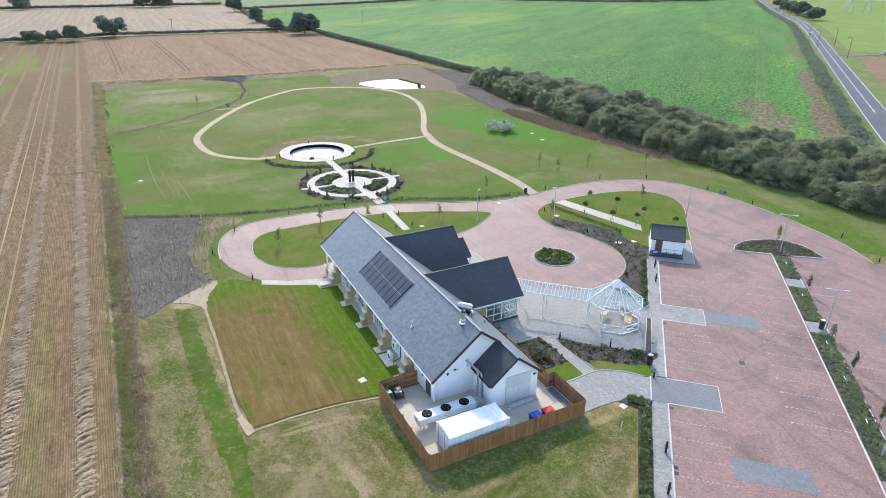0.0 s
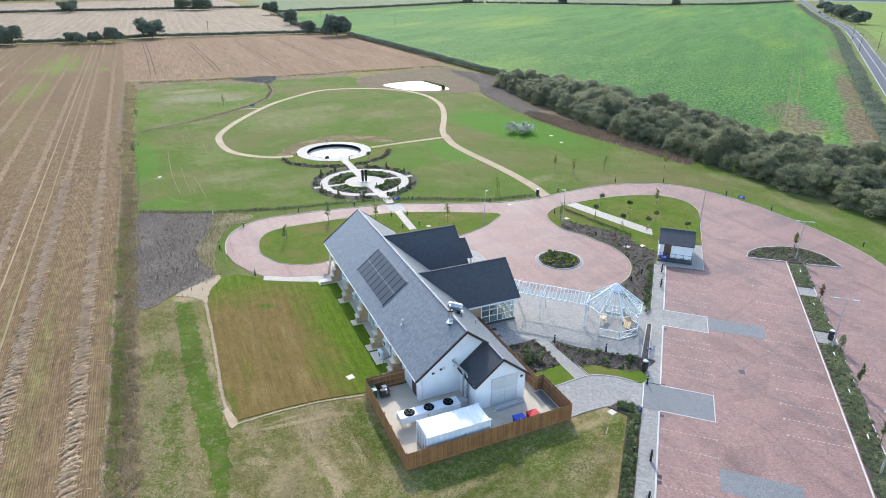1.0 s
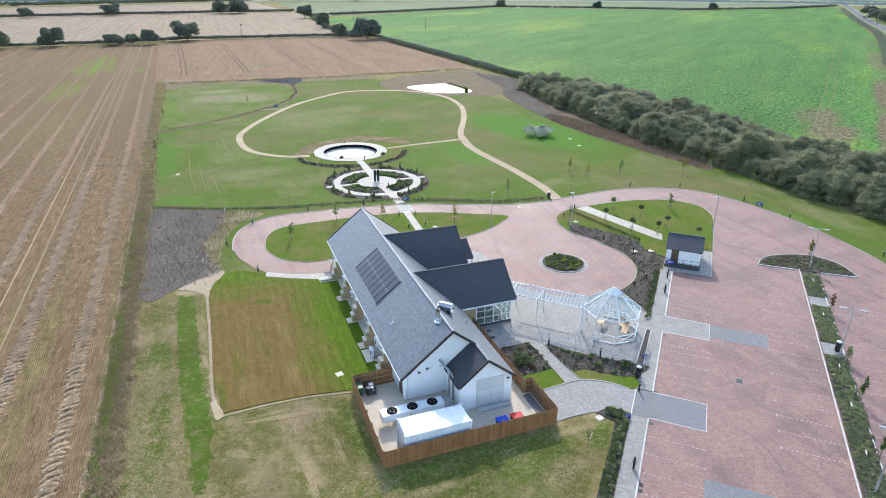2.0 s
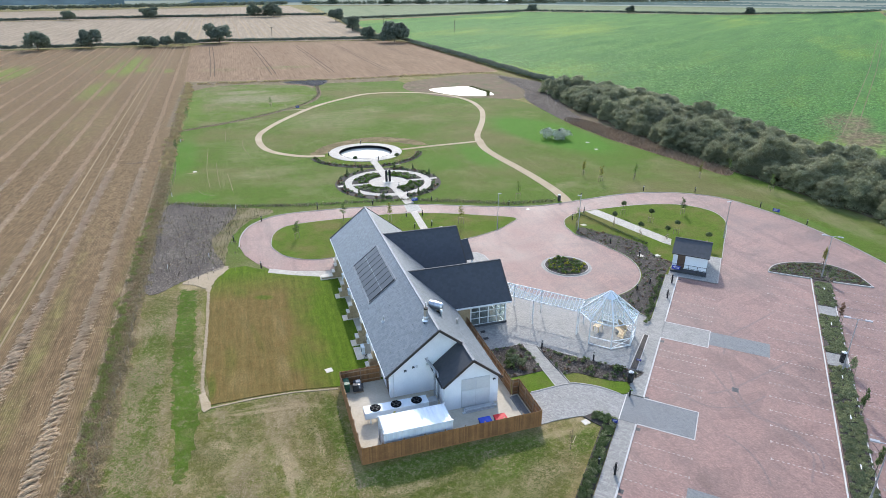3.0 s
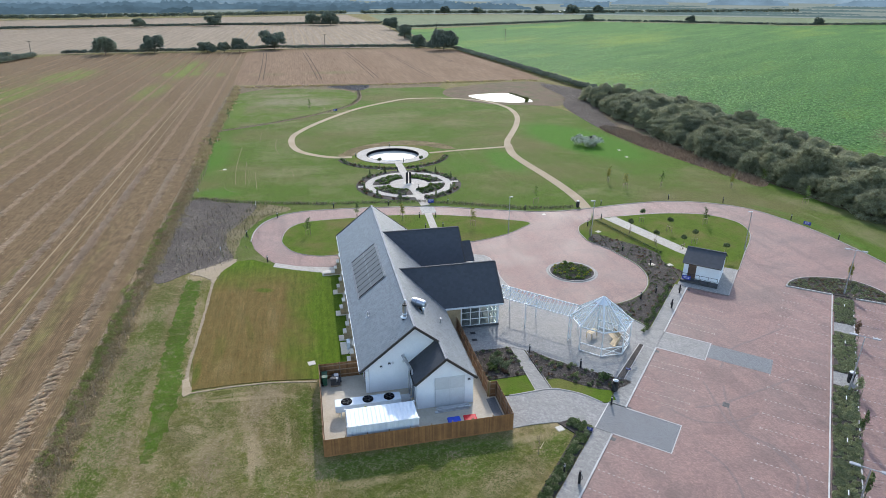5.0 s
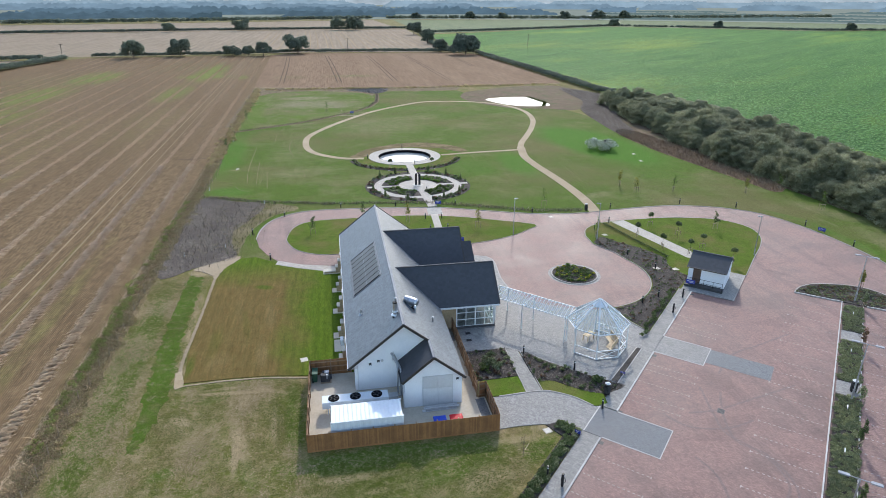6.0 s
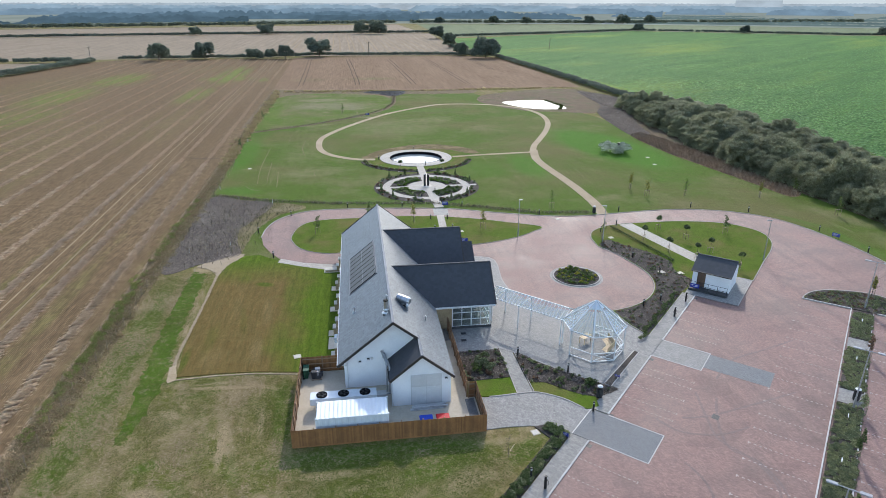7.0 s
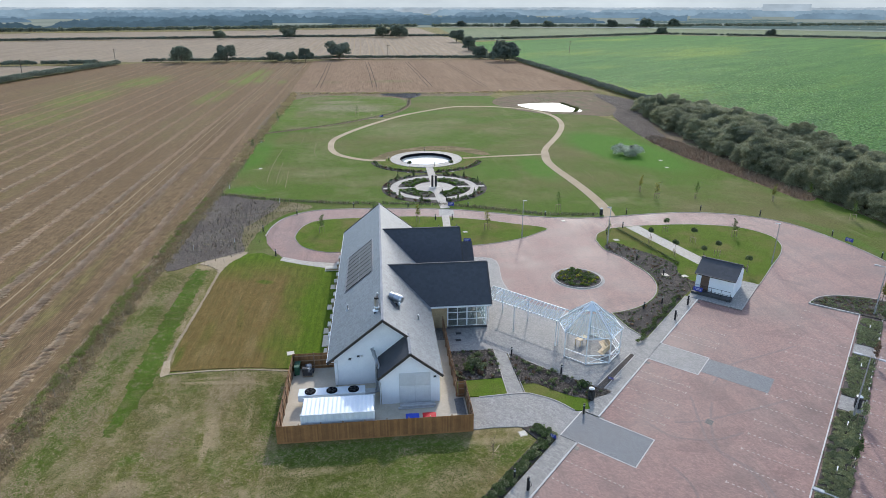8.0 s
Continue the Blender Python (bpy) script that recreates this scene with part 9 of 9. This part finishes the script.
ground_cover("verge_hedge_end", [tuple(q) for q in scatter([(11.9, -7.6), (12.9, -7.35), (14.4, -8.75), (13.6, -9.3)], 26, rng)], ("hedge_leaf", "shrub_leaf"), 0.08, 351, "end of the low hedge beside the service drive", 0.36, 0.4, 150, 0.075)
for q, (a0, a1) in enumerate(((12, 78), (102, 168), (192, 258), (282, 348))):
    ring_ = arc(11.0, 69.4, 7.0, a0, a1, 10) + arc(11.0, 69.4, 4.2, a1, a0, 10)
    sheet("quadrant_bed", ring_, 0.07, "bark_bed", "planted quarter bed in the round garden", "planting bed")
    ground_cover("garden_planting", [tuple(v) for v in scatter(ring_, 40, rng)], ("bed_plant", "bright_leaf", "bed_plant"), 0.07, 360 + q, "mixed low green planting in the round garden", 0.5, 0.35, 150, 0.11)
    arc_ = arc(11.0, 69.4, 4.55, a0 + 2, a1 - 2, 16)
    ground_cover("garden_edging", arc_, ("bright_leaf",), 0.07, 370 + q, "bright clipped edging plants in the round garden", 0.45, 0.45, 140, 0.11)
rr_ = random.Random(77)
spots = []
for i in range(120):
    a, r = rr_.uniform(0, 6.283), rr_.uniform(9.1, 10.3)
    if abs(math.cos(a)) < 0.99 and abs(math.sin(a)) < 0.985:
        spots.append((11.0 + r * math.cos(a), 69.4 + r * math.sin(a)))
ground_cover("ring_planting", spots, ("bed_plant", "russet_leaf", "shrub_leaf", "bed_plant"), 0.045, 380, "low grey-green planting round the garden ring", 0.45, 0.45, 90, 0.14)
spots = []
for i in range(70):
    a = radians(190 + 155 * i / 70)
    if abs(a - radians(270)) > 0.08:
        spots.append((11.3 + (12.6 + rr_.uniform(-0.5, 0.5)) * math.cos(a), 94.4 + (12.6 + rr_.uniform(-0.5, 0.5)) * math.sin(a)))
ground_cover("pool_planting", spots, ("bed_plant", "shrub_leaf", "russet_leaf"), 0.08, 390, "low planting curving round the pool", 0.45, 0.45, 90, 0.14)
pb = thing("flowering_clump", "clump of tall pale flowering grass on the lawn", "shrub", at=(60.6, 92.8, 0))
rr_ = random.Random(2)
part("foliage", crown_leaves("foliage", [(rr_.uniform(-3.1, 3.1), rr_.uniform(-3.4, 3.4), rr_.uniform(0.6, 1.6), 1.0, 1.0, 0.95) for i in range(26)], 7600, 0.15, 33, "pale_flower", 0.5), None, pb)
barred("bird_box_post", (0.9, 0.5, 0), (0.9, 0.5, 2.2), 0.09, "bark", pb)
boxed("bird_box", 0.65, 1.15, 0.25, 0.75, 2.0, 2.5, "black", pb, "dark lantern-shaped box")

# ---- loose cover: straw, weeds, grass, chips ----
def lying(name, spots, length, width, seed, mat, label, category, tilt=0.35, turn=None, spread=0.5):
    """Straws, chips or stones lying about, one small piece each."""
    rng = np.random.default_rng(seed)
    n = len(spots)
    t = rng.uniform(0, 2 * math.pi, n) if turn is None else rng.normal(turn, spread, n)
    l = length * rng.uniform(0.5, 1.4, (n, 1))
    w = width * rng.uniform(0.6, 1.4, (n, 1))
    a = np.stack([np.cos(t), np.sin(t), rng.normal(0, tilt, n)], 1) * l / 2
    b = np.stack([-np.sin(t), np.cos(t), rng.normal(0, tilt, n)], 1) * w / 2
    v = np.stack([spots - a - b, spots + a - b, spots + a + b, spots - a + b], 1).reshape(-1, 3)
    me = bpy.data.meshes.new(name)
    me.vertices.add(4 * n)
    me.vertices.foreach_set("co", v.astype(np.float32).ravel())
    me.loops.add(4 * n)
    me.loops.foreach_set("vertex_index", np.arange(4 * n, dtype=np.int32))
    me.polygons.add(n)
    me.polygons.foreach_set("loop_start", (np.arange(n) * 4).astype(np.int32))
    me.polygons.foreach_set("loop_total", np.full(n, 4, np.int32))
    me.update(calc_edges=True)
    me.materials.append(M[mat])
    return stuff(name, me, label, category)


def row_x(x0, y):
    return x0 - 0.026 * (y - 20)


rng = np.random.default_rng(12)
for j in range(17):
    x0 = -35.4 - 6.2 * j
    near = (34000, 27000, 13000)[j] if j < 3 else 2800
    y = rng.uniform(-25, 95, near)
    dx = rng.normal(0, 0.31, near)
    y = np.round(y / 0.74) * 0.74 + 0.2 * np.sin(np.round(y / 0.74) * 5.1) + rng.normal(0, 0.12, near) + 0.5 * dx
    xx = row_x(x0, y) + dx + 0.12 * np.sin(y * 1.7 + j)
    z = 0.04 + np.abs(rng.normal(0.1, 0.07, near)) * np.exp(-(dx / 0.5) ** 2)
    y2 = rng.uniform(75, 384, 4200)
    x2 = row_x(x0, y2) + rng.normal(0, 0.5, 4200)
    ok = (x2 > -150) & (rng.random(4200) < np.interp(y2, [75, 120], [0.4, 1.0]))
    ends = [v for v in np.arange(-30.0, 384.0, 1.5) if row_x(x0, v) > -150 and rng.random() > 0.03]
    if len(ends) > 4:
        left = [(row_x(x0, v) - rng.uniform(0.3, 0.75), v + rng.uniform(-0.5, 0.5)) for v in ends]
        right = [(row_x(x0, v) + rng.uniform(0.3, 0.75), v + rng.uniform(-0.5, 0.5)) for v in ends]
        sheet("straw_ridge", left + right[::-1], 0.03, "straw_band", "thin ragged spread of straw under a windrow", "straw row", 0.0)
    lying("straw_row", np.stack([xx, y, z], 1), 0.36 + 0.04 * min(j, 9), 0.036 + 0.01 * min(j, 8), 300 + j, "straw", "windrow of pale straw on the stubble", "straw row", 0.22, 0.42, 0.33)
    lying("straw_row_far", np.stack([x2[ok], y2[ok], rng.uniform(0.04, 0.16, ok.sum())], 1), 0.5, 0.09, 400 + j, "straw_far", "windrow of pale straw on the stubble", "straw row", 0.15, 0.25, 0.5)
y = rng.uniform(-30, 160, 40000)
x = row_x(-33.8, y) - rng.uniform(0, 1, 40000) ** 1.3 * 32
lying("stubble_litter", np.stack([x, y, rng.uniform(0.02, 0.06, 40000)], 1), 0.2, 0.028, 500, "dead_blade", "loose straw litter over the stubble", "straw", 0.15, 1.59, 0.35)
for x0 in (-43.7, -46.0):
    bm = bmesh.new()
    put_band(bm, [(row_x(x0, y), y) for y in (-30, 60, 160, 300, 384)], -0.1, 0.1, -0.05, 0.03)
    structure("wheel_track", bm, "straw_flat", "pale wheel track along the stubble", "wheel track")

y = rng.uniform(-30, 120, 7000)
lying("edge_straw", np.stack([-32.35 - np.maximum(0, y - 10) * 0.016 + rng.normal(0, 0.12, 7000), y, rng.uniform(0.03, 0.1, 7000)], 1), 0.22, 0.03, 510, "straw", "pale dead straw along the edge of the stubble", "straw", 0.2, 1.5, 0.5)

# rank growth along the field edge
rng = np.random.default_rng(14)
y = rng.uniform(-38, 212, 42000)
x = -31.2 + rng.normal(0, 0.65, 42000) - np.maximum(0, y - 10) * 0.017
stuff("weed_stalks", tuft_mesh("weed_stalks", np.stack([x, y, np.full(42000, 0.01)], 1)[:26000], 0.3, 0.06, rng, "weed_stalk", 1.0), "dead brown weed stalks along the field edge", "weeds")
rr_ = random.Random(4)
lumps = []
for i in range(420):
    y = rr_.uniform(-38, 95)
    lumps.append((-30.7 + rr_.gauss(0, 0.6) - max(0.0, y - 10) * 0.017, y, rr_.uniform(0.02, 0.15), rr_.uniform(0.35, 0.8), rr_.uniform(0.35, 0.9), rr_.uniform(0.1, 0.24)))
stuff("field_edge_weeds", crown_leaves("field_edge_weeds", lumps, 42000, 0.08, 61, "weed_leaf", 0.8), "brown and green rank weeds along the field edge", "weeds")
lumps = []
for i in range(190):
    y = rr_.choice([rr_.uniform(-4, 36), rr_.uniform(4, 28), rr_.uniform(36, 66)])
    lumps.append((-31.6 + rr_.gauss(0, 0.32) - max(0.0, y - 10) * 0.02, y, 0.2, rr_.uniform(0.2, 0.5), rr_.uniform(0.25, 0.65), rr_.uniform(0.12, 0.26)))
stuff("field_edge_nettles", crown_leaves("field_edge_nettles", lumps, 19000, 0.065, 62, "nettle_leaf", 0.4), "bright green nettle clumps along the field edge", "weeds")
lumps = [(-32.5 - 0.012 * (y - 90) + rr_.gauss(0, 0.7), y, 0.2, 0.7, 0.9, rr_.uniform(0.2, 0.5)) for y in [rr_.uniform(90, 214) for i in range(190)]]
stuff("boundary_hedge", crown_leaves("boundary_hedge", lumps, 9000, 0.2, 63, "weed_leaf", 0.4), "thin young boundary hedge and weeds", "hedge")
lumps = [(x, 216.5 - 0.06 * x * (x < 40) + rr_.gauss(0, 1.2), 0.15, 0.9, 0.9, rr_.uniform(0.15, 0.4)) for x in [rr_.uniform(-36, 92) for i in range(150)]]
stuff("north_boundary", crown_leaves("north_boundary", lumps, 6000, 0.25, 64, "weed_leaf", 0.4), "thin weedy strip along the north boundary", "hedge")


def whips(name, line, n, seed, w=0.7, h=0.5, label="row of young hedge whips in a weedy strip"):
    rng = np.random.default_rng(seed)
    L = np.array(line)
    seg = np.linalg.norm(np.diff(L, axis=0), axis=1)
    d = rng.uniform(0, seg.sum(), n)
    at = np.concatenate([[0], np.cumsum(seg)])
    p = np.stack([np.interp(d, at, L[:, 0]), np.interp(d, at, L[:, 1])], 1) + rng.normal(0, w * 0.5, (n, 2))
    sp = np.concatenate([p, np.full((n, 1), 0.02)], 1)
    stuff(name, tuft_mesh(name, sp, h, 0.07, rng, "stalk", 0.25), label, "hedge")
    q = np.concatenate([p[: n // 2] + rng.normal(0, 0.2, (n // 2, 2)), rng.uniform(0.05, 0.4, (n // 2, 1))], 1)
    nn = rng.normal(size=(n // 2, 3))
    nn /= np.linalg.norm(nn, axis=1)[:, None]
    me = leaf_mesh(name + "_leaves", q, nn, 0.1, rng)
    me.materials.append(M["weed_leaf"])
    stuff(name + "_leaves", me, "leaves of the young hedge strip", "hedge")


whips("site_hedge", [(-30, 68.2), (-18.4, 63.2), (-8, 60.4), (3, 59.0), (11, 57.8), (22, 53.4), (29, 50.0), (37.6, 48.9)], 2400, 91, 0.7, 0.4)
whips("corner_hedge", CORNER_HEDGE, 1300, 92, 0.6, 0.4)
whips("gravel_stalks", [(-29, 60), (-24, 58), (-22, 45), (-26, 36), (-28.5, 50), (-21, 56)], 900, 93, 5.5, 0.5, "dead pale stalks standing in the gravel")
rng = np.random.default_rng(55)
p = scatter(GRAVEL, 30000, rng)
lying("gravel_stones", np.concatenate([p, rng.uniform(0.036, 0.09, (len(p), 1))], 1), 0.13, 0.09, 56, "slate_chip", "loose grey stones over the gravel patch", "stones", 0.15)
for nm, bed, n in (("west", BED_W, 2600), ("east", BED_E, 3000), ("garden", BED_N, 6500), ("round", CIRCLE, 1500), ("head", HEAD, 2500)):
    p = scatter(bed, n, rng)
    lying("bark_chips", np.concatenate([p, rng.uniform(0.11, 0.16, (len(p), 1))], 1), 0.16, 0.07, 57 + n, "mulch", "loose bark chips over a planting bed", "bark chips", 0.2)
p = scatter(curve([(73.6, 113), (79, 113), (82, 92), (82, 74), (83.5, 57), (79.5, 53), (78, 62), (75.5, 78), (73.5, 92)], True, 3), 7000, rng)
stuff("dry_grass", tuft_mesh("dry_grass", np.concatenate([p, np.full((len(p), 1), 0.04)], 1), 0.45, 0.12, rng, "dry_blade", 0.5), "russet dry grass on the bank", "grass")
p = scatter(curve([(91, 205), (100, 186), (95, 160), (84, 132), (79, 111), (74, 112), (75, 128), (78.5, 151), (86, 168), (88, 190)], True, 3), 22000, rng)
lying("slate_pieces", np.concatenate([p, rng.uniform(0.05, 0.15, (len(p), 1))], 1), 0.25, 0.17, 71, "slate_chip", "loose grey slate pieces below the tree belt", "stones", 0.12)

p = scatter(curve([(1.2, 212.5), (7, 206.5), (12, 200.5), (15.5, 203), (18, 209), (17.6, 216), (10.9, 216.6)], True, 3), 2600, rng)
lying("slate_pieces", np.concatenate([p, rng.uniform(0.05, 0.2, (len(p), 1))], 1), 0.4, 0.25, 72, "blue_slate_chip", "loose grey slate pieces in the corner of the lawn", "stones", 0.2)

# leaves of the root crop, thinning out towards the bare headland along the road
rng = np.random.default_rng(97)
d = 110.0 * np.exp(rng.uniform(0, 1.75, 180000))
a_ = rng.uniform(radians(18), radians(88), 180000)
p = np.stack([d * np.cos(a_), d * np.sin(a_) - 20], 1)
edge = ((p[:, 1] - 30) * 215 - (p[:, 0] - 132) * 166) / 271.6
track_ = np.abs((p[:, 1] - 74) * 124 - (p[:, 0] - 137) * 96) / 156.8
keep_ = (p[:, 0] > 106) & (track_ > 1.7) & (edge > 24 + 8 * (p[:, 0] < 175) + rng.exponential(7, len(p))) & (p[:, 1] < 560 + 0.5 * p[:, 0])
row_ = np.array([noise.noise((q[0] * 0.02 + q[1] * 0.004, q[1] * 0.05 - q[0] * 0.03, 1.0)) for q in p]) + rng.normal(0, 0.2, len(p))
for nm, pick, mat in (("crop_leaves", keep_ & (row_ > -0.1), "crop_leaf"), ("crop_leaves_deep", keep_ & (row_ <= -0.1), "crop_leaf_deep")):
    q = p[pick]
    lying(nm, np.concatenate([q, rng.uniform(0.05, 0.3, (len(q), 1))], 1), 0.55, 0.34, 98, mat, "leaves of a green root crop", "crop", 0.14)

# loose dead grass and green tufts over the rough ground, in drifts
rng = np.random.default_rng(67)
ROUGH = [(-29.8, -34), (-12, -36), (4, -17), (12, -9.8), (7, -9), (-9.6, -9), (-9.6, 3.4), (-13.5, 4.2), (-21.4, 4.0), (-22.9, 20), (-22.9, 31), (-29.8, 31)]
p = scatter(ROUGH, 150000, rng)
drift = np.array([noise.noise((q[0] * 0.3, q[1] * 0.2, 2.0)) + 0.6 * noise.noise((q[0] * 1.1, q[1] * 0.8, 5.0)) for q in p]) + rng.normal(0, 0.25, len(p)) - 0.36 * (p[:, 0] > -8 + 0.4 * (p[:, 1] + 9))
ys_ = [-5, -3, 6, 12.7, 22.6, 30.6]
trench = (p[:, 0] > np.interp(p[:, 1], ys_, [-23.9, -24.5, -24.9, -25.3, -25.65, -25.6])) & (p[:, 0] < np.interp(p[:, 1], ys_, [-23.4, -22.8, -22.5, -23.1, -23.5, -23.8]) + rng.normal(0, 0.15, len(p))) & (p[:, 1] > -5) & (p[:, 1] < 30.6)
west_ = p[:, 0] < -25.3
dead = p[~trench & (drift > np.where(west_, 0.1, 0.28))]
lying("dead_grass", np.concatenate([dead, rng.uniform(0.01, 0.03, (len(dead), 1))], 1), 0.19, 0.04, 68, "dead_blade", "dead straw-coloured grass lying on the rough ground", "grass", 0.1)
live = p[((drift < -0.25) & ~trench) | (trench & (drift < -0.05))]
lying("green_tufts", np.concatenate([live, rng.uniform(0.01, 0.03, (len(live), 1))], 1), 0.11, 0.035, 69, "green_blade", "green grass tufts on the rough ground", "grass", 0.1)

rng = np.random.default_rng(77)
p = scatter(curve(MARGIN, True, 4), 5000, rng)
lying("margin_straw", np.concatenate([p, rng.uniform(0.03, 0.07, (len(p), 1))], 1), 0.16, 0.035, 78, "dead_blade", "dead grass lying on the weedy margin", "grass", 0.12)
p = scatter(curve(MARGIN, True, 4), 700, rng)
stuff("margin_weeds", tuft_mesh("margin_weeds", np.concatenate([p, np.full((len(p), 1), 0.02)], 1), 0.3, 0.06, rng, "short_tuft", 0.4), "short weeds on the margin of the gravel", "weeds")

rng = np.random.default_rng(88)
p = np.stack([np.interp(np.linspace(0, 1, 900), [0, 0.5, 1], [68, 71.6, 69.5]), np.interp(np.linspace(0, 1, 900), [0, 0.5, 1], [159.8, 168, 181.5])], 1) + rng.normal(0, 0.3, (900, 2))
stuff("pond_reeds", tuft_mesh("pond_reeds", np.concatenate([p, np.full((900, 1), 0.04)], 1), 0.35, 0.1, rng, "green_blade", 0.3), "dark reeds along the pond bank", "reeds")
